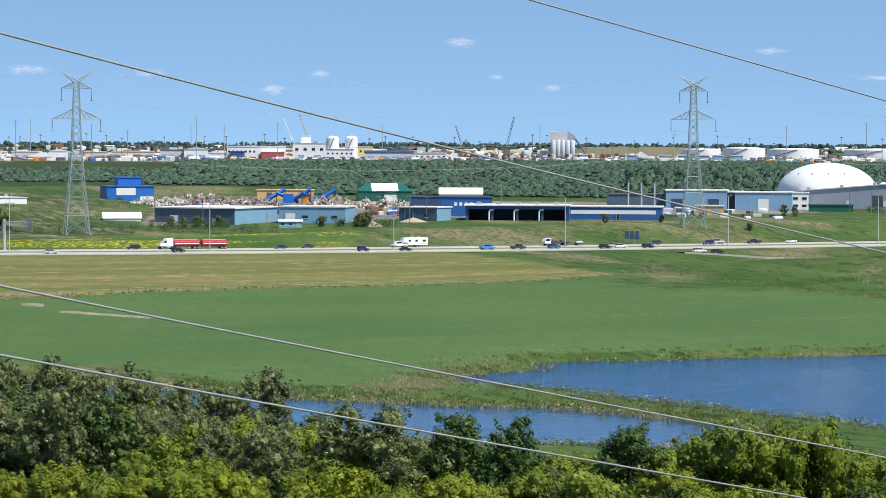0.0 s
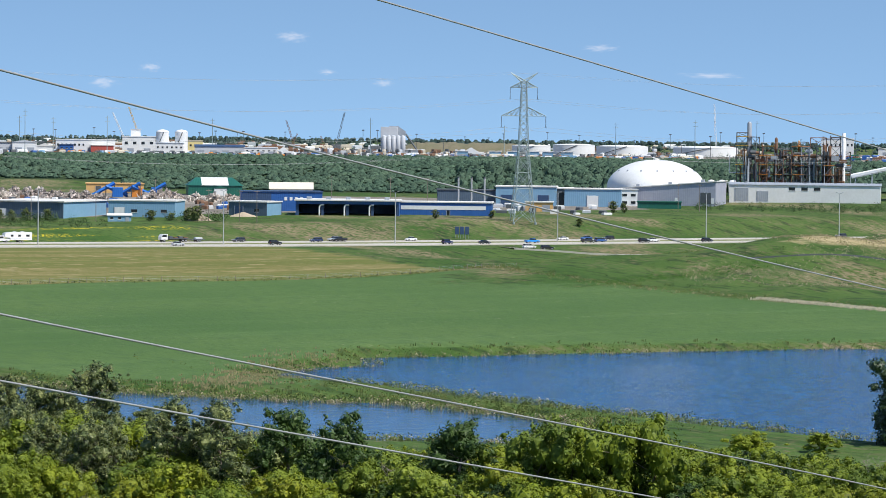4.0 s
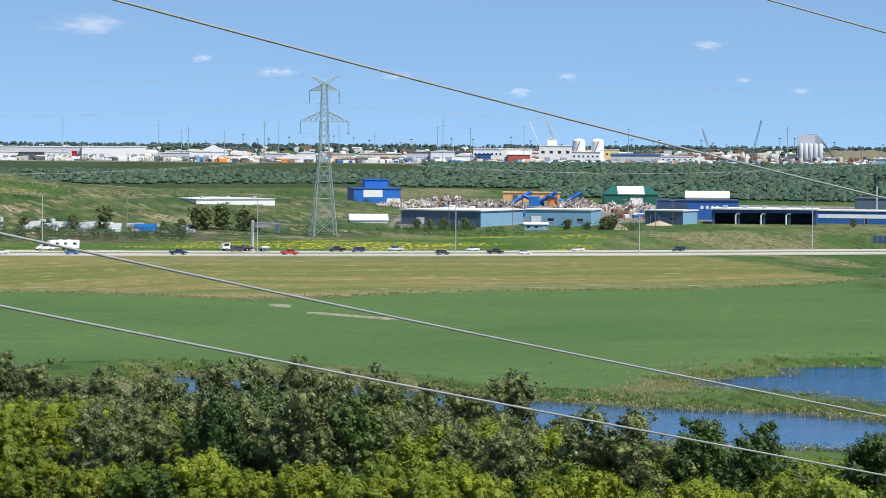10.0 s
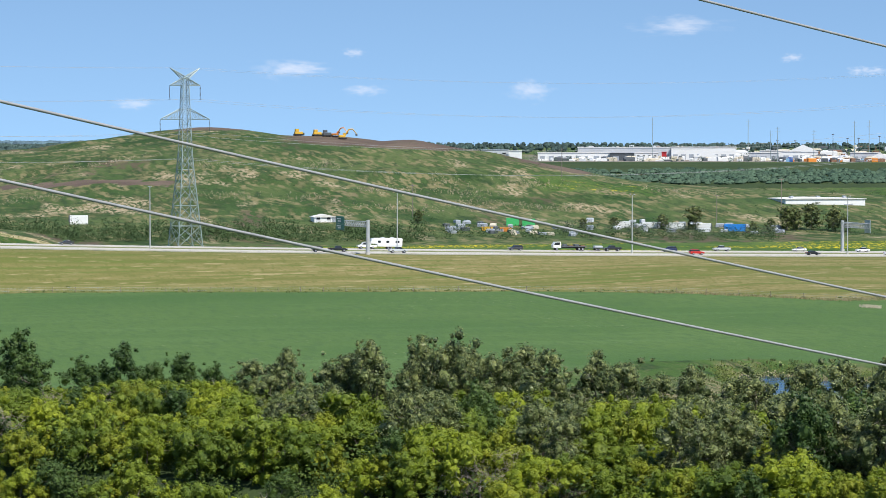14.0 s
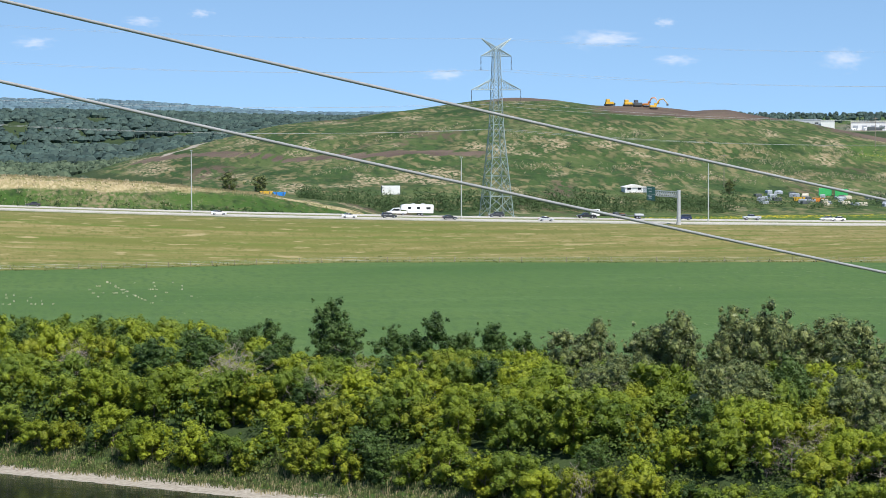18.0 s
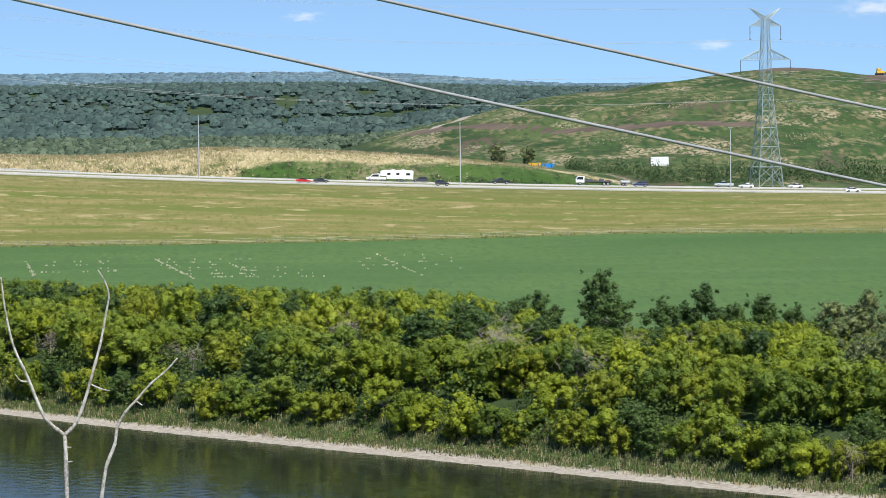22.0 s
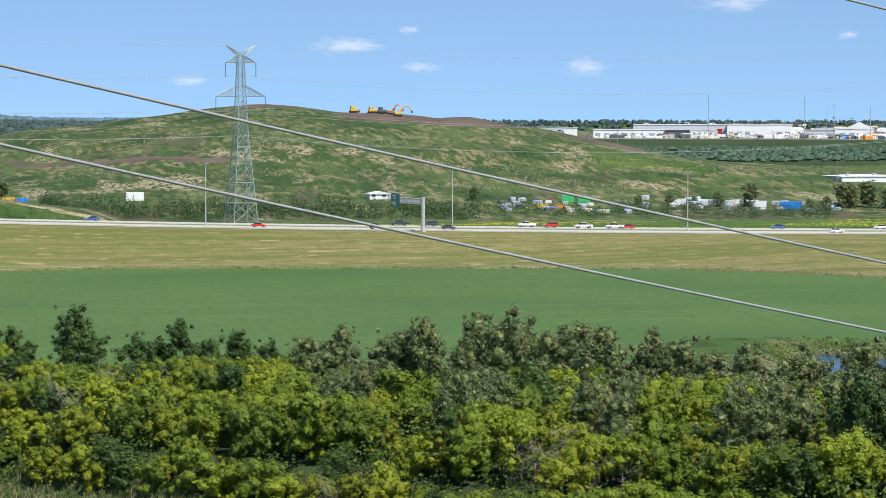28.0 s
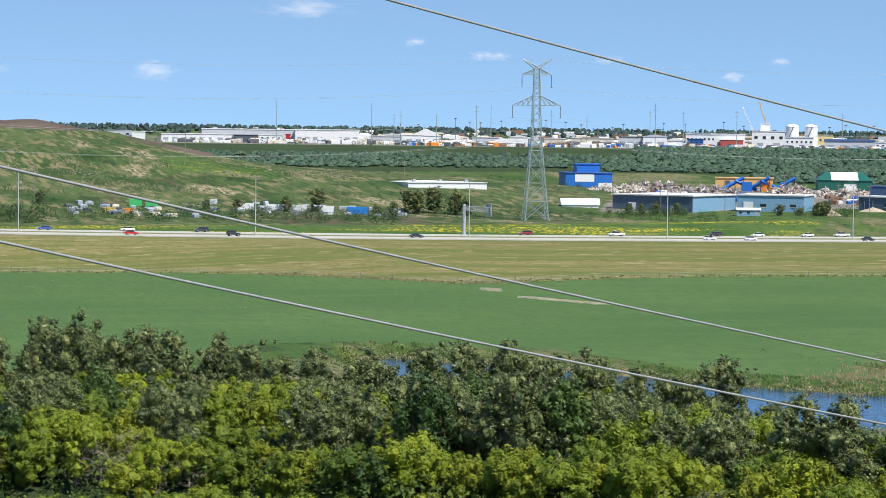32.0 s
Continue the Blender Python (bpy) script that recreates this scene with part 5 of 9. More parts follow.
def refinery(bearing, dist):
    rng = random.Random(7)
    x, y = spot(bearing, dist)
    base = 27.5
    t = thing("refinery", x, y, base, bearing, "rusty brown and grey process towers and pipe racks", "refinery")

    def frame_tower(x0, w, h, mat, deck, y0=0.0):
        bm = bmesh.new()
        for sx in (-1, 1):
            for sy in (-1, 1):
                rod(bm, (x0 + sx * w / 2, y0 + sy * w / 2, -2), (x0 + sx * w / 2, y0 + sy * w / 2, h), 0.22, n=4)
        z = 0.0
        while z < h - 1:
            z2 = min(z + 4.2, h)
            for sx, sy, ex, ey in ((-1, -1, 1, -1), (1, -1, 1, 1), (1, 1, -1, 1), (-1, 1, -1, -1)):
                rod(bm, (x0 + sx * w / 2, y0 + sy * w / 2, z2), (x0 + ex * w / 2, y0 + ey * w / 2, z2), 0.16, n=4)
                rod(bm, (x0 + sx * w / 2, y0 + sy * w / 2, z), (x0 + ex * w / 2, y0 + ey * w / 2, z2), 0.1, n=4)
            z = z2
        f = part("steel_frame", bm, mat, t)
        z = 4.2
        while z < h:
            bm = bmesh.new()
            box(bm, x0 - w / 2 - 0.5, y0 - w / 2 - 0.5, z, x0 + w / 2 + 0.5, y0 + w / 2 + 0.5, z + 0.2)
            part("deck", bm, deck, f)
            z += 4.2

    def column(x0, y0, r, h, mat):
        bm = bmesh.new()
        lathe(bm, [(r, -2), (r, h * 0.55), (r * 0.8, h * 0.6), (r * 0.8, h - 1), (r * 0.5, h - 0.2), (0, h)], 14, x0, y0)
        c = part("column", bm, mat, t, smooth=True)
        for k in range(3):
            bm = bmesh.new()
            z = h * (0.35 + 0.22 * k)
            lathe(bm, [(r + 0.1, z), (r + 1.1, z), (r + 1.1, z + 0.15), (r + 0.1, z + 0.15)], 12, x0, y0)
            part("platform", bm, M_RUST, c)

    column(-22.5, 0, 1.4, 32, M_GREY)
    frame_tower(-26, 5.5, 27, M_DARKGREY, M_YELLOW)
    frame_tower(-19.5, 4, 25, M_DARKGREY, M_RUST)
    frame_tower(-13, 6, 22, M_RUST, M_YELLOW)
    frame_tower(-5, 7, 20, M_DARKGREY, M_RUST)
    column(-9, -2, 1.0, 25, M_RUST)
    frame_tower(3, 8, 23, M_DARKGREY, M_ORANGE)
    frame_tower(12, 8, 25, M_RUST, M_DARKGREY)
    column(8, -3, 1.6, 20, M_GREY)
    column(15, -4, 1.2, 22, M_RUST)
    frame_tower(20.5, 5, 26, M_DARKGREY, M_RUST)
    bm = bmesh.new()
    lathe(bm, [(0.9, -2), (0.9, 27), (0.7, 27.1), (0.7, 26.5)], 12, 24.5, -5)
    part("flue", bm, M_WHITE, t, "tall white flue", smooth=True)
    for k in range(11):
        frame_tower(-15 + 4.1 * k + rng.uniform(-0.8, 0.8), rng.uniform(3.4, 5.0), rng.uniform(11, 21), (M_RUST, M_DARKGREY, M_GREY)[k % 3], (M_ORANGE, M_DARKGREY)[k % 2], rng.choice((-8, 7, 12)))
    for k in range(5):
        column(-16 + 8.4 * k + rng.uniform(-2, 2), rng.uniform(-7, 9), rng.uniform(0.6, 1.3), rng.uniform(14, 24), (M_GREY, M_RUST, M_TAN)[k % 3])
    for k in range(64):
        bm = bmesh.new()
        xx, zz = rng.uniform(-26, 23), rng.uniform(1, 19)
        r, L = rng.uniform(0.35, 0.95), rng.uniform(2, 6)
        rod(bm, (xx, -4 - rng.random() * 3, zz), (xx + L, -4 - rng.random() * 3, zz), r, n=10)
        part("vessel", bm, rng.choice([M_GREY, M_RUST, M_DARKGREY, M_RUST, M_DARKGREY]), t)
    for k in range(90):
        bm = bmesh.new()
        xx, yy, z0 = rng.uniform(-27, 25), rng.uniform(-9, 2), rng.uniform(-1, 7)
        rod(bm, (xx, yy, z0), (xx, yy, z0 + rng.uniform(4, 16)), rng.uniform(0.14, 0.5), n=7)
        part("riser", bm, rng.choice([M_GREY, M_PALEGREY, M_DARKGREY, M_RUST, M_GREY, M_DARKGREY]), t)
    for k in range(46):
        bm = bmesh.new()
        xx, yy, z0 = rng.uniform(-27, 24), rng.uniform(-9, 3), rng.uniform(0, 17)
        box(bm, xx, yy, z0, xx + rng.uniform(1.2, 4), yy + 2, z0 + rng.uniform(0.3, 2.2))
        part("equipment", bm, rng.choice([M_GREY, M_DARKGREY, M_DARKGREY, M_ORANGE, M_RUST, M_PALEGREY]), t)
    for k in range(26):
        bm = bmesh.new()
        a = Vector((rng.uniform(-28, 28), rng.uniform(-5, 5), rng.uniform(2, 18)))
        b = a + Vector((rng.uniform(-9, 9), 0, 0))
        c = b + Vector((0, 0, rng.uniform(-8, 8)))
        rod(bm, a, b, 0.25, n=6)
        rod(bm, b, c, 0.25, n=6)
        part("pipe", bm, rng.choice([M_GREY, M_RUST, M_WHITE, M_DARKGREY]), t)
    bm = bmesh.new()
    for sy in (-7.5, -5.5):
        for k in range(12):
            rod(bm, (-55 + k * 5, sy, -2), (-55 + k * 5, sy, 4.5), 0.2, n=5)
    for j in range(5):
        rod(bm, (-55, -7.5 + j * 0.5, 4.4), (0, -7.5 + j * 0.5, 4.4), 0.22, n=6)
    part("pipe_rack", bm, M_GREY, t)
    for k in range(5):
        bm = bmesh.new()
        lathe(bm, [(2.2, -1), (2.2, 4.5), (1.2, 5.6), (0, 5.8)], 14, -52 + k * 5.4, -3)
        part("storage_tank", bm, M_WHITE if k else M_GREY, t, smooth=True)
    return t


refinery(-9.75, 1540)
bpy.data.objects["refinery"].scale = (1.0, 1.0, 1.12)


def conveyor(bearing, dist):
    x, y = spot(bearing, dist)
    t = thing("conveyor", x, y, 27.5, bearing, "white enclosed conveyor rising to a store", "conveyor")
    bm = bmesh.new()
    rod(bm, (-14, 0, 9.5), (14, 0, 15.5), 1.1, n=6)
    part("gallery", bm, M_WHITE, t)
    for k in range(4):
        bm = bmesh.new()
        xx = -12 + k * 8
        for sx in (-0.8, 0.8):
            rod(bm, (xx + sx, -0.8, -1), (xx, 0, 9.6 + k * 1.8), 0.18, n=4)
        part("trestle", bm, M_GREY, t)


conveyor(-11.35, 1488)


# ---- scrap heaps, piles and machines in the works yard ----
def scrap_heap(bearing, dist, w, dep, h, label, mats_pick, seed, count):
    rng = np.random.default_rng(seed)
    x, y = spot(bearing, dist)
    z = ground_at(x, y)
    verts, faces = [], []
    for k in range(count):
        u, v = rng.uniform(-1, 1), rng.uniform(-1, 1)
        lift = max(0.0, (1 - u * u)) ** 0.6 * max(0.0, (1 - v * v)) * h * (0.55 + 0.45 * math.sin(u * 9 + seed) ** 2)
        c = np.array([u * w / 2, v * dep / 2, lift * rng.random() ** 0.35])
        ax = rng.normal(size=(3, 3)) * rng.uniform(0.15, 0.5)
        b = len(verts)
        for i in (-1, 1):
            for j in (-1, 1):
                verts.append(c + ax[0] * i + ax[1] * j)
                verts.append(c + ax[0] * i * 0.7 + ax[1] * j * 0.8 + ax[2] * 0.6)
        for f in ((0, 2, 6, 4), (1, 3, 7, 5), (0, 1, 3, 2), (4, 5, 7, 6), (0, 1, 5, 4), (2, 3, 7, 6)):
            faces.append(tuple(b + i for i in f))
    ob = raw("scrap_heap", verts, faces, mats_pick)
    ob.matrix_basis = pose(x, y, z, 0, 0, bearing)
    tagged(ob, label, "scrap heap", kind="stuff")


M_SCRAP = surf("mixed_scrap", (0.5, 0.45, 0.4), (0.3, 0.25, 0.22), 5.0, 0.9, island=0.6)
M_SCRAP_PALE = surf("pale_scrap", (0.6, 0.56, 0.5), (0.42, 0.36, 0.3), 5.0, 0.9, island=0.55)
scrap_heap(4.6, 1395, 34, 16, 5.0, "heap of mixed pale scrap and timber", M_SCRAP, 1, 2700)
scrap_heap(3.7, 1370, 34, 16, 4.5, "heap of mixed brown scrap", M_SCRAP, 2, 2700)
scrap_heap(5.3, 1330, 26, 14, 3.2, "long low heap of pale rubble", M_SCRAP_PALE, 3, 2100)
scrap_heap(1.2, 1385, 44, 10, 3.6, "heap of whitish rubble before a green hall", M_SCRAP_PALE, 4, 2700)
scrap_heap(2.1, 1410, 20, 10, 4.6, "heap of rusty scrap beside blue machinery", M_SCRAP, 5, 1500)


def dirt_pile(bearing, dist, r, h, label):
    x, y = spot(bearing, dist)
    bm = bmesh.new()
    n, m = 28, 8
    rng = random.Random(int(dist))
    rows = []
    for i in range(m):
        f = i / (m - 1)
        rows.append([bm.verts.new((r * (1 - f) * math.cos(2 * math.pi * k / n) * (1 + 0.12 * rng.random()), 0.6 * r * (1 - f) * math.sin(2 * math.pi * k / n), -0.4 + (h + 0.4) * f ** 0.85 + 0.12 * rng.random())) for k in range(n)])
    for p, q in zip(rows, rows[1:]):
        for k in range(n):
            bm.faces.new((p[k], p[(k + 1) % n], q[(k + 1) % n], q[k]))
    ob = part("dirt_cone", bm, M_DIRT, None, smooth=True)
    ob.matrix_basis = pose(x, y, ground_at(x, y), 0, 0, bearing)
    tagged(ob, label, "dirt pile")


M_DIRT = surf("dug_earth", (0.36, 0.29, 0.2), (0.46, 0.38, 0.28), 2.0, 0.95, bump=0.1)
dirt_pile(1.38, 1192, 5.2, 3.0, "pale cone of dug earth in the meadow")
dirt_pile(0.55, 1230, 6.0, 1.8, "low spread heap of dug earth by the works")


def crusher(bearing, dist):
    x, y = spot(bearing, dist)
    t = thing("sorting_plant", x, y, ground_at(x, y), bearing, "blue sorting plant with sloping conveyors", "machine")
    rng = random.Random(3)
    for k in range(5):
        bm = bmesh.new()
        x0 = -14 + k * 6
        a, b = Vector((x0 - 5, rng.uniform(-3, 3), 0.8)), Vector((x0 + 5, rng.uniform(-3, 3), 6.5 - (k % 2) * 1.5))
        if k % 2:
            a.z, b.z = b.z, a.z
        rod(bm, a, b, 0.9, n=4)
        c = part("conveyor_belt", bm, M_AZURE, t)
        bm = bmesh.new()
        for p in (a, b):
            rod(bm, (p.x, p.y, -0.5), p, 0.25, n=5)
        part("leg", bm, M_DARKGREY, c)
    for k in range(3):
        bm = bmesh.new()
        box(bm, -10 + k * 9, -2, -0.3, -5 + k * 9, 2, 4.5, 0.2)
        part("hopper", bm, M_AZURE if k != 1 else M_ORANGE, t)


crusher(2.6, 1440)


def excavator(bearing, dist, turn, label, paint, scale=1.0, z=None):
    x, y = spot(bearing, dist)
    t = thing("excavator", x, y, ground_at(x, y) if z is None else z, turn, label, "excavator")
    for sy in (-1, 1):
        bm = bmesh.new()
        box(bm, -2.2, sy * 1.35 - 0.35, 0, 2.2, sy * 1.35 + 0.35, 0.95, 0.3)
        part("track", bm, M_RUBBER, t)
    bm = bmesh.new()
    box(bm, -2.4, -1.4, 1.1, 1.4, 1.4, 2.4, 0.2)
    part("house", bm, paint, t)
    bm = bmesh.new()
    box(bm, 0.4, 0.2, 2.42, 2.0, 1.4, 3.6, 0.12)
    cab = part("cab", bm, paint, t)
    bm = bmesh.new()
    box(bm, 1.2, 0.15, 2.7, 2.05, 1.45, 3.45, 0.03)
    part("cab_window", bm, M_GLASS, cab)
    pts = [Vector((1.2, -0.3, 2.2)), Vector((3.4, -0.3, 5.6)), Vector((5.6, -0.3, 6.0)), Vector((8.0, -0.3, 3.2))]
    bm = bmesh.new()
    rod(bm, pts[0], pts[1], 0.42, 0.36, n=4)
    rod(bm, pts[1], pts[2], 0.36, 0.3, n=4)
    part("boom", bm, paint, t)
    bm = bmesh.new()
    rod(bm, pts[2], pts[3], 0.32, 0.22, n=4)
    part("stick", bm, paint, t)
    bm = bmesh.new()
    box(bm, 7.5, -0.9, 2.0, 8.6, 0.4, 3.2, 0.2)
    part("bucket", bm, M_DARKGREY, t)
    t.scale = (scale, scale, scale)
    return t


excavator(17.53, 1418, 30, "yellow excavator with raised boom on the bare hilltop", M_YELLOW, 0.8)
excavator(17.66, 1424, 350, "orange excavator digging on the bare hilltop", M_ORANGE, 0.75)
for b, label in ((17.84, "dark loader on the bare hilltop"), (18.02, "small yellow dozer on the bare hilltop"), (18.37, "yellow dozer parked on the hilltop")):
    x, y = spot(b, 1425)
    t = thing("bulldozer", x, y, ground_at(x, y), b + 20, label, "bulldozer")
    paint = M_DARKGREY if "dark" in label else M_YELLOW
    for sy in (-1, 1):
        bm = bmesh.new()
        box(bm, -1.9, sy * 1.1 - 0.3, 0, 1.9, sy * 1.1 + 0.3, 0.9, 0.25)
        part("track", bm, M_RUBBER, t)
    bm = bmesh.new()
    box(bm, -1.7, -0.8, 0.6, 2.2, 0.8, 1.9, 0.15)
    part("hull", bm, paint, t)
    bm = bmesh.new()
    box(bm, -1.4, -0.8, 1.92, 0.3, 0.8, 3.1, 0.1)
    part("cab", bm, paint, t)
    bm = bmesh.new()
    box(bm, 2.4, -1.7, 0.1, 2.7, 1.7, 1.4, 0.08)
    part("blade", bm, M_STEEL, t)


# ---- things along the foot of the landfill ----
def container(bearing, dist, turn, mat, label, L=6.1, h=2.6, group=""):
    x, y = spot(bearing, dist)
    t = thing("shipping_container", x, y, ground_at(x, y) - 0.05, bearing + turn, label, "container", group)
    bm = bmesh.new()
    box(bm, -L / 2, 0, 0.1, L / 2, 2.44, h, 0.04)
    part("body", bm, mat, t)
    for k in range(int(L / 0.6)):
        bm = bmesh.new()
        xx = -L / 2 + 0.3 + k * 0.6
        box(bm, xx, -0.05, 0.2, xx + 0.22, -0.003, h - 0.15)
        part("rib", bm, mat, t)
    for xx in (-L / 2 - 0.03, L / 2 - 0.12):
        bm = bmesh.new()
        box(bm, xx, -0.06, 0.05, xx + 0.15, 2.5, h + 0.04)
        part("end_post", bm, M_DARKGREY, t)
    return t


M_LIME = surf("green_container_paint", (0.05, 0.42, 0.12), (0.07, 0.48, 0.15), 2.0, 0.5)
M_SKYBLUE = surf("bright_blue_paint", (0.02, 0.2, 0.6), (0.03, 0.25, 0.68), 2.0, 0.4)
container(14.34, 1150, 0, M_LIME, "bright green open container at the works yard", 5.0, 3.0, "green containers")
container(14.04, 1150, 0, M_LIME, "bright green open container beside another", 5.0, 3.0, "green containers")
container(10.18, 1160, -4, M_SKYBLUE, "bright blue container trailer behind bushes", 8.2, 2.8)
for k in range(4):
    container(10.77 + k * 0.5, 1164, -4, M_WHITE, "white box trailer parked behind bushes", 6.0, 2.5, "white trailers")
container(22.46, 1140, 8, M_WHITE, "white box standing among bushes below the hill", 7.0, 3.4)
# This hut is a made-up form for a spot of pale debris.
building("white_house", 17.87, 1135, 8, 6, 1.9, 14, M_WHITE, M_ROOF, "small white hut standing in for pale debris half hidden by bushes", "house", rise=1.2, windows=((-2.5, 1.1, 1.4, 1.2), (1.5, 1.1, 1.4, 1.2)), doors=((3.6, 1.0, 2.1, M_GREY),))
for k, (b, m, lab) in enumerate(((14.82, M_YELLOW, "yellow"), (14.47, M_ORANGE, "orange"), (24.8, M_YELLOW, "yellow"), (24.55, M_SKYBLUE, "blue"))):
    x, y = spot(b, 1128 if b < 20 else 1075)
    t = thing("skid_bin", x, y, ground_at(x, y), b, lab + " steel skip by the track below the hill", "skip")
    bm = bmesh.new()
    prism(bm, [(-2.3, 1.5), (-1.6, 0.05), (1.6, 0.05), (2.3, 1.5)], 0, 1.9)
    part("tub", bm, m, t)
    for xx in (-1.2, 1.2):
        bm = bmesh.new()
        box(bm, xx - 0.15, -0.12, 0.2, xx + 0.15, -0.003, 1.4)
        part("rib", bm, M_DARKGREY, t)
# ---- industrial plateau ----
def far_building(b0, b1, dist, h, wall, roof, label, category="building", rise=0.0, dep=None, sink=0.0, doors=0, windows=0, turn=0.0, base=None):
    w = radians(abs(b0 - b1)) * dist
    dep = dep or max(8.0, w * 0.45)
    n = int(doors)
    ds = [(-w / 2 + (k + 0.5) * w / n, min(4.0, w / n * 0.5), min(4.2, h * 0.6), M_GREY if wall is not M_GREY else M_WHITE) for k in range(n)]
    ws = [(-w / 2 + (k + 0.5) * w / windows, h * 0.58, w / windows * 0.4, h * 0.15) for k in range(windows)] if windows else []
    x, y = spot((b0 + b1) / 2, dist)
    return building("works_" + category.replace(" ", "_"), (b0 + b1) / 2, dist, w, dep, h, turn, wall, roof, label, category, rise=rise, doors=ds, windows=ws, z=(ground_at(x, y) if base is None else base) - sink)


M_BEIGE = surf("beige_wall", (0.55, 0.49, 0.38), (0.6, 0.54, 0.43), 9.0, 0.7)
M_PALEYELLOW = surf("pale_yellow_wall", (0.72, 0.58, 0.24), (0.76, 0.63, 0.3), 9.0, 0.6)
M_REDWALL = surf("red_wall", (0.42, 0.08, 0.06), (0.5, 0.1, 0.08), 9.0, 0.6)
far_building(1.47, 0.54, 2060, 6.0, M_PALEGREY, M_NAVY, "long grey works hall with a dark blue roof", "hall", -1.5, doors=4)
far_building(0.54, -0.07, 2040, 5.6, M_WHITE, M_WHITE, "long white works hall with small doors", "hall", doors=3, windows=6)
far_building(2.82, 2.2, 2110, 12.0, M_WHITE, M_WHITE, "tall white process building", "works", doors=2, windows=4)
far_building(2.66, 2.48, 2120, 17.0, M_WHITE, M_PALEGREY, "white tower block of a process works", "tower", windows=1)
far_building(3.5, 2.95, 2160, 9.5, M_WHITE, M_WHITE, "white hall with a red band", "hall", doors=3)
far_building(3.4, 2.98, 2155, 5.6, M_REDWALL, M_ROOF, "red lower front of a white hall", "hall")
far_building(4.05, 3.5, 2120, 9.5, M_WHITE, M_WHITE, "white office block with dark windows", "office", windows=7)
far_building(3.98, 3.72, 2112, 6.0, M_BLUE, M_NAVY, "blue annex beside a white office", "annex", windows=3)
far_building(5.3, 4.85, 2080, 7.0, M_PALEGREY, M_DARKGREY, "grey workshop with roller doors", "workshop", doors=3)
far_building(4.85, 4.4, 2075, 7.6, M_WHITE, M_PALEGREY, "white workshop with a shallow roof", "workshop", 1.5, doors=2)
far_building(4.4, 4.1, 2090, 5.0, M_WHITE, M_ROOF, "white store with a curved roof", "store", 2.2)
far_building(7.35, 7, 2090, 6.0, M_WHITE, M_ROOF, "white shed with a pitched roof", "shed", 1.6, doors=1)
far_building(8.05, 7.5, 2120, 5.5, M_PALEGREY, M_ROOF, "pale grey hall with wide doors", "hall", doors=3)
far_building(7.7, 7.3, 2070, 2.0, M_WHITE, M_WHITE, "low white fabric tent", "tent", 4.0)
far_building(6.7, 6.3, 2200, 5.0, M_BEIGE, M_ROOF, "beige store with a flat roof", "store", doors=2)
far_building(6.2, 5.4, 2300, 5.0, M_BEIGE, M_PALEGREY, "beige row of stores", "store", doors=5)
far_building(1.68, 1.32, 2200, 9.5, M_PALEYELLOW, M_BEIGE, "pale yellow works building", "works", windows=4)
far_building(-0.05, -0.32, 2080, 2.2, M_WHITE, M_WHITE, "white domed fabric tent", "tent", 4.2)
far_building(0.2, -0.04, 2095, 2.0, M_WHITE, M_WHITE, "small white fabric tent", "tent", 3.6)
far_building(-3.52, -3.9, 2080, 2.6, M_WHITE, M_WHITE, "white fabric tent by the tank farm", "tent", 4.6)
far_building(-2.3, -2.8, 2130, 4.5, M_PALEGREY, M_ROOF, "grey low hall by the tank farm", "hall", doors=3)
for b, w in ((-3.45, 0.2), (-4.05, 0.22), (-4.4, 0.2), (-4.75, 0.24), (-5.05, 0.2), (-5.4, 0.22)):
    far_building(b, b - w, 2050, 4.6, M_PALE_BLUE, M_ROOF, "small blue pump house by the tanks", "pump house", doors=1)
# behind the landfill's shoulder
far_building(13.12, 11.37, 2250, 9.0, M_PALEGREY, M_WHITE, "very long grey warehouse with a white roof edge", "warehouse", doors=9)
far_building(11.37, 10.17, 2240, 9.2, M_WHITE, M_WHITE, "long white warehouse with many doors", "warehouse", doors=8)
far_building(13.87, 12.52, 2170, 5.4, M_WHITE, M_ROOF, "long white row of workshops", "workshop", doors=8)
far_building(12.52, 12.07, 2165, 5.0, M_DARKGREY, M_DARKGREY, "dark low workshop with two doors", "workshop", doors=2)
far_building(12.04, 11.62, 2160, 5.2, M_WHITE, M_ROOF, "white workshop with a red entrance", "workshop", doors=2, windows=4)
far_building(11.55, 11.46, 2155, 5.8, M_RED, M_RED, "bright red entrance tower", "entrance")
far_building(10.94, 10.47, 2160, 2.4, M_WHITE, M_WHITE, "white fabric tent with rounded ends", "tent", 4.4)
far_building(14.92, 14.42, 2300, 7.0, M_PALEGREY, M_GREY, "grey block by the hill", "store", windows=3)
far_building(14.42, 14.17, 2290, 6.4, M_WHITE, M_ROOF, "white block by the hill", "store")
far_building(9.2, 8.64, 2420, 5.0, M_WHITE, M_WHITE, "white hall with a peaked roof", "hall", 6.0)
far_building(9.72, 9.22, 2350, 6.0, M_WHITE, M_ROOF, "white works hall with four doors", "hall", doors=4)
far_building(9.92, 9.37, 2150, 5.4, M_PALEGREY, M_ROOF, "pale workshop with parked trailers", "workshop", doors=3)
far_building(9.32, 8.97, 2140, 6.4, M_WHITE, M_ROOF, "white workshop with pale doors", "workshop", doors=2)
far_building(-11.3, -12.1, 2600, 7.0, M_WHITE, M_WHITE, "far white hall beyond the refinery", "hall", doors=3)
far_building(-12.3, -13.2, 2500, 6.0, M_WHITE, M_PALEGREY, "far white shed beyond the refinery", "shed", doors=3)
far_building(-10.25, -10.85, 2650, 15.0, M_WHITE, M_PALEGREY, "far pale office block beyond the refinery", "office", windows=8)


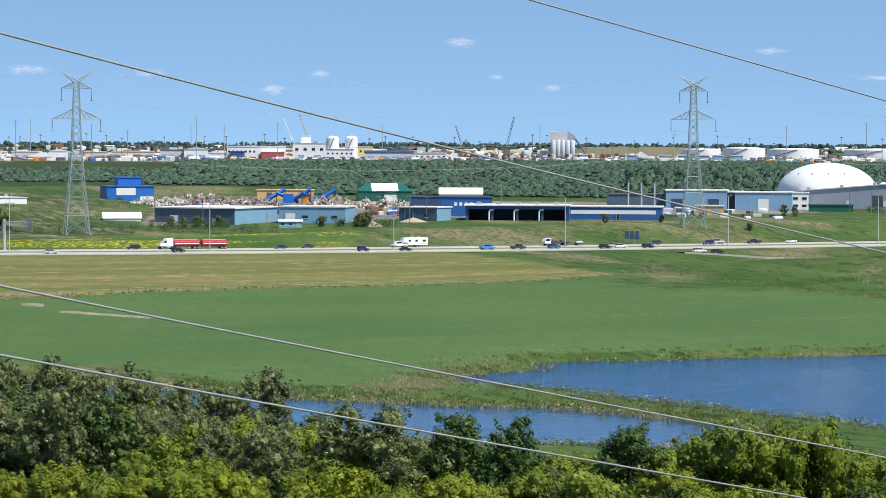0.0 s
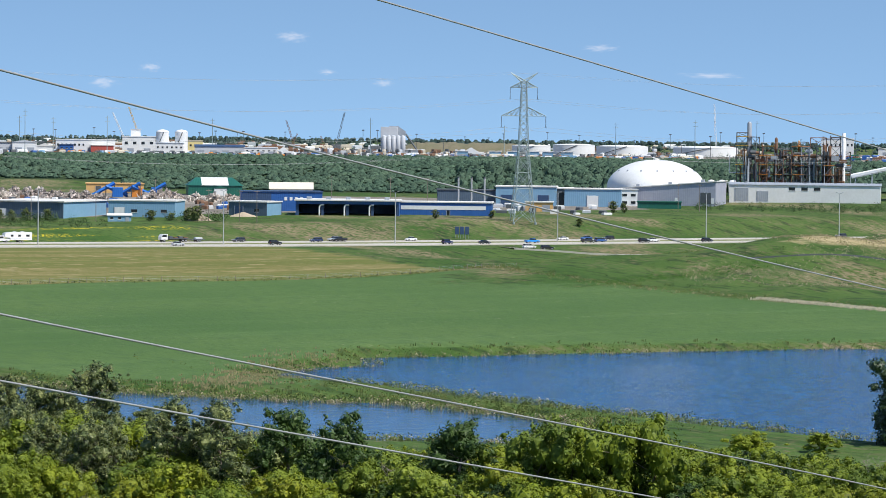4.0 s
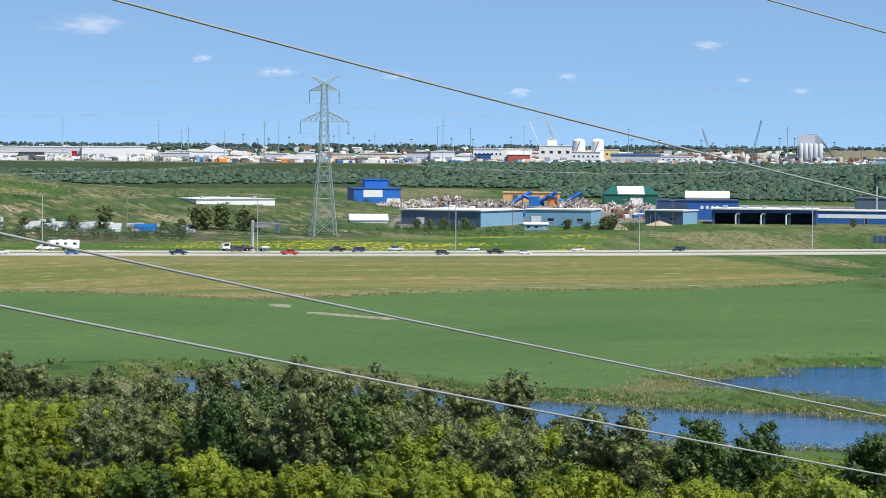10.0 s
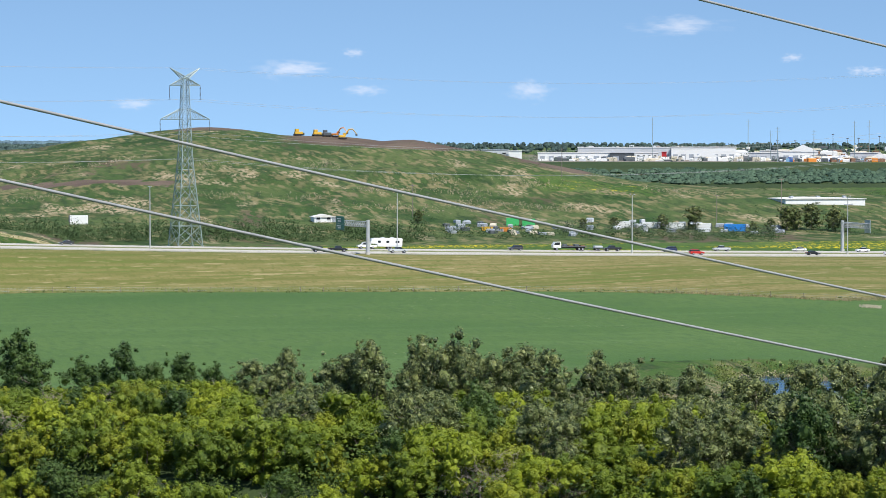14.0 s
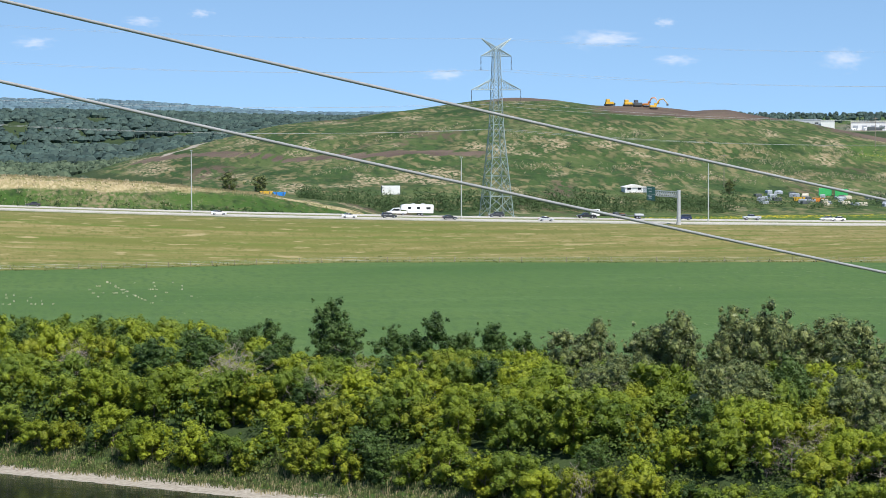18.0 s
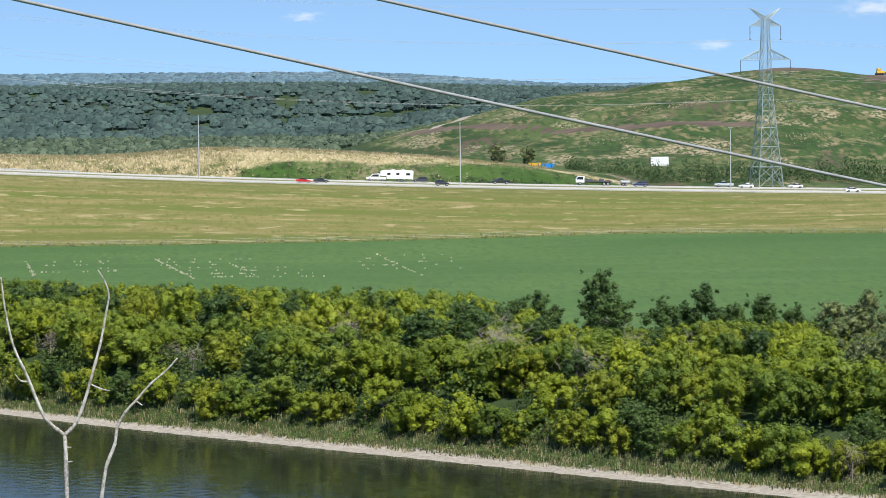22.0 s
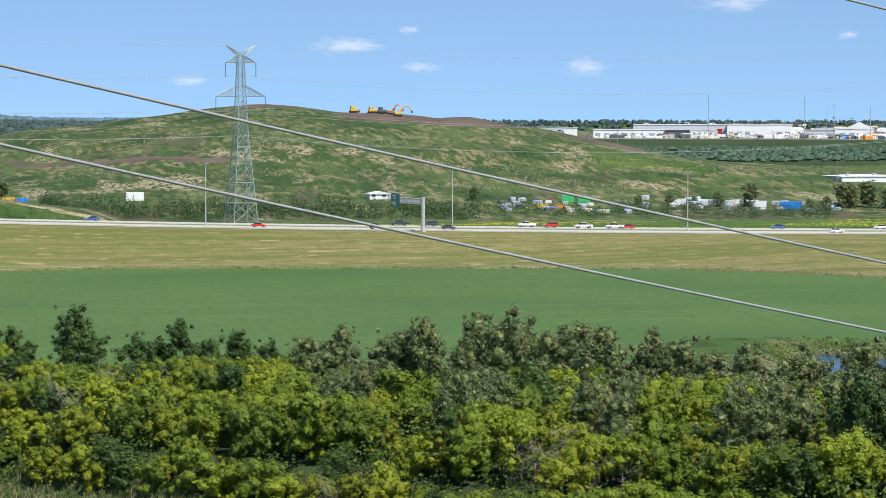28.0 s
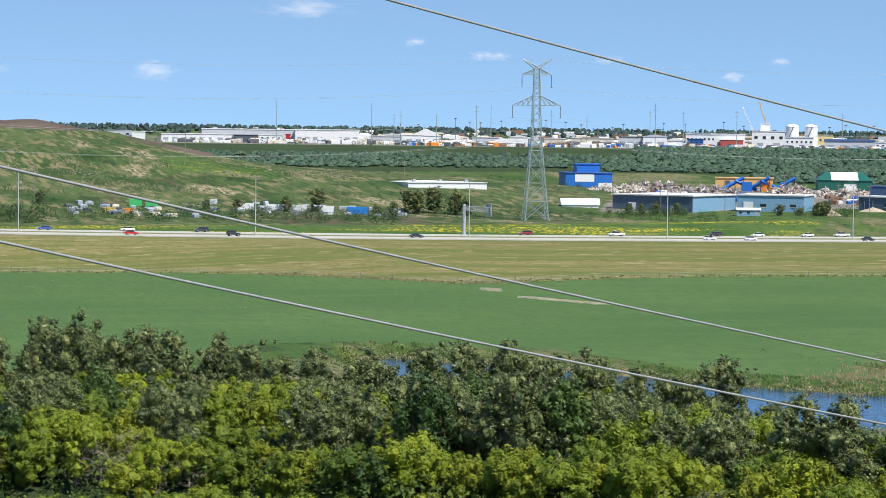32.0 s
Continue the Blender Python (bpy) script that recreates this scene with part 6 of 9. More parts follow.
def silo(bearing, dist, r, h, label, base_z=None, cap=0.3, mat=None, group="", cat="silo"):
    x, y = spot(bearing, dist)
    z = ground_at(x, y) if base_z is None else base_z
    t = thing("storage_" + cat, x, y, z, bearing, label, cat, group)
    bm = bmesh.new()
    lathe(bm, [(r, -1.5), (r, h)], 28)
    part("shell", bm, mat or M_WHITE, t, smooth=True)
    bm = bmesh.new()
    lathe(bm, [(r + 0.12, h - 0.2), (r + 0.12, h + 0.02), (r * 0.7, h + r * cap * 0.7), (0, h + r * cap)], 28)
    rf = part("roof", bm, mat or M_WHITE, t, smooth=True)
    bm = bmesh.new()
    for k in range(10):
        a, b2 = radians(200 + k * 8), radians(208 + k * 8)
        rod(bm, ((r + 0.3) * math.cos(a), (r + 0.3) * math.sin(a), h * k / 10), ((r + 0.3) * math.cos(b2), (r + 0.3) * math.sin(b2), h * (k + 1) / 10), 0.25, n=4)
    part("stair", bm, M_DARKGREY, t)
    return t


for b in (2.07, 1.72):
    silo(b, 2090, 4.4, 15.5, "white domed storage silo above a white base building", cap=0.45, group="white silos")
far_building(2.2, 1.68, 2080, 8.0, M_WHITE, M_PALEGREY, "white base building under two silos", "works", windows=6)
for b0, b1, h, d in ((-4.47, -5.2, 8.0, 2230), (-5.24, -6.03, 9.0, 2200), (-6.06, -7.03, 8.0, 2260), (-7.5, -8.7, 7.0, 2400)):
    silo((b0 + b1) / 2, d, radians(b0 - b1) * d / 2, h, "broad white oil storage tank", cap=0.06, group="oil tanks", cat="tank")


def silo_plant(bearing, dist):
    x, y = spot(bearing, dist)
    t = thing("batching_plant", x, y, ground_at(x, y), bearing, "grey batching plant with a tall hopper house", "plant")
    bm = bmesh.new()
    box(bm, -9, 0, 6, 3, 10, 17, 0.2)
    part("hopper_house", bm, M_PALEGREY, t)
    bm = bmesh.new()
    prism(bm, [(-3, 12), (8.5, 12), (8.5, 14.5), (3, 17.5), (-3, 17.5)], 1, 9)
    part("upper_house", bm, M_GREY, t)
    for k in range(5):
        bm = bmesh.new()
        lathe(bm, [(0.3, 1.5), (1.7, 4.5), (1.7, 11.5), (0, 12.4)], 12, -6.5 + k * 3.3, -1.5)
        part("hopper", bm, M_PALEGREY, t, smooth=True)
    t.scale = (1.0, 1.0, 1.22)
    for sx in (-8.5, -3, 3, 8):
        bm = bmesh.new()
        rod(bm, (sx, 0.5, -1), (sx, 0.5, 6.5), 0.3, n=5)
        rod(bm, (sx, 9, -1), (sx, 9, 6.5), 0.3, n=5)
        part("leg", bm, M_GREY, t)
    bm = bmesh.new()
    rod(bm, (8.5, 5, 13), (20, 5, 0), 0.6, n=4)
    part("conveyor", bm, M_DARKGREY, t)


silo_plant(-2.25, 2130)


def earth_bank(bearing, dist, w, h, label, mat):
    x, y = spot(bearing, dist)
    n, m = 40, 8
    verts, faces = [], []
    rng = random.Random(5)
    for j in range(m):
        v = j / (m - 1)
        for i in range(n):
            u = i / (n - 1)
            z = h * math.sin(math.pi * v) ** 0.7 * min(1, 6 * u, 6 * (1 - u)) ** 0.6 * (0.85 + 0.2 * rng.random()) - 0.3
            verts.append((-w / 2 + w * u, 40 * v, z))
    for j in range(m - 1):
        for i in range(n - 1):
            a = j * n + i
            faces.append((a, a + 1, a + n + 1, a + n))
    ob = raw("earth_bank", verts, faces, mat, smooth=True)
    ob.matrix_basis = pose(x, y, ground_at(x, y), 0, 0, bearing)
    tagged(ob, label, "earth bank", kind="structure")


earth_bank(-3.6, 2280, 110, 10.0, "brown earth bank behind the tank farm", surf("weedy_earth", (0.2, 0.165, 0.11), (0.13, 0.13, 0.07), 8.0, 0.95))


# ---- masts, poles and cranes against the sky ----
def build_mast():
    t = thing("utility_pole", 0, 0, 0, label="tall thin steel utility pole on the industrial plateau", category="utility pole", group="plateau poles")
    bm = bmesh.new()
    rod(bm, (0, 0, -1), (0, 0, 27), 0.32, 0.2, n=6)
    part("shaft", bm, M_STEEL, t)
    for z in (23, 25.6):
        bm = bmesh.new()
        rod(bm, (-1.6, 0, z), (1.6, 0, z), 0.1, n=4)
        part("cross_arm", bm, M_STEEL, t)
    return t


def build_lamp_mast():
    t = thing("floodlight_mast", 0, 0, 0, label="floodlight mast with a small lamp head over a storage yard", category="floodlight", group="yard floodlights")
    bm = bmesh.new()
    rod(bm, (0, 0, -1), (0, 0, 17), 0.25, 0.16, n=6)
    part("shaft", bm, M_DARKGREY, t)
    bm = bmesh.new()
    box(bm, -1.0, -0.4, 17, 1.0, 0.4, 17.7, 0.1)
    part("lamp_head", bm, M_DARKGREY, t)
    return t


rng = random.Random(11)
src = build_mast()
for k, b in enumerate((7.97, 6.57, 4.72, 4.62, 4.1, 1.14, -1.82, -4.33, -6.42, -7.9, 9.94, 9.52, 9.39, 8.72, 7.7, 6.9, 5.9, 11.72, -11.9, -9.05, 3.1)):
    x, y = spot(b, 2010 + 60 * (k % 3))
    m = pose(x, y, ground_at(x, y), 0, 0, b)
    if k == 0:
        src.matrix_basis = m
    else:
        copy_thing(src, m).scale = (1, 1, rng.uniform(0.75, 1.12))
src = build_lamp_mast()
for k in range(58):
    b = -13 + 22.5 * (k + rng.random()) / 58
    x, y = spot(b, rng.uniform(2150, 2650))
    m = pose(x, y, ground_at(x, y), 0, 0, b)
    if k == 0:
        src.matrix_basis = m
    else:
        copy_thing(src, m).scale = (1, 1, rng.uniform(0.6, 1.1))
src = thing("yard_pole", 0, 0, 0, label="brown wooden pole with a crossbar in the works yard", category="utility pole", group="works yard poles")
bm = bmesh.new()
rod(bm, (0, 0, -0.8), (0, 0, 12.5), 0.17, 0.12, n=6)
part("shaft", bm, M_POLEWOOD, src)
bm = bmesh.new()
rod(bm, (-1.1, 0, 11.8), (1.1, 0, 11.8), 0.09, n=4)
part("cross_arm", bm, M_POLEWOOD, src)
for k, (b, d) in enumerate(((4.5, 1195), (3.3, 1188), (1.2, 1190), (0.62, 1185), (0.3, 1180), (-1.1, 1400), (-2.2, 1380), (-2.9, 1400), (2.2, 1300), (5.4, 1200), (13.42, 1290), (10.52, 1180), (9.32, 1240), (16.22, 1160), (-7.6, 1360), (-8.0, 1370))):
    x, y = spot(b, d)
    m = pose(x, y, ground_at(x, y), 0, 0, b)
    if k == 0:
        src.matrix_basis = m
    else:
        copy_thing(src, m)


def crane(bearing, dist, height, lean, mat, label):
    x, y = spot(bearing, dist)
    t = thing("mobile_crane", x, y, ground_at(x, y), bearing, label, "crane")
    bm = bmesh.new()
    box(bm, -3, -1.5, 0, 3, 1.5, 3, 0.3)
    part("carriage", bm, mat, t)
    bm = bmesh.new()
    top = Vector((math.sin(radians(lean)) * height, 0, 2.5 + math.cos(radians(lean)) * height))
    for o in (-0.7, 0.7):
        for q in (-0.7, 0.7):
            rod(bm, (o, q, 2.5), top + Vector((o * 0.5, q * 0.5, 0)), 0.16, n=4)
    for k in range(12):
        a, b = Vector((0, 0, 2.5)).lerp(top, k / 12), Vector((0, 0, 2.5)).lerp(top, (k + 1) / 12)
        s = 1 if k % 2 else -1
        rod(bm, a + Vector((s * 0.7, -0.7, 0)), b + Vector((-s * 0.7, -0.7, 0)), 0.1, n=4)
    part("boom", bm, mat, t)


crane(2.7, 2350, 30, -24, M_WHITE, "white lattice crane boom leaning over a works")
crane(2.42, 2360, 34, -20, M_YELLOW, "yellow lattice crane boom behind a white tower")
crane(-0.42, 2300, 24, -18, M_RUST, "rusty crane boom in a storage yard")
crane(-1.15, 2280, 30, 14, M_DARKGREY, "dark lattice crane boom in a storage yard")
crane(-8.3, 2500, 40, -3, M_WHITE, "tall pale crane beyond the refinery")
crane(-0.3, 2250, 14, 24, M_RUST, "short rusty crane boom in a storage yard")
crane(-1.0, 2240, 12, -22, M_RUST, "short leaning crane in a storage yard")


# ---- storage yards full of small things ----
def yard_clutter(name, b0, b1, d0, d1, count, mats, label, seed, hmax=3.5, lmax=9.0, base=None):
    rng = np.random.default_rng(seed)
    for mi, mat in enumerate(mats):
        verts, faces = [], []
        for k in range(count // len(mats)):
            b, d = rng.uniform(b0, b1), rng.uniform(d0, d1)
            x, y = spot(b, d)
            z = ground_at(x, y)
            L, W, H = rng.uniform(1.5, lmax), rng.uniform(1.5, 3.0), rng.uniform(0.8, hmax)
            a = radians(b) + rng.choice([0, 0.5, 1.2])
            ux, uy = math.cos(a), math.sin(a)
            q = len(verts)
            for zz, sh in ((z - 0.5, 1.0), (z + H * 0.8, 1.0), (z + H, 0.8)):
                for i, j in ((-1, -1), (1, -1), (1, 1), (-1, 1)):
                    verts.append((x + sh * (ux * i * L - uy * j * W) / 2, y + sh * (uy * i * L + ux * j * W) / 2, zz))
            for r in (0, 4):
                for i in range(4):
                    faces.append((q + r + i, q + r + (i + 1) % 4, q + r + 4 + (i + 1) % 4, q + r + 4 + i))
            faces.append((q + 8, q + 9, q + 10, q + 11))
        ob = raw(name, verts, faces, mat)
        tagged(ob, label, "stored goods", kind="stuff")


yard_clutter("stored_goods", -8, 9.3, 2010, 2500, 1300, (M_WHITE, M_DARKGREY, M_BEIGE, M_PALEGREY, M_RUST, M_DARKGREY), "rows of stored goods and vehicles in plateau yards", 21)
yard_clutter("stored_goods", 8.5, 13.8, 2090, 2200, 160, (M_WHITE, M_DARKGREY, M_BEIGE), "parked trailers and goods before white warehouses", 22)
yard_clutter("stored_goods", -9, 13, 2500, 3600, 700, (M_WHITE, M_PALEGREY, M_BEIGE, M_DARKGREY, M_RUST), "distant sheds and stores spread over the plateau", 29, 5.0, 22.0)
yard_clutter("stored_goods", -8, 9.3, 2000, 2120, 520, (M_RUST, M_BLUE, M_DARKGREY, M_ORANGE, M_WHITE, M_PALE_BLUE), "stacked pipes, machines and trailers at the yards' edge", 30, 2.8, 6.0)
yard_clutter("stored_goods", -13.5, -10.5, 2050, 2400, 160, (M_RUST, M_BLUE, M_WHITE, M_GREENROOF), "containers and goods on the far right plateau", 23)
yard_clutter("stored_goods", -2.6, 5.0, 1290, 1360, 120, (M_WHITE, M_RUST, M_BLUE, M_DARKGREY), "machines and goods in the works yard", 24, 2.6, 5.0)
yard_clutter("stored_goods", -6.3, -2.6, 1300, 1390, 60, (M_WHITE, M_PALEGREY, M_DARKGREY), "parked machines in the works yard", 25, 2.2, 5.0)
yard_clutter("stored_goods", 13.2, 15.6, 1112, 1150, 46, (M_DARKGREY, M_GREY, M_GREY, M_BEIGE), "parked pickups and goods below the landfill", 26, 1.4, 3.4)
yard_clutter("stored_goods", 9.3, 13.0, 1150, 1185, 34, (M_GREY, M_PALEGREY), "white vehicles half hidden by bushes", 27, 1.8, 4.0)
yard_clutter("pipe_rack", -3.6, 0.6, 2100, 2200, 240, (M_RUST, M_DARKGREY, M_PALEGREY, M_BEIGE), "rusty pipes and frames stacked in a storage yard", 28, 5.5, 4.0)
# ---- woods, hedges, reeds and fences ----
def clump_mesh(name, spots, mat, label, category, seed, quads=22, conifer=0.0, ratio=0.42, leaf=0.28):
    """Far trees as ragged leafy clumps: one joined sheet of leaves."""
    rng = np.random.default_rng(seed)
    V, Fc, base = [], [], 0
    for x, y, z, h in spots:
        n = quads
        if rng.random() < conifer:
            f = rng.random(n)
            ang = rng.uniform(0, 2 * np.pi, n)
            r = (1 - f) * h * 0.2 * (0.6 + 0.5 * rng.random(n))
            c = np.c_[np.cos(ang) * r, np.sin(ang) * r, f * h]
            size = h * leaf * 0.55 * (1.1 - 0.7 * f)
        else:
            d = rng.normal(size=(n, 3))
            d /= np.linalg.norm(d, axis=1)[:, None]
            r = 0.6 + 0.45 * rng.random(n)
            c = d * np.array([ratio * h, ratio * h, 0.47 * h]) * r[:, None] + np.array([0, 0, 0.5 * h])
            size = h * leaf * (0.45 + 0.5 * rng.random(n))
        out = c - np.array([0, 0, 0.4 * h])
        out = out / (np.linalg.norm(out, axis=1)[:, None] + 1e-6)
        nr = out + rng.normal(size=(n, 3)) * 0.45 + np.array([0, 0, 0.35])
        t1 = np.cross(nr, rng.normal(size=(n, 3)))
        t1 /= np.linalg.norm(t1, axis=1)[:, None]
        t2 = np.cross(nr, t1)
        t2 /= np.linalg.norm(t2, axis=1)[:, None]
        s = np.asarray(size)[:, None] * np.ones((n, 1))
        c = c + np.array([x, y, z])
        V.append(np.stack([c - t1 * s * 0.62, c + t2 * s * 0.8, c + t1 * s * 0.62], 1).reshape(-1, 3))
        base += n * 3
    v = np.concatenate(V)
    ob = raw(name, v, np.arange(len(v)).reshape(-1, 3), mat)
    return tagged(ob, label, category, kind="stuff")


def wood_mesh(name, spots, mat, label, category, seed, rings=4, seg=6, conifer=0.0, ratio=0.42, sprays=14):
    """Far woodland as closed ragged crowns and spruce spires, joined into one mesh."""
    rng = np.random.default_rng(seed)
    V, F, base = [], [], 0
    for x, y, z, h in spots:
        spire = rng.random() < conifer
        f = np.linspace(0.02, 1.0, rings + 1)
        if spire:
            r = np.array([h * 0.15 * (1 - 0.96 * g) * (1.0 if i % 2 == 0 else 0.6) for i, g in enumerate(f)])
        else:
            r = h * ratio * np.sqrt(np.clip(1 - 0.8 * (2 * f - 1.0) ** 2, 0.01, 1))
        a = np.arange(seg) * 2 * np.pi / seg + rng.uniform(0, 6.28)
        R = r[:, None] * rng.uniform(0.6, 1.3, (rings + 1, seg))
        Z = (f * h)[:, None] + rng.uniform(-0.06, 0.06, (rings + 1, seg)) * h
        P = np.stack([x + R * np.cos(a), y + R * np.sin(a), z + Z], 2).reshape(-1, 3)
        V.append(P)
        for i in range(rings):
            for k in range(seg):
                j = (k + 1) % seg
                F.append((base + i * seg + k, base + i * seg + j, base + (i + 1) * seg + j, base + (i + 1) * seg + k))
        F.append(tuple(base + rings * seg + k for k in range(seg)))
        base += (rings + 1) * seg
        d = rng.normal(size=(sprays, 3))
        d[:, 2] = np.abs(d[:, 2]) - 0.35
        d /= np.linalg.norm(d, axis=1)[:, None]
        if spire:
            g = rng.random(sprays)
            wide = h * 0.15 * (1 - 0.9 * g)
            c = np.c_[d[:, 0] * wide, d[:, 1] * wide, g * h]
        else:
            c = d * np.array([ratio * h, ratio * h, 0.5 * h]) * rng.uniform(0.9, 1.12, sprays)[:, None] + np.array([0, 0, 0.5 * h])
        t1 = np.cross(d + rng.normal(size=(sprays, 3)) * 0.35, rng.normal(size=(sprays, 3)))
        t1 /= np.linalg.norm(t1, axis=1)[:, None] + 1e-6
        t2 = np.cross(d, t1)
        s = (0.11 * h + 0.22) * rng.uniform(0.6, 1.3, sprays)[:, None]
        V.append((np.stack([c - t1 * s, c + t2 * s * 1.3, c + t1 * s], 1) + np.array([x, y, z])).reshape(-1, 3))
        F += [(base + 3 * k, base + 3 * k + 1, base + 3 * k + 2) for k in range(sprays)]
        base += 3 * sprays
    ob = raw(name, np.concatenate(V), F, mat)
    return tagged(ob, label, category, kind="stuff")


def scatter(b0, b1, d0, d1, count, h0, h1, seed, keep=None):
    rng = np.random.default_rng(seed)
    b = rng.uniform(b0, b1, count)
    d = np.sqrt(rng.uniform(d0 * d0, d1 * d1, count))
    x, y = -np.sin(np.radians(b)) * d, np.cos(np.radians(b)) * d
    z = land(x, y)[0]
    h = rng.uniform(h0, h1, count)
    ok = np.ones(count, bool) if keep is None else keep(x, y, b, d, z)
    return [(x[i], y[i], z[i] - 0.5, h[i]) for i in range(count) if ok[i]]


M_SCARP = surf("scarp_foliage", (0.05, 0.09, 0.062), (0.08, 0.122, 0.078), 40.0, 0.9, fine=6, island=0.25, spec=0.1)
M_SHORE = surf("sedge_leaves", (0.085, 0.13, 0.028), (0.19, 0.205, 0.07), 4.0, 0.9, island=0.3, spec=0.1)
M_HEDGE = surf("hedge_foliage", (0.042, 0.08, 0.032), (0.085, 0.125, 0.05), 5.0, 0.9, island=0.25, spec=0.1)
M_CONIFER = surf("conifer_foliage", (0.042, 0.071, 0.066), (0.07, 0.102, 0.086), 90.0, 0.9, fine=6, island=0.3, spec=0.1)
M_VALE = surf("valley_foliage", (0.055, 0.085, 0.055), (0.1, 0.13, 0.08), 40.0, 0.9, fine=7, island=0.35, spec=0.1)
# Aerial haze is put into this far foliage's blue base colour.
M_HAZEWOOD = surf("hazed_foliage", (0.095, 0.15, 0.18), (0.12, 0.18, 0.21), 60.0, 0.95, island=0.2, spec=0.05)


def off_hill(x, y, b, d, z):
    return ((b < 2.8) | (d > 1660)) & (landfill(x, y) < 2.5) & (z < np.where(b < 5.0, 40.2, 36.0)) & ~((b > 6.0) & (b < 14) & (d < 1690))


wood_mesh("scarp_wood", scatter(-13.5, 13.5, 1570, 1965, 17000, 1.4, 3.0, 31, off_hill), M_SCARP, "dense green woodland on the scarp below the plateau", "woodland", 41, 2, 6, 0.03, 0.95, 9)
wood_mesh("scarp_wood", scatter(-13.5, -3.5, 1560, 1750, 1600, 3.5, 6.5, 32, off_hill), M_SCARP, "green woodland behind the works", "woodland", 42, 3, 6, 0.08, 0.5)
clump_mesh("plateau_trees", scatter(-13.5, 14, 1975, 3100, 1500, 2.0, 5.0, 33), M_SCARP, "scattered trees among plateau yards", "trees", 43, 34, 0.3, ratio=0.5, leaf=0.2)
wood_mesh("horizon_trees", scatter(-14, 22, 3000, 4800, 3800, 2.5, 6.5, 34), M_CONIFER, "dark tree line along the horizon", "trees", 44, 2, 5, 0.2, 0.6, 5)


def vale_wood(x, y, b, d, z):
    glade = (np.sin(b * 4.1) + np.sin(d / 90.0 + b) > 1.55) & (d > 2100)
    return ((landfill(x, y) < 5) | (d > 1800)) & (z > 4) & ~glade & ~((np.hypot(x - spot(28.2, 2750)[0], y - spot(28.2, 2750)[1]) < 170))


wood_mesh("valley_wood", scatter(22, 38, 1230, 2050, 8500, 2.0, 5.6, 35, vale_wood), M_VALE, "mixed woodland in the valley beyond the ridge", "woodland", 45, 2, 6, 0.14, 0.66, 10)
wood_mesh("valley_conifers", scatter(21, 38, 2020, 3850, 15500, 3, 7.5, 36, vale_wood), M_CONIFER, "dark spruce woodland on the valley side", "woodland", 46, 2, 6, 0.22, 0.85, 6)
wood_mesh("far_wood", scatter(19, 38.5, 3800, 4880, 7000, 4, 9, 37, lambda x, y, b, d, z: d > 3850), M_HAZEWOOD, "distant wooded hills tinted blue for haze", "woodland", 47, 2, 6, 0.1, 1.0, 2)
# bushes on and below the landfill and around the works
clump_mesh("hill_bushes", scatter(10, 27, 1120, 1420, 150, 0.7, 1.8, 38, lambda x, y, b, d, z: landfill(x, y) > 1), M_HEDGE, "low bushes dotted over the grassy landfill", "bushes", 48, 50, ratio=0.55, leaf=0.16)
clump_mesh("hill_bushes", scatter(16, 24.2, 1060, 1118, 760, 1.8, 6.0, 39), M_HEDGE, "belt of dark bushes along the foot of the landfill", "bushes", 49, 60, ratio=0.42, leaf=0.13)
clump_mesh("hill_bushes", scatter(9.3, 16, 1085, 1125, 190, 1.6, 5.0, 139), M_HEDGE, "broken belt of bushes along the foot of the landfill", "bushes", 149, 60, ratio=0.42, leaf=0.13)
clump_mesh("hill_bushes", scatter(9.4, 13.6, 1122, 1150, 110, 2.5, 5.6, 239), M_VALE, "thin grey-green trees before the parked trailers", "bushes", 249, 70, ratio=0.36, leaf=0.11)
clump_mesh("works_bushes", scatter(2.9, 9.0, 1135, 1190, 130, 1.4, 3.8, 40), M_HEDGE, "bushes before the warehouses", "bushes", 50, 60, ratio=0.42, leaf=0.13)
clump_mesh("works_bushes", scatter(5.6, 10.5, 1220, 1480, 160, 1.0, 2.8, 51), M_HEDGE, "grey-green bushes on the rising ground", "bushes", 51, 50, ratio=0.5, leaf=0.14)
clump_mesh("slope_bushes", scatter(-13.5, -7.9, 1385, 1440, 330, 1.6, 3.8, 52), M_HEDGE, "row of green bushes before the long white works", "bushes", 52, 60, ratio=0.42, leaf=0.13)
M_STRAW = surf("bleached_straw", (0.62, 0.56, 0.42), (0.5, 0.45, 0.32), 3.0, 0.9, island=0.2)
M_HILLSTRAW = surf("bleached_hill_grass", (0.5, 0.41, 0.29), (0.36, 0.3, 0.19), 3.0, 0.9, island=0.3)


def straw_patches():
    """Stands of bleached tall grass on the landfill's slope: bearing, distance, width."""
    rng = np.random.default_rng(140)
    out = []
    for b, d, w in ((19.63, 1203, 15), (20.15, 1276, 10), (17.96, 1272, 12), (18.2, 1200, 12), (16.5, 1226, 12), (14.6, 1212, 26), (13.9, 1262, 18), (15.0, 1196, 18), (13.4, 1212, 18), (23.3, 1228, 16), (16.5, 1178, 24), (15.3, 1230, 18), (21.85, 1316, 26), (15.6, 1254, 12), (11.2, 1282, 24), (16.9, 1215, 12)):
        x0, y0 = spot(b, d)
        for k in range(int(w * 5)):
            u, v = rng.normal() * w * 0.42, rng.normal() * 5.0
            x, y = x0 + u * math.cos(radians(b)) - v * math.sin(radians(b)), y0 + u * math.sin(radians(b)) + v * math.cos(radians(b))
            out.append((x, y, ground_at(x, y) - 0.1, rng.uniform(0.5, 1.6)))
    return out


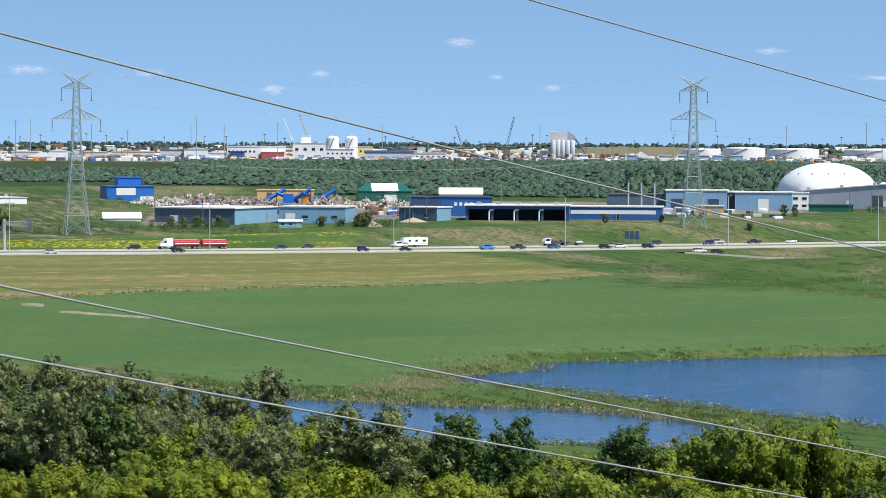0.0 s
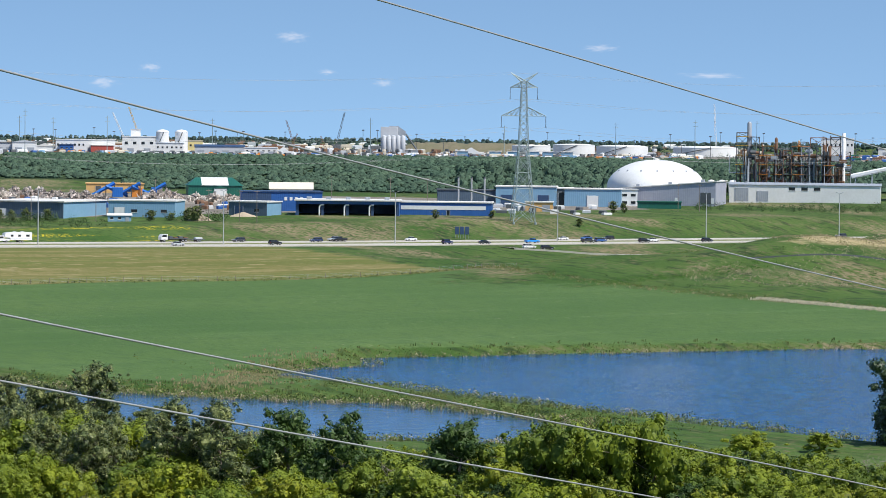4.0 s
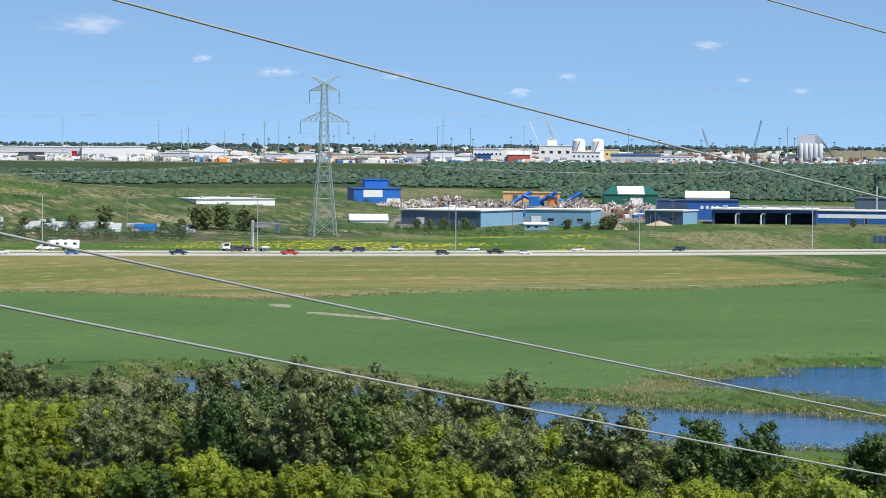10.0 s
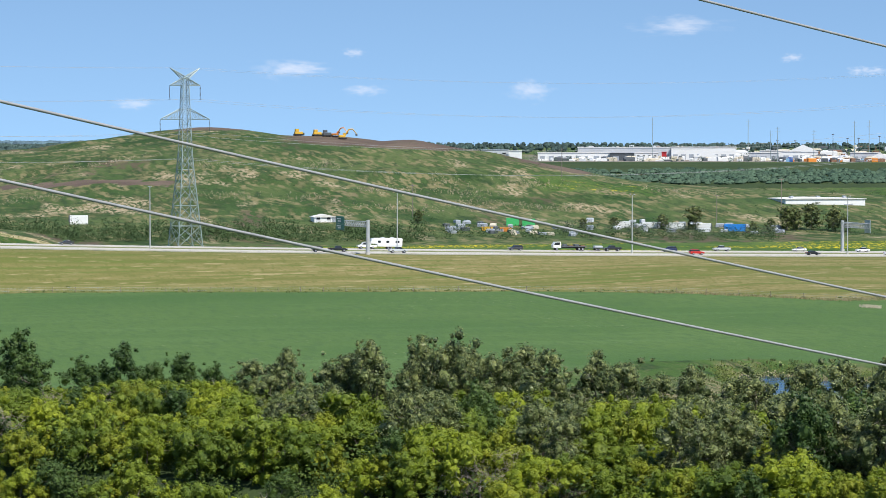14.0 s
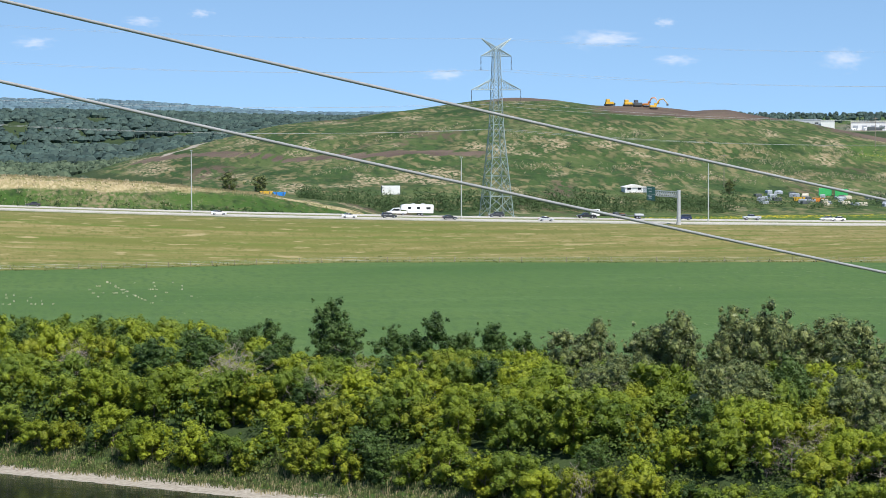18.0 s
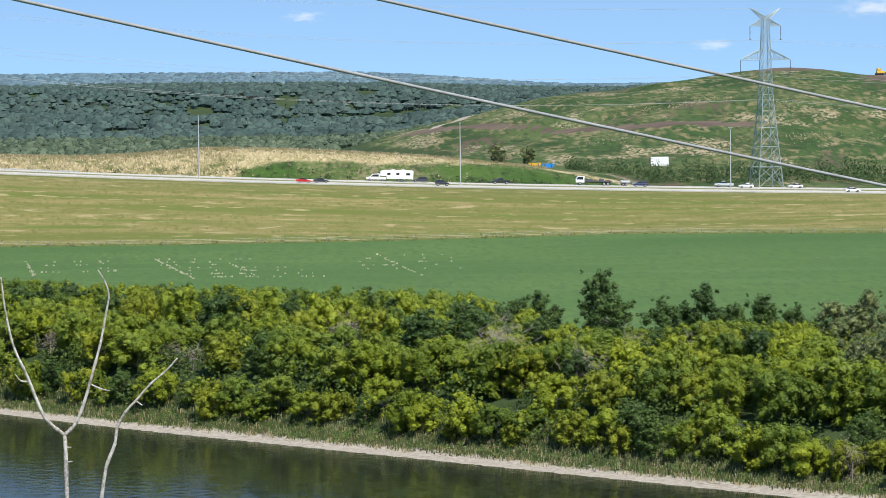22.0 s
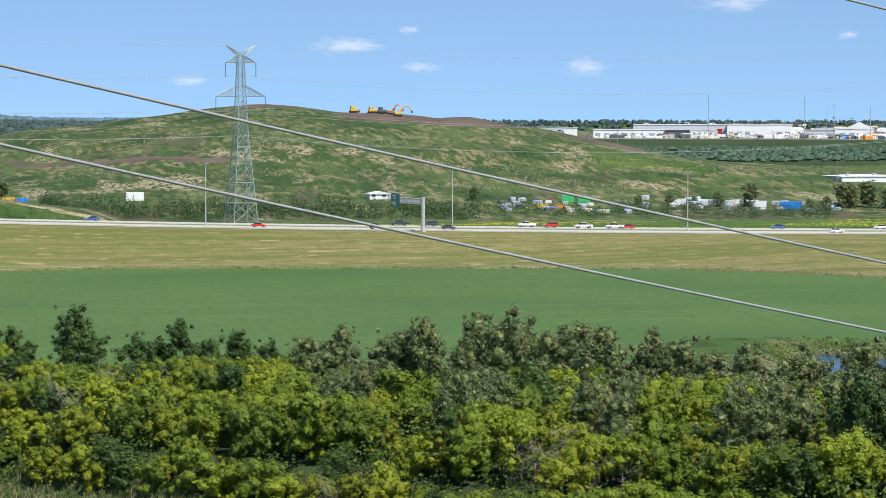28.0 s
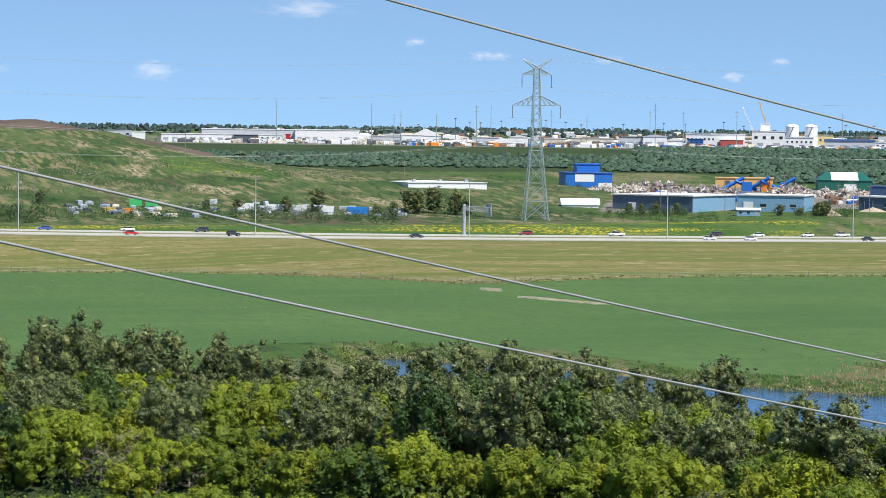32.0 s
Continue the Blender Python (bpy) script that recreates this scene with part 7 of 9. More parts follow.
clump_mesh("hill_straw", straw_patches(), M_HILLSTRAW, "stands of bleached tall grass on the landfill slope", "dry grass", 141, 12, ratio=0.45, leaf=0.26)
clump_mesh("ridge_bushes", scatter(24.5, 37.5, 962, 992, 900, 0.9, 2.4, 53), M_HEDGE, "shrubby green slope of the roadside ridge", "bushes", 53, 18)


def tufts(name, spots, mat, label, seed, h0, h1, blades=7, spread=0.8):
    rng = np.random.default_rng(seed)
    V = []
    for x, y, z in spots:
        for k in range(blades):
            a, r = rng.uniform(0, 6.28), rng.uniform(0, spread)
            cx, cy = x + math.cos(a) * r, y + math.sin(a) * r
            h = rng.uniform(h0, h1)
            w = rng.uniform(0.05, 0.13)
            t = rng.uniform(0, 6.28)
            lx, ly = rng.normal() * 0.18 * h, rng.normal() * 0.18 * h
            V += [(cx - w * math.cos(t), cy - w * math.sin(t), z - 0.15), (cx + w * math.cos(t), cy + w * math.sin(t), z - 0.15), (cx + lx + 0.05, cy + ly, z + h), (cx + lx - 0.05, cy + ly, z + h * 0.96)]
    v = np.array(V)
    ob = raw(name, v, np.arange(len(v)).reshape(-1, 4), mat)
    return tagged(ob, label, "reeds", kind="stuff")


def shore(poly, lo, hi, count, seed):
    rng = np.random.default_rng(seed)
    xs = [p[0] for p in poly]
    ys = [p[1] for p in poly]
    x, y = rng.uniform(min(xs) - 20, max(xs) + 20, count), rng.uniform(min(ys) - 20, max(ys) + 20, count)
    w = inside_by(x, y, poly) + 0.9 * wobble(x, y, 7)
    w_all = np.maximum(inside_by(x, y, BIG_POND), inside_by(x, y, LONG_POND))
    ok = (w > lo) & (w < hi) & (w_all < 3)
    z = np.maximum(land(x, y)[0], 6.4)
    return list(zip(x[ok], y[ok], z[ok]))


tufts("shore_reeds", shore(BIG_POND, -3.0, 0.0, 5000, 61), M_REED, "pale dry reeds along the pond shore", 71, 0.25, 0.7)
tufts("shore_grass", shore(BIG_POND, -13, -2, 3000, 62), M_GRASS, "tall green grass along the pond shore", 72, 0.25, 0.6)
tufts("shore_reeds", shore(LONG_POND, -5, 0.3, 6000, 63), M_REED, "pale dry reeds along the narrow pond", 73, 0.3, 0.8)
tufts("shore_grass", shore(LONG_POND, -14, -1, 3000, 64), M_GRASS, "tall green grass along the narrow pond", 74, 0.25, 0.6)


def low_growth(poly, lo, hi, count, seed, h0, h1):
    rng = np.random.default_rng(seed + 500)
    return [(x, y, z - 0.1, rng.uniform(h0, h1)) for x, y, z in shore(poly, lo, hi, count, seed)]


for poly, sd in ((BIG_POND, 161), (LONG_POND, 165)):
    clump_mesh("shore_growth", low_growth(poly, -9, 0.2, 26000, sd, 0.6, 1.7), M_SHORE, "low green sedge and weeds along the pond shore", "sedge", sd, 12, ratio=0.9, leaf=0.24)
    clump_mesh("shore_straw", low_growth(poly, -5.0, -0.7, 12000, sd + 1, 0.7, 1.6), M_HILLSTRAW, "pale dead sedge at the water's edge", "sedge", sd + 1, 10, ratio=0.6, leaf=0.26)


def bank_spots(count, seed, lo, hi):
    rng = np.random.default_rng(seed)
    x = rng.uniform(-400, 130, count)
    y = bank_y(x) + rng.uniform(lo, hi, count)
    z = land(x, y)[0]
    return list(zip(x, y, z))


tufts("bank_grass", bank_spots(11000, 65, 8.0, 19), M_GRASS, "rank green grass along the riverbank", 75, 0.25, 0.8, 5, 1.3)
tufts("bank_grass", bank_spots(3500, 68, 7.0, 16), M_REED, "pale dry grass tussocks along the riverbank", 78, 0.2, 0.7, 5, 0.9)
rngb = np.random.default_rng(66)
clump_mesh("bank_weeds", [(x, y, z - 0.15, rngb.uniform(0.5, 1.7)) for x, y, z in bank_spots(2600, 67, 8.0, 19)], M_SHORE, "low weeds and young willow shoots on the riverbank", "weeds", 67, 26, ratio=0.62, leaf=0.2)
M_EARTH = surf("bank_earth", (0.1, 0.075, 0.05), (0.17, 0.13, 0.085), 2.0, 0.95, island=0.3, spec=0.1)
clump_mesh("bank_sods", [(x, y, z - 0.25, rngb.uniform(0.4, 0.9)) for x, y, z in bank_spots(1500, 70, 8.6, 13.0)], M_EARTH, "slumped dark earth and sods along the undercut bank", "earth", 70, 14, ratio=1.2, leaf=0.3)
drift = bmesh.new()
for x, y, z in bank_spots(150, 69, 6.0, 12):
    a, l = rngb.uniform(0, 6.28), rngb.uniform(0.6, 2.2)
    rod(drift, (x, y, z + 0.1), (x + math.cos(a) * l, y + math.sin(a) * l, z + rngb.uniform(0.1, 0.5)), 0.06, 0.03, n=4)
tagged(part("driftwood", drift, M_BLEACHED), "grey driftwood and dead branches along the shingle", "driftwood", kind="stuff")


def line_spots(s0, s1, dn, count, seed, wide=3.0):
    rng = np.random.default_rng(seed)
    out = []
    for s in rng.uniform(s0, s1, count):
        n = float(fence_n(np.array(s))) + dn + rng.normal() * wide
        x, y = along(s, n)
        out.append((x, y, ground_at(x, y)))
    return out


tufts("ditch_grass", line_spots(-80, 545, 3, 700, 66, 3.0), M_GRASS, "unmown grass along the field fence", 76, 0.15, 0.4)
tufts("ditch_reeds", line_spots(285, 345, -2, 260, 67, 2.0), M_REED, "pale dry grass in the ditch at the field's edge", 77, 0.3, 0.7)
rngd = np.random.default_rng(150)
clump_mesh("ditch_weeds", [(x, y, z - 0.1, rngd.uniform(0.4, 1.1)) for x, y, z in line_spots(280, 350, -3, 240, 151, 3.0) + line_spots(425, 545, -2, 200, 152, 1.5)], M_SHORE, "dark green weeds in the ditch at the field's edge", "weeds", 151, 14, ratio=0.8, leaf=0.22)


def straw_line(b0, d0, b1, d1, count, seed, mat, label, wide=1.0, h=0.7):
    rng = np.random.default_rng(seed)
    (xa, ya), (xb, yb) = spot(b0, d0), spot(b1, d1)
    out = []
    for f in rng.random(count):
        x, y = xa + (xb - xa) * f + rng.normal() * wide, ya + (yb - ya) * f + rng.normal() * wide
        out.append((x, y, ground_at(x, y)))
    tufts("straw_line", out, mat, label, seed, 0.25, h)


straw_line(7.05, 772, 5.55, 748, 420, 81, M_STRAW, "pale straw strip across the green field", 0.6, 0.45)
straw_line(7.75, 800, 7.55, 796, 80, 82, M_STRAW, "short pale straw strip in the field")
straw_line(-9.2, 844, -13.4, 776, 900, 83, M_STRAW, "pale dry grass strip on the right field margin", 1.6)


def stubble_rows():
    """Pale dashes of old straw along the drill rows: start and end as (s, n), how full the row is."""
    rng = np.random.default_rng(84)
    rows = [(-6, 762, 4, 684, 0.55), (-38, 762, -33, 704, 0.4), (12, 745, 18, 690, 0.2), (50, 772, 55, 690, 0.2), (-20, 760, -14, 715, 0.16)]
    rows += [(-8 + 2.0 * k, 760 - 11 * k, 20 + 2.4 * k, 757 - 11 * k, 0.34) for k in range(7)]
    rows += [(-32, 756 - 12 * k, -14, 754 - 12 * k, 0.3) for k in range(4)] + [(44, 768 - 13 * k, 68, 766 - 13 * k, 0.2) for k in range(5)]
    spots = []
    for s0, n0, s1, n1, full in rows:
        length = math.hypot(s1 - s0, n1 - n0)
        for k in range(int(length / 0.8)):
            if rng.random() < full * (0.4 + 0.6 * (math.sin(k * 0.7 + s0) > 0)):
                f = k * 0.8 / length
                x, y = along(s0 + (s1 - s0) * f + rng.normal() * 0.15, n0 + (n1 - n0) * f + rng.normal() * 0.3)
                spots.append((x, y, ground_at(x, y)))
    tufts("stubble", spots, M_STRAW, "rows of pale stubble showing in the green field", 85, 0.15, 0.4, 6, 0.35)


stubble_rows()
straw_line(-0.9, 620, 1.3, 540, 700, 87, M_REED, "pale reeds beside the strip between the ponds", 5.0, 0.5)
clump_mesh("strip_sedge", [(x, y, ground_at(x, y) - 0.1, h) for x, y, h in [(8 + 62 * f + 9 * g, 560 - 78 * f + 9 * k, 0.5 + 1.1 * abs(g)) for f, g, k in np.random.default_rng(188).normal((0.5, 0, 0), (0.3, 0.5, 0.6), (1300, 3))]], M_SHORE, "tall sedge on the strip between the ponds", "sedge", 189, 14, ratio=0.8, leaf=0.22)
straw_line(-5.5, 492, -2.0, 515, 800, 88, M_REED, "pinkish dry reeds on the strip between the ponds", 4.0, 0.8)


# field fence: posts and two wires
fence = thing("field_fence", 0, 0, 0, label="thin post and wire fence along the field's edge", category="fence")
fp = bmesh.new()
rod(fp, (0, 0, -0.3), (0, 0, 1.5), 0.09, n=5)
post_mesh = finish("post", fp, M_POLEWOOD)
tops = []
for k in range(112):
    s = -90 + 6.2 * k
    x, y = along(s, float(fence_n(np.array(s))) + 1.0)
    z = ground_at(x, y)
    p = new("post", post_mesh)
    p.parent = fence
    p.matrix_basis = pose(x, y, z)
    tops.append(Vector((x, y, z + 1.35)))
for dz in (0.0, -0.45, -0.85):
    bm = bmesh.new()
    for a, b in zip(tops, tops[1:]):
        rod(bm, a + Vector((0, 0, dz)), b + Vector((0, 0, dz)), 0.012, n=3)
    part("wire", bm, M_STEEL, fence)


# guard rail along the median
rail = thing("guard_rail", 0, 0, 0, label="low galvanised guard rail on posts in the highway median", category="guard rail")
gp = bmesh.new()
box(gp, -0.08, -0.08, -0.5, 0.08, 0.08, 0.75)
guard_post = finish("post", gp, M_POST)
gb = bmesh.new()
for k in range(60):
    s0 = -30 - 4.0 * k
    x, y = along(s0, 931.5)
    zr = float(road_z(s0))
    p = new("post", guard_post)
    p.parent = rail
    p.matrix_basis = pose(x, y, zr, 0, 0, ROAD_TURN)
    (x2, y2), z2 = along(s0 - 4.0, 931.5), float(road_z(s0 - 4.0))
    for dz in (0.5, 0.72):
        rod(gb, (x, y, zr + dz), (x2, y2, z2 + dz), 0.07, n=4)
part("beam", gb, M_POST, rail)

# single trees and bushes beyond the river belt
def lone(models, base_h, bearing, dist, h, wide=1.0):
    src = models[int(abs(bearing * 10)) % len(models)]
    x, y = spot(bearing, dist)
    m = pose(x, y, ground_at(x, y) - 0.05, 0, 0, bearing * 77 % 360)
    ob = copy_thing(src, m)
    ob.matrix_basis = m @ Matrix.Diagonal((wide * h / base_h, wide * h / base_h, h / base_h, 1))
    return ob


for b, d, h, w in ((9.22, 1170, 13, 1.3), (9.07, 1172, 12, 1.3), (8.77, 1175, 14, 1.3), (8.35, 1172, 13, 1.2), (8.1, 1170, 8, 1.4), (10.97, 1165, 12, 1.5), (11.52, 1162, 8, 1.5), (2.28, 1190, 6.0, 1.7), (1.6, 1188, 7, 1.6), (1.45, 1190, 8, 1.6),
                   (1.9, 1195, 4, 2.0), (5.1, 1190, 6, 1.2), (4.85, 1192, 6, 1.2), (4.6, 1188, 7, 1.2), (4.2, 1192, 6.5, 1.3), (-3.05, 1225, 5, 1.6), (-4.1, 1235, 4.5, 1.5), (-6.4, 1330, 7, 1.3), (-6.6, 1330, 6, 1.3), (-5.75, 1230, 4.5, 1.6),
                   (9.82, 1155, 6, 1.6), (9.52, 1160, 7, 1.5), (12.42, 1160, 6, 1.6), (13.02, 1158, 5, 1.6), (25.5, 1075, 10.5, 1.5), (24.95, 1078, 9.5, 1.5), (16.12, 1140, 7, 1.3)):
    lone(POPLARS, 17.0, b, d, h * 0.78, w * 1.15)
for b, d, h, w in ((25.9, 478, 11.0, 1.3), (26.9, 470, 10.5, 1.3)):
    lone(ASHES, 10.0, b, d, h, w)
for b, d, h, w in ((-6.9, 440, 4.6, 2.0), (-6.3, 425, 4.0, 2.2), (-9.0, 440, 3.4, 2.4), (-10.3, 448, 3.0, 2.4)):
    lone(WILLOWS, 8.0, b, d, h, w)
for b, d, h in ((25.55, 452, 10.5), (25.35, 448, 9.5), (14.95, 386, 6.5), (14.6, 388, 6.0), (15.2, 388, 5.5), (13.3, 380, 5.0), (18.9, 392, 5.5), (23.9, 440, 8.0)):
    lone(DEADS, 7.0, b, d, h, 1.0)
for b, d, drop in ((28.36, 506, 74.5), (28.6, 500, 77.5), (20.4, 455, 84.0), (32.3, 540, 70.0)):
    lone(DEADS, 7.0, b, d, EYE - drop / 1000 * d - ground_at(*spot(b, d)), 0.85)

M_LEAF_DARK = surf("dark_leaves", (0.018, 0.042, 0.012), (0.05, 0.085, 0.026), 1.5, 0.45, island=0.5, spec=0.5, glow_through=0.05)
broad = tree_model("broad_tree", 91, 13.2, 6.4, M_LEAF_DARK, 13000, 0.28, 0.06, "round dark green tree standing alone by the pond", "tree", "", 17)
bx, by_ = spot(-11.95, 462)
broad.matrix_basis = pose(bx, by_, ground_at(bx, by_) - 0.05)
# straw and scrub on the roadside ridge and the right-hand banks
rngr = np.random.default_rng(92)
for b0, b1, d0, d1, cnt, h, lab in ((30.4, 37.8, 985, 1030, 2600, 1.1, "tall bleached grass on the ridge behind the highway"), (24.6, 30.2, 1005, 1035, 700, 0.8, "pale dry grass along the ridge crest"), (-12.6, -9.4, 980, 1012, 380, 0.6, "pale dry grass on the bank below the highway")):
    bb, dd = rngr.uniform(b0, b1, cnt), rngr.uniform(d0, d1, cnt)
    px, py = -np.sin(np.radians(bb)) * dd, np.cos(np.radians(bb)) * dd
    tufts("dry_grass", list(zip(px, py, land(px, py)[0])), M_REED, lab, 93, 0.3, h, 5, 1.6)
clump_mesh("ridge_straw", scatter(26.0, 37.8, 985, 1036, 1700, 0.6, 1.8, 192), M_HILLSTRAW, "tall bleached grass clumps on the ridge behind the highway", "dry grass", 193, 10, ratio=0.5, leaf=0.28)
clump_mesh("ridge_shrubs", scatter(23.6, 37.6, 975, 1012, 620, 0.6, 1.6, 194), M_SHORE, "olive shrubs on the flank of the roadside ridge", "bushes", 195, 18, ratio=0.8, leaf=0.28)
clump_mesh("bank_bushes", scatter(-13.4, -6.0, 870, 985, 170, 0.8, 1.9, 94), M_HEDGE, "scattered low bushes on the grassy bank", "bushes", 95, 40, ratio=0.6, leaf=0.16)
RIGHT_EDGE = [(-3.6, 968), (-4.1, 948), (-4.66, 925), (-5.83, 893), (-7.31, 872), (-8.89, 847), (-10.65, 823), (-13.4, 786)]


def edge_spots(count, seed, wide, h0, h1, shift=0.0):
    rng = np.random.default_rng(seed)
    out = []
    for f in rng.uniform(0, len(RIGHT_EDGE) - 1.001, count):
        i = int(f)
        (b0, d0), (b1, d1) = RIGHT_EDGE[i], RIGHT_EDGE[i + 1]
        x, y = spot(b0 + (b1 - b0) * (f - i), d0 + (d1 - d0) * (f - i) + shift + rng.normal() * wide)
        out.append((x, y, ground_at(x, y) - 0.1, rng.uniform(h0, h1)))
    return out


clump_mesh("edge_sedge", edge_spots(700, 96, 5.0, 0.5, 1.3, 4), M_SHORE, "sedge and weeds along the field's right edge", "sedge", 96, 16, ratio=0.8, leaf=0.22)
clump_mesh("edge_straw", edge_spots(420, 97, 4.0, 0.4, 1.0, 2), M_REED, "pale dead sedge along the field's right edge", "sedge", 97, 12, ratio=0.6, leaf=0.34)
clump_mesh("bank_tussocks", scatter(-13.4, -4.2, 900, 1070, 900, 0.4, 1.0, 98), M_SHORE, "green tussocks on the bank below the highway", "sedge", 98, 14, ratio=0.9, leaf=0.22)
clump_mesh("bank_straw", scatter(-13.6, -9.8, 960, 1035, 1500, 0.5, 1.3, 99), M_HILLSTRAW, "stand of bleached grass on the bank below the highway", "dry grass", 99, 10, ratio=0.6, leaf=0.3)


def stand(corners, count, seed, h0, h1):
    """Spots spread over a four-sided patch given by bearing and distance."""
    rng = np.random.default_rng(seed)
    a, b, c, d = [spot(*q) for q in corners]
    out = []
    for u, v in rng.random((count, 2)):
        w = min(max(v + 0.12 * math.sin(9 * u + seed), 0.0), 1.0)
        x = (a[0] * (1 - u) + b[0] * u) * (1 - w) + (d[0] * (1 - u) + c[0] * u) * w
        y = (a[1] * (1 - u) + b[1] * u) * (1 - w) + (d[1] * (1 - u) + c[1] * u) * w
        out.append((x, y, ground_at(x, y) - 0.15, rng.uniform(h0, h1)))
    return out


M_LUSH = surf("lush_bank_grass", (0.045, 0.13, 0.018), (0.075, 0.175, 0.03), 4.0, 0.9, island=0.2, spec=0.1)
clump_mesh("bank_grass_stand", stand([(-5.9, 893), (-9.6, 969), (-9.9, 952), (-6.5, 889)], 900, 191, 0.5, 1.1), M_LUSH, "lush bright green grass in the swale below the highway", "grass", 191, 12, ratio=1.1, leaf=0.24)
clump_mesh("bank_grass_stand", stand([(-10.4, 948), (-13.4, 940), (-13.4, 905), (-10.8, 915)], 900, 196, 0.5, 1.1), M_LUSH, "lush bright green grass on the lower bank", "grass", 196, 12, ratio=1.1, leaf=0.24)
clump_mesh("bank_reed_stand", stand([(-7.6, 938), (-10.6, 962), (-10.9, 905), (-7.9, 890)], 520, 197, 0.4, 1.1), M_HILLSTRAW, "broken stand of bleached reeds on the lower bank", "dry grass", 197, 10, ratio=0.55, leaf=0.3)
clump_mesh("bank_weed_rows", stand([(-4.6, 975), (-9.4, 1012), (-9.6, 998), (-4.4, 962)], 420, 198, 0.5, 1.2), M_SHORE, "olive weeds and tussocks along the foot of the road bank", "weeds", 198, 14, ratio=0.8, leaf=0.22)
clump_mesh("works_bushes", stand([(5.5, 1192), (4.0, 1192), (4.0, 1178), (5.5, 1178)], 60, 199, 2.2, 4.6), M_HEDGE, "dark shrubs growing before the warehouse's shaded slate front", "bushes", 199, 70, ratio=0.42, leaf=0.12)
clump_mesh("works_bushes", stand([(2.0, 1196), (0.9, 1196), (0.9, 1184), (2.0, 1184)], 34, 200, 2.4, 5.0), M_HEDGE, "dark shrubs beside the long blue shed", "bushes", 200, 70, ratio=0.45, leaf=0.12)
silt = []
for k in range(90):
    f = k / 89
    sx, sy = spot(-8.9 - 4.4 * f, 952 + 30 * f)
    silt.append((sx, sy, ground_at(sx, sy)))
raw("silt_fence", [(x, y, z + dz) for x, y, z in silt for dz in (-0.2, 0.5)] + [(x, y + 0.05, z + dz) for x, y, z in silt for dz in (-0.2, 0.5)],
    [(2 * i, 2 * i + 2, 2 * i + 3, 2 * i + 1) for i in range(89)] + [(180 + 2 * i, 181 + 2 * i, 183 + 2 * i, 182 + 2 * i) for i in range(89)], M_DARKGREY)
tagged(bpy.data.objects["silt_fence"], "low black silt fence across the grassy bank", "fence")

# low growth that fills the gaps between the river trees
M_UNDER = surf("undergrowth_leaves", (0.03, 0.06, 0.01), (0.085, 0.125, 0.022), 3.0, 0.7, island=0.45, spec=0.2)
rngu = random.Random(8)
under = []
for k in range(3600):
    b = rngu.uniform(-14, 38.5)
    dx, dy = spot(b, 1.0)
    d0 = belt_start(b)
    rear = 56 if b < 2 else (78 if b < 19 else 96)
    d = d0 + rear * rngu.random() ** 0.8
    x, y = dx * d, dy * d
    if inside_by(np.array([x]), np.array([y]), LONG_POND)[0] > -6 or inside_by(np.array([x]), np.array([y]), BIG_POND)[0] > -12:
        continue
    z = ground_at(x, y)
    room = EYE - np.interp(b, SKY_B, SKY_D) / 1000 * d - z
    h = min(rngu.uniform(2.6, 6.6), room * 0.9)
    if h > 1.2:
        under.append((x, y, z - 0.3, h * 0.9))
clump_mesh("undergrowth", under, M_UNDER, "low willow and rose scrub under the riverside trees", "scrub", 54, 110, ratio=0.62, leaf=0.13)
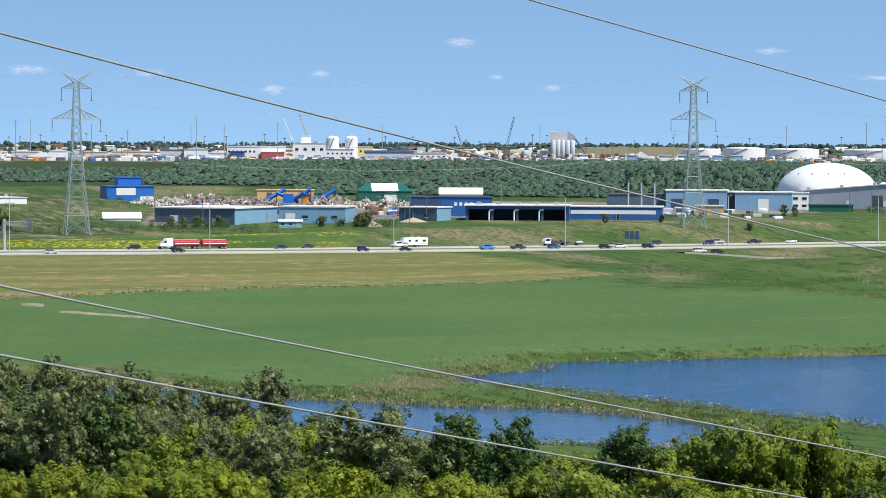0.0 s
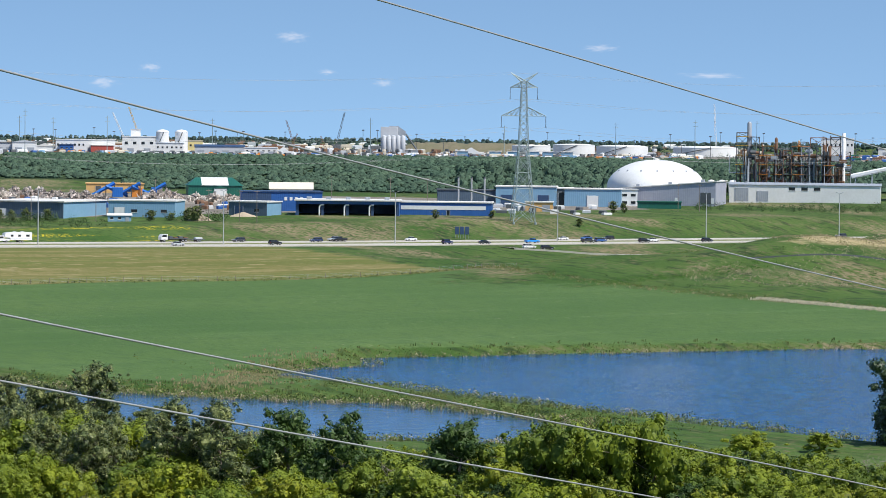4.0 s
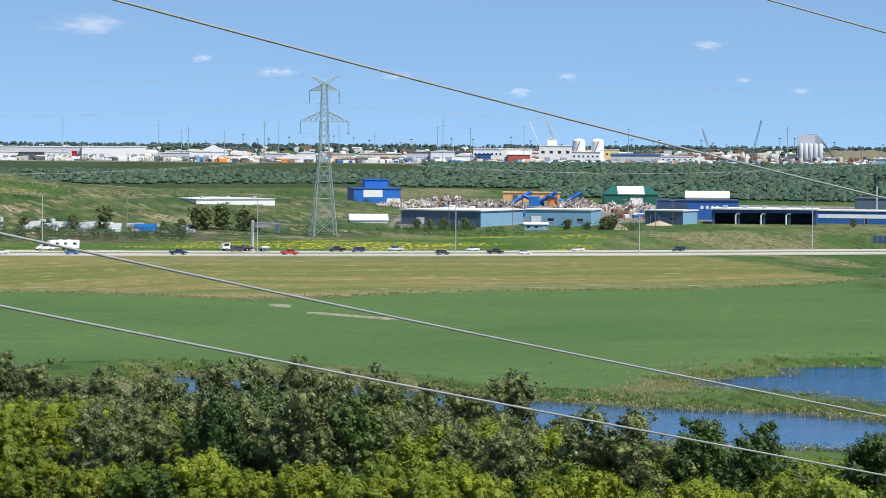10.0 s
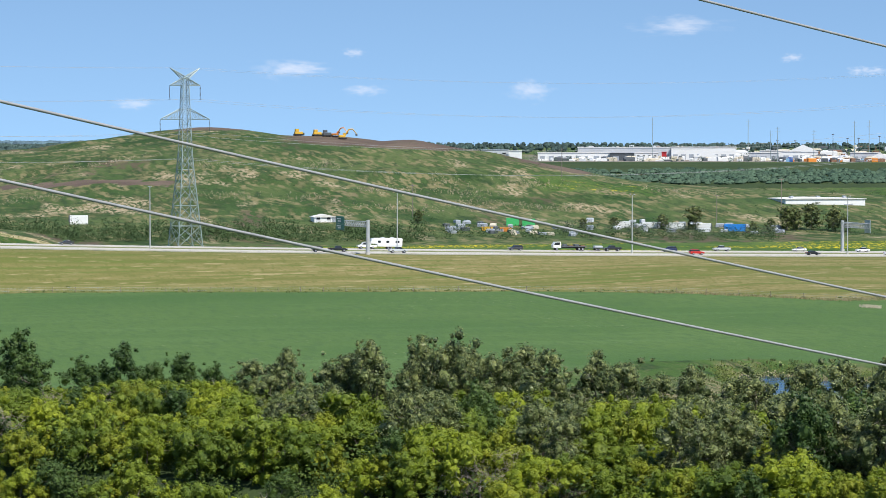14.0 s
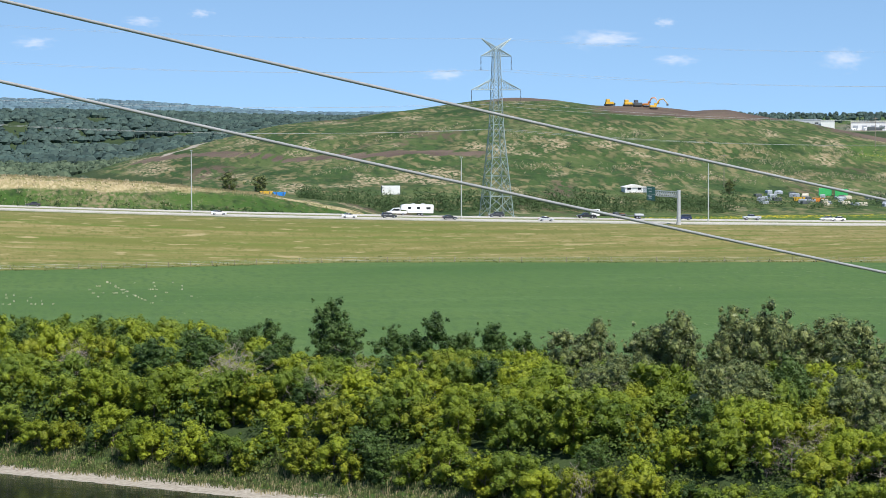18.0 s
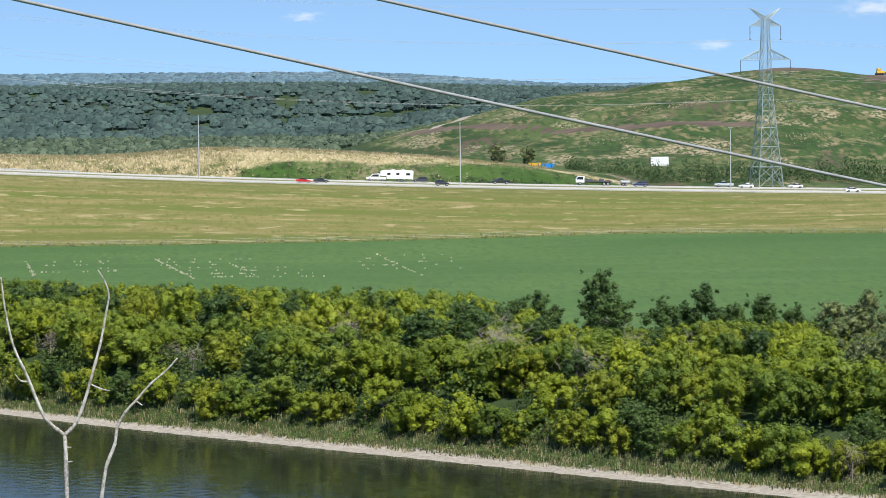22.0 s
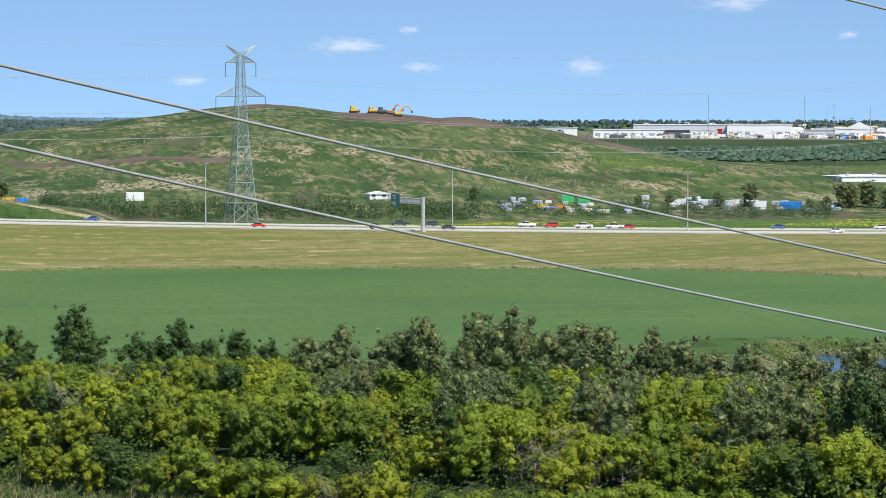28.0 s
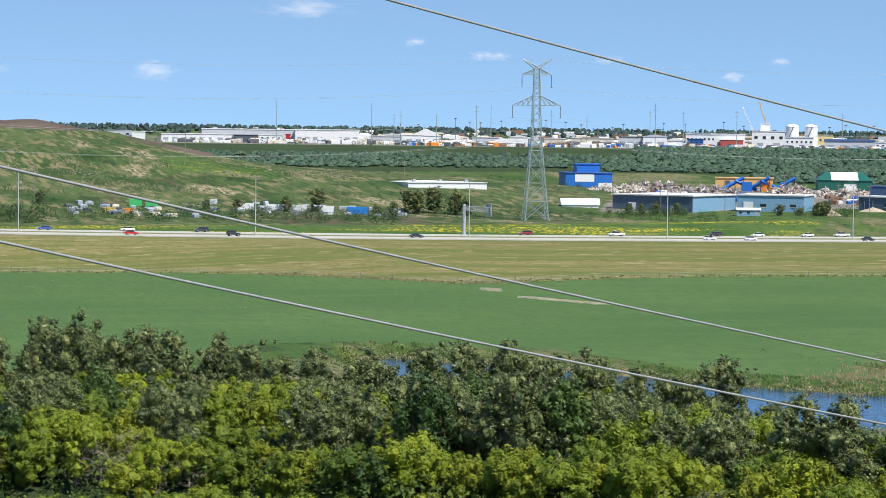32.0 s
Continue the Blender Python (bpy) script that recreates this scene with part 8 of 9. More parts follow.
# ---- a dead sapling close to the lookout ----
def sapling():
    d, b = 6.5, 28.83
    x, y = spot(b, d)
    g = ground_at(x, y)
    t = thing("dead_sapling", x, y, g, b, "bare forked dead sapling with peeling pale bark", "sapling")

    def at(x, z, y=0.0):   # metres to the right of the foot's bearing, and above eye level
        return Vector((x, y, EYE - g + z))

    def limb(name, pts, r0, r1):
        fine = []
        for i, (a, c) in enumerate(zip(pts, pts[1:])):
            p, q = pts[max(i - 1, 0)], pts[min(i + 2, len(pts) - 1)]
            span = (c - a).length
            if i > 0:
                p = a - (a - p).normalized() * min((a - p).length, span)
            if q != c:
                q = c + (q - c).normalized() * min((q - c).length, span)
            for f in (0, 0.25, 0.5, 0.75):
                fine.append(0.5 * ((2 * a) + (c - p) * f + (2 * p - 5 * a + 4 * c - q) * f * f + (3 * a - p - 3 * c + q) * f ** 3))
        fine.append(pts[-1])
        bm, ring, m = bmesh.new(), [], len(fine) - 1
        for i, p in enumerate(fine):
            d = (fine[min(i + 1, m)] - fine[max(i - 1, 0)]).normalized()
            u = d.cross(Vector((0, 1, 0))).normalized()
            w = u.cross(d)
            r = 0.85 * (r0 + (r1 - r0) * i / m) * (1 + 0.1 * math.sin(i * 2.3) + (0.15 if i % 7 == 3 else 0))
            ring.append([bm.verts.new(p + (u * math.cos(math.pi * j / 5) + w * math.sin(math.pi * j / 5)) * r) for j in range(10)])
        for p, q in zip(ring, ring[1:]):
            for j in range(10):
                bm.faces.new((p[j], p[(j + 1) % 10], q[(j + 1) % 10], q[j]))
        bm.faces.new(ring[-1])
        bmesh.ops.recalc_face_normals(bm, faces=bm.faces)
        return part(name, bm, M_PEEL, t, smooth=True)

    foot = Vector((-0.549, 0.05, -0.3))
    limb("stem", [foot, at(-0.545, -1.088), at(-0.550, -0.826), at(-0.550, -0.775), at(-0.552, -0.731)], 0.0065, 0.005)
    limb("branch", [at(-0.552, -0.731), at(-0.573, -0.715), at(-0.595, -0.691), at(-0.621, -0.625), at(-0.633, -0.595), at(-0.655, -0.546), at(-0.667, -0.498), at(-0.675, -0.450), at(-0.678, -0.420), at(-0.681, -0.392)], 0.005, 0.0018)
    limb("branch", [at(-0.552, -0.731), at(-0.534, -0.715), at(-0.520, -0.691), at(-0.503, -0.643), at(-0.489, -0.595), at(-0.472, -0.534), at(-0.460, -0.474), at(-0.453, -0.432), at(-0.462, -0.402), at(-0.475, -0.380)], 0.005, 0.0015)
    limb("twig", [at(-0.628, -0.616), at(-0.643, -0.614), at(-0.655, -0.599)], 0.0025, 0.001)
    limb("twig", [at(-0.494, -0.624), at(-0.472, -0.634), at(-0.454, -0.638)], 0.0025, 0.001)
    limb("twig", [at(-0.550, -0.758), at(-0.538, -0.758)], 0.003, 0.001)
    limb("twig", [at(-0.548, -0.790), at(-0.536, -0.788)], 0.003, 0.001)
    foot2 = Vector((-0.492, 0.25, -0.3))
    limb("stem", [foot2, at(-0.498, -0.968, 0.2), at(-0.479, -0.826, 0.2), at(-0.459, -0.775, 0.2), at(-0.453, -0.737, 0.2), at(-0.433, -0.703, 0.2), at(-0.412, -0.681, 0.2), at(-0.378, -0.643, 0.2), at(-0.342, -0.613, 0.2), at(-0.319, -0.587, 0.2)], 0.0055, 0.0018)
    limb("twig", [at(-0.412, -0.681, 0.2), at(-0.397, -0.691, 0.2)], 0.0025, 0.001)


sapling()

# ---- fair-weather clouds far off ----
def cloud_material():
    m = bpy.data.materials.new("cloud")
    m.use_nodes = True
    N, L = m.node_tree.nodes, m.node_tree.links
    N.remove(N["Principled BSDF"])
    out = N["Material Output"]
    tc = N.new("ShaderNodeTexCoord")
    ln = N.new("ShaderNodeVectorMath")
    ln.operation = "LENGTH"
    L.new(tc.outputs["Object"], ln.inputs[0])
    oi = N.new("ShaderNodeObjectInfo")
    ad = N.new("ShaderNodeVectorMath")
    ad.operation = "ADD"
    L.new(tc.outputs["Object"], ad.inputs[0])
    L.new(oi.outputs["Location"], ad.inputs[1])
    nz = N.new("ShaderNodeTexNoise")
    nz.inputs["Scale"].default_value, nz.inputs["Detail"].default_value = 2.6, 6.0
    L.new(ad.outputs[0], nz.inputs["Vector"])
    s = N.new("ShaderNodeMath")
    s.operation = "SUBTRACT"
    L.new(nz.outputs["Fac"], s.inputs[0])
    h = N.new("ShaderNodeMath")
    h.operation = "MULTIPLY"
    h.inputs[1].default_value = 0.62
    L.new(ln.outputs["Value"], h.inputs[0])
    L.new(h.outputs[0], s.inputs[1])
    r = N.new("ShaderNodeMapRange")
    r.inputs["From Min"].default_value, r.inputs["From Max"].default_value, r.inputs["To Max"].default_value = -0.12, 0.7, 0.42
    r.interpolation_type = "SMOOTHSTEP"
    L.new(s.outputs[0], r.inputs["Value"])
    # Clouds emit their own white, standing for the sunlight they scatter.
    em = N.new("ShaderNodeEmission")
    em.inputs["Color"].default_value = (0.9, 0.88, 0.92, 1)
    em.inputs["Strength"].default_value = 0.85
    tr = N.new("ShaderNodeBsdfTransparent")
    mx = N.new("ShaderNodeMixShader")
    L.new(r.outputs[0], mx.inputs[0])
    L.new(tr.outputs[0], mx.inputs[1])
    L.new(em.outputs[0], mx.inputs[2])
    L.new(mx.outputs[0], out.inputs["Surface"])
    return m


M_CLOUD = cloud_material()
CLOUDS = [(b, e, w * 1.35, h * 1.25) for b, e, w, h in [(-0.35, 1.9, 0.55, 0.2), (2.3, 1.3, 0.35, 0.16), (7.9, 1.35, 0.4, 0.18), (-6.1, 1.75, 0.6, 0.14), (5.5, 1.3, 0.55, 0.14), (-2.05, 1.05, 0.35, 0.13), (-1.0, 1.25, 0.3, 0.1), (3.2, 1.0, 0.5, 0.18),
          (11.22, 2.2, 1.5, 0.34), (18.62, 1.4, 1.0, 0.36), (14.02, 1.0, 0.75, 0.4), (17.32, 1.7, 0.4, 0.17), (17.12, 1.0, 0.7, 0.22), (9.12, 1.6, 0.4, 0.16), (7.6, 1.35, 0.45, 0.16), (29.1, 1.35, 0.7, 0.22), (27.1, 1.75, 0.6, 0.2),
          (26, 1.9, 0.4, 0.16), (30.2, 1.8, 0.4, 0.18), (21.46, 0.75, 0.7, 0.22), (18.22, 1.4, 0.9, 0.24), (35.4, 1.75, 0.9, 0.26), (-11.9, 0.75, 0.9, 0.18), (-8.2, 1.25, 1.0, 0.12)]]
for b, e, wd, ht in CLOUDS:
    D = 4800.0
    x, y = spot(b, D)
    bm = bmesh.new()
    n = 24
    vs = [bm.verts.new((1.3 * math.cos(2 * math.pi * k / n), 0.12 * math.sin(4 * math.pi * k / n), 1.3 * math.sin(2 * math.pi * k / n))) for k in range(n)]
    bm.faces.new(vs)
    ob = part("cloud", bm, M_CLOUD)
    ob.matrix_basis = pose(x, y, EYE + math.tan(radians(e)) * D, 0, 0, b) @ Matrix.Diagonal((radians(wd) * D / 2, 1, radians(ht) * D / 2, 1))
    ob.visible_shadow = False
    tagged(ob, "small soft white fair-weather cloud in a blue sky", "cloud", kind="structure")
# ---- traffic ----
def paint(name, c):
    m = surf(name, c, tuple(v * 0.92 for v in c), 3.0, 0.28)
    m.node_tree.nodes["Principled BSDF"].inputs["Coat Weight"].default_value = 0.6
    return m


PAINT = {"silver": paint("silver_car_paint", (0.5, 0.52, 0.54)), "white": paint("white_car_paint", (0.8, 0.8, 0.79)), "black": paint("black_car_paint", (0.012, 0.013, 0.016)),
         "charcoal": paint("charcoal_car_paint", (0.04, 0.042, 0.05)), "blue": paint("blue_car_paint", (0.03, 0.1, 0.32)), "navy": paint("navy_car_paint", (0.012, 0.025, 0.09)),
         "bright blue": paint("bright_blue_car_paint", (0.02, 0.28, 0.8)), "red": paint("red_car_paint", (0.55, 0.02, 0.015)), "dark red": paint("dark_red_car_paint", (0.22, 0.02, 0.02))}
M_TAIL = surf("tail_light", (0.35, 0.01, 0.01), (0.3, 0.01, 0.01), 0.3, 0.25)
M_HEAD = surf("head_light", (0.8, 0.8, 0.78), (0.7, 0.7, 0.7), 0.3, 0.15)
M_RIM = surf("alloy_rim", (0.5, 0.5, 0.52), (0.4, 0.4, 0.42), 0.3, 0.35, 0.7)


def wheel(t, x, y, r, w=0.24):
    bm = bmesh.new()
    rod(bm, (x, y - w / 2, r), (x, y + w / 2, r), r, n=14)
    wh = part("wheel", bm, M_RUBBER, t)
    bm = bmesh.new()
    side = 1 if y > 0 else -1
    rod(bm, (x, y + side * w / 2, r), (x, y + side * (w / 2 + 0.02), r), r * 0.62, n=10)
    part("rim", bm, M_RIM, wh)


def prism_part(name, outline, half, mat, t, bevel=0.06, inset=0.0, label=""):
    bm = bmesh.new()
    prism(bm, outline, -half, half)
    if inset:
        zs = [z for _, z in outline]
        z0, z1 = min(zs), max(zs)
        for v in bm.verts:
            v.co.y *= 1 - inset * (v.co.z - z0) / (z1 - z0)
    if bevel:
        bmesh.ops.bevel(bm, geom=list(bm.edges), offset=bevel, segments=2, profile=0.6, affect="EDGES")
    return part(name, bm, mat, t, label)


SHAPES = {
    "sedan": dict(L=4.7, w=0.9, r=0.33, body=[(-2.3, 0.32), (2.25, 0.32), (2.33, 0.62), (1.3, 0.9), (-2.2, 0.98), (-2.34, 0.7)], glass=[(-1.75, 0.95), (1.05, 0.9), (0.25, 1.4), (-1.0, 1.42)], roof=[(-1.0, 1.4), (0.25, 1.38), (0.15, 1.46), (-0.9, 1.47)], axles=(-1.38, 1.42)),
    "suv": dict(L=4.8, w=0.95, r=0.37, body=[(-2.35, 0.38), (2.3, 0.38), (2.38, 0.8), (1.35, 1.08), (-2.35, 1.1), (-2.4, 0.7)], glass=[(-2.25, 1.05), (1.15, 1.03), (0.45, 1.62), (-2.0, 1.66)], roof=[(-2.02, 1.63), (0.45, 1.6), (0.3, 1.72), (-1.9, 1.75)], axles=(-1.45, 1.45)),
    "jeep": dict(L=4.3, w=0.92, r=0.42, body=[(-2.0, 0.5), (2.0, 0.5), (2.1, 0.95), (0.95, 1.15), (-2.05, 1.15), (-2.1, 0.7)], glass=[(-2.0, 1.1), (0.75, 1.1), (0.45, 1.72), (-1.98, 1.74)], roof=[(-2.02, 1.7), (0.5, 1.68), (0.45, 1.82), (-2.0, 1.83)], axles=(-1.3, 1.35)),
    "pickup": dict(L=5.9, w=0.98, r=0.41, body=[(-2.95, 0.5), (2.85, 0.5), (2.95, 0.95), (1.75, 1.16), (-0.75, 1.18), (-0.78, 1.22), (-2.95, 1.2)], glass=[(-0.85, 1.12), (1.5, 1.12), (0.75, 1.76), (-0.6, 1.8)], roof=[(-0.6, 1.77), (0.75, 1.74), (0.6, 1.86), (-0.5, 1.88)], axles=(-1.85, 1.85)),
}


def car(kind, colour, pulled=True):
    sh = SHAPES[kind]
    word = {"sedan": "sedan", "suv": "sport utility car", "jeep": "boxy off-road car", "pickup": "pickup truck"}[kind]
    t = thing({"sedan": "sedan_car", "suv": "suv_car", "jeep": "offroad_car", "pickup": "pickup_truck"}[kind], 0, 0, 0, label="%s %s driving on the highway" % (colour, word), category="pickup" if kind == "pickup" else "car", group="highway traffic")
    prism_part("body", sh["body"], sh["w"], PAINT[colour], t, 0.08)
    prism_part("cabin_glass", sh["glass"], sh["w"] * 0.93, M_GLASS, t, 0.03, 0.14)
    prism_part("roof", sh["roof"], sh["w"] * 0.8, PAINT[colour], t, 0.02)
    L = sh["L"] / 2
    zt = 0.62 if kind == "sedan" else 0.85
    for sy in (-1, 1):
        bm = bmesh.new()
        box(bm, L - 0.14, sy * sh["w"] * 0.72 - 0.16, zt - 0.08, L + 0.02, sy * sh["w"] * 0.72 + 0.16, zt + 0.08)
        part("headlight", bm, M_HEAD, t)
        bm = bmesh.new()
        box(bm, -L - 0.03, sy * sh["w"] * 0.8 - 0.12, zt, -L + 0.1, sy * sh["w"] * 0.8 + 0.12, zt + 0.22)
        part("tail_light", bm, M_TAIL, t)
        for ax in sh["axles"]:
            wheel(t, ax, sy * (sh["w"] - 0.1), sh["r"])
    if kind == "pickup":
        bm = bmesh.new()
        box(bm, -2.8, -0.82, 1.205, -0.95, 0.82, 1.24)
        part("cargo_bed", bm, M_RUBBER, t, "dark open cargo bed")
    return t


def tractor(t, x0, colour_mat):
    """A long-nosed highway tractor whose rear axle stands near x0."""
    prism_part("cab", [(x0 - 0.6, 1.0), (x0 + 4.3, 1.0), (x0 + 4.4, 1.9), (x0 + 2.9, 2.15), (x0 + 2.4, 3.1), (x0 + 1.6, 3.85), (x0 - 0.5, 3.9)], 1.2, colour_mat, t, 0.12, label="white cab with a sleeper")
    prism_part("windscreen", [(x0 + 1.9, 2.25), (x0 + 2.85, 2.2), (x0 + 2.45, 3.0), (x0 + 1.8, 3.0)], 1.22, M_GLASS, t, 0.0)
    bm = bmesh.new()
    box(bm, x0 - 2.6, -0.5, 0.75, x0 + 4.0, 0.5, 1.05, 0.05)
    part("chassis", bm, M_DARKGREY, t)
    for sy in (-1, 1):
        bm = bmesh.new()
        rod(bm, (x0 + 0.2, sy * 1.0, 0.85), (x0 + 1.9, sy * 1.0, 0.85), 0.33, n=12)
        part("fuel_tank", bm, M_RIM, t)
        for ax in (x0 - 1.9, x0 - 0.6, x0 + 3.5):
            wheel(t, ax, sy * 1.0, 0.52, 0.32)
        bm = bmesh.new()
        rod(bm, (x0 - 0.75, sy * 0.95, 1.0), (x0 - 0.75, sy * 0.95, 4.3), 0.09, n=8)
        part("exhaust_stack", bm, M_RIM, t)


def tanker_truck():
    t = thing("tanker_truck", 0, 0, 0, label="white tractor pulling two dark red tank trailers", category="truck", group="highway traffic")
    tractor(t, 9.0, PAINT["white"])
    M_TANK = surf("dark_red_tank_shell", (0.4, 0.035, 0.035), (0.32, 0.025, 0.03), 4.0, 0.3)
    for x0, x1 in ((-2.0, 8.0), (-12.6, -3.0)):
        bm = bmesh.new()
        rod(bm, (x0, 0, 2.15), (x1, 0, 2.15), 1.12, n=20)
        bmesh.ops.bevel(bm, geom=[e for e in bm.edges if abs(e.verts[0].co.x - e.verts[1].co.x) < 1e-3], offset=0.12, segments=2, affect="EDGES")
        tank = part("tank", bm, M_TANK, t, "dark red tank with a pale band", smooth=False)
        bm = bmesh.new()
        rod(bm, (x0 + 0.5, 0, 2.95), (x1 - 0.5, 0, 2.95), 0.45, n=8)
        part("catwalk", bm, M_RIM, tank)
        bm = bmesh.new()
        for sy in (-1, 1):
            box(bm, x0 + 0.4, sy * 1.13 - 0.02, 1.75, x1 - 0.4, sy * 1.13 + 0.02, 2.05)
        part("band", bm, M_WHITE, tank)
        bm = bmesh.new()
        box(bm, x0 - 0.2, -0.55, 0.8, x1, 0.55, 1.1, 0.05)
        part("trailer_frame", bm, M_DARKGREY, t)
        for sy in (-1, 1):
            for ax in (x0 + 0.7, x0 + 2.0):
                wheel(t, ax, sy * 1.0, 0.52, 0.32)
    return t


def camper_rig():
    t = thing("camper_truck", 0, 0, 0, label="white truck towing a long white camper trailer", category="camper", group="highway traffic")
    prism_part("truck_body", [(1.2, 0.55), (7.3, 0.55), (7.4, 1.1), (6.2, 1.35), (5.4, 2.15), (3.3, 2.4), (3.2, 1.3), (1.2, 1.25)], 1.02, PAINT["white"], t, 0.1)
    prism_part("side_window", [(3.5, 1.4), (6.0, 1.36), (5.35, 2.05), (3.55, 2.1)], 1.03, M_GLASS, t, 0.02)
    for sy in (-1, 1):
        for ax in (2.4, 6.3):
            wheel(t, ax, sy * 0.92, 0.42)
    prism_part("trailer_body", [(-7.2, 0.8), (1.0, 0.8), (1.1, 1.6), (3.1, 1.75), (3.0, 3.2), (1.4, 3.55), (-7.0, 3.55), (-7.3, 3.2)], 1.22, PAINT["white"], t, 0.1, label="white camper trailer with a raised nose")
    for wx, ww in ((-5.6, 1.3), (-2.4, 1.0), (0.4, 1.0)):
        for sy in (-1, 1):
            bm = bmesh.new()
            box(bm, wx - ww / 2, sy * 1.225 - 0.015, 2.0, wx + ww / 2, sy * 1.225 + 0.015, 2.7)
            part("trailer_window", bm, M_GLASS, t)
    bm = bmesh.new()
    for sy in (-1, 1):
        box(bm, -7.0, sy * 1.228 - 0.012, 1.2, 0.6, sy * 1.228 + 0.012, 1.35)
    part("stripe", bm, M_PALEGREY, t)
    for sy in (-1, 1):
        for ax in (-3.6, -2.6):
            wheel(t, ax, sy * 1.05, 0.38)
    for k in range(2):
        bm = bmesh.new()
        box(bm, -4.5 + k * 3, -0.4, 3.55, -3.5 + k * 3, 0.4, 3.8, 0.08)
        part("roof_unit", bm, M_PALEGREY, t)
    return t


def flatbed_truck():
    t = thing("flatbed_truck", 0, 0, 0, label="white cab truck with a dark flatbed towing gear", category="truck", group="highway traffic")
    prism_part("cab", [(4.2, 0.8), (6.8, 0.8), (6.9, 1.7), (6.2, 2.75), (4.2, 2.85)], 1.15, PAINT["white"], t, 0.1)
    prism_part("cab_window", [(4.6, 1.75), (6.7, 1.75), (6.15, 2.6), (4.6, 2.65)], 1.16, M_GLASS, t, 0.0)
    bm = bmesh.new()
    box(bm, -4.5, -1.2, 1.15, 4.1, 1.2, 1.4, 0.04)
    part("deck", bm, M_DARKGREY, t)
    for k in range(4):
        bm = bmesh.new()
        box(bm, -4.0 + k * 2.0, -1.0, 1.4, -2.6 + k * 2.0, 1.0, 1.75 + 0.25 * (k % 2), 0.06)
        part("load", bm, (M_RUST, M_DARKGREY)[k % 2], t)
    bm = bmesh.new()
    box(bm, -4.2, -0.45, 0.8, 6.0, 0.45, 1.13)
    part("chassis", bm, M_RUBBER, t)
    for sy in (-1, 1):
        for ax in (-3.2, -2.0, 5.6):
            wheel(t, ax, sy * 1.0, 0.5, 0.3)
    bm = bmesh.new()
    box(bm, -11.0, -1.0, 0.75, -5.6, 1.0, 0.95, 0.03)
    tr = part("trailer_deck", bm, M_DARKGREY, t)
    bm = bmesh.new()
    rod(bm, (-5.7, 0, 0.85), (-4.4, 0, 0.9), 0.08, n=6)
    part("drawbar", bm, M_DARKGREY, tr)
    bm = bmesh.new()
    box(bm, -10.3, -0.7, 0.95, -7.4, 0.7, 1.6, 0.15)
    part("machine", bm, M_PALEGREY, t)
    for sy in (-1, 1):
        for ax in (-8.9, -8.0):
            wheel(t, ax, sy * 1.05, 0.38)
    return t


# place on the highway at the start (metres along it) and speed; leftward traffic first
LEFTWARD = [("tanker", "", 478, -26.1), ("flatbed", "", 630, -22.7), ("camper", "", 565, -22.7), ("pickup", "black", 718, -28.1), ("pickup", "silver", 703, -24.2), ("sedan", "white", 739, -24.8), ("sedan", "white", 826, -29.5),
            ("suv", "navy", 693, -25.0), ("suv", "charcoal", 671, -27.1), ("sedan", "blue", 820, -24.4), ("suv", "black", 832, -26.2), ("sedan", "navy", 510, -27.9), ("sedan", "charcoal", 523, -26.9), ("suv", "black", 455, -26.4),
            ("pickup", "white", 1059, -27.9), ("suv", "red", 1066, -27.9), ("pickup", "white", 1050, -26.6), ("sedan", "blue", 1084, -25.7), ("sedan", "white", 1182, -27.9), ("suv", "charcoal", 1207, -27.9), ("pickup", "charcoal", 1000, -27.3),
            ("suv", "dark red", 1275, -26.4), ("pickup", "white", 1234, -24.1), ("suv", "charcoal", 1351, -26.5), ("sedan", "white", 1384, -27.0), ("sedan", "white", 1404, -27.0), ("pickup", "white", 1418, -27.0),
            ("pickup", "white", 1003, -25.3), ("sedan", "red", 1018, -25.3), ("suv", "charcoal", 953, -25.3)]
RIGHTWARD = [("sedan", "white", -408, 27.8), ("jeep", "charcoal", -436, 23.4), ("sedan", "red", -495, 24.2), ("sedan", "charcoal", -692, 33.4), ("sedan", "white", -338, 26.1), ("sedan", "silver", 408, 27.8), ("suv", "charcoal", 181, 28.0),
             ("sedan", "black", 542, 26.5), ("suv", "black", 456, 26.1), ("sedan", "white", 252, 24.2), ("sedan", "blue", 48, 28.2), ("pickup", "black", 220, 26.5), ("pickup", "red", 128, 27.7), ("sedan", "black", -16, 28.4), ("suv", "red", -46, 27.7),
             ("suv", "black", 626, 24.1), ("jeep", "navy", 525, 26.6), ("pickup", "charcoal", 591, 26.9), ("sedan", "white", 52, 25.6), ("pickup", "bright blue", 578, 23.6), ("pickup", "navy", 86, 28.0), ("sedan", "silver", -299, 27.3),
             ("sedan", "white", 638, 23.8), ("suv", "blue", 609, 24.6), ("pickup", "silver", -168, 29.4), ("suv", "charcoal", -390, 29.7), ("suv", "black", 645, 27.1), ("suv", "black", -183, 28.7), ("pickup", "black", -175, 28.6), ("sedan", "charcoal", -327, 27.2)]
BUILT = {}
TRAFFIC = []


def choose_lanes(rows, lanes):
    """Give every vehicle a lane in which it meets no other."""
    taken = [[] for _ in lanes]
    out = []
    for kind, colour, s0, v in rows:
        L = {"tanker": 15, "camper": 9, "flatbed": 11}.get(kind, 3.2)
        k = 0
        for k, lane in enumerate(taken):
            if all(min(abs(s0 + v * t - s1 - v1 * t) for t in range(0, 33, 2)) > L + L1 + 0.6 and ((s0 - s1) * (s0 + 32 * v - s1 - 32 * v1) > 0) for s1, v1, L1 in lane):
                break
        taken[k].append((s0, v, L))
        out.append((kind, colour, s0, v, lanes[k]))
    return out


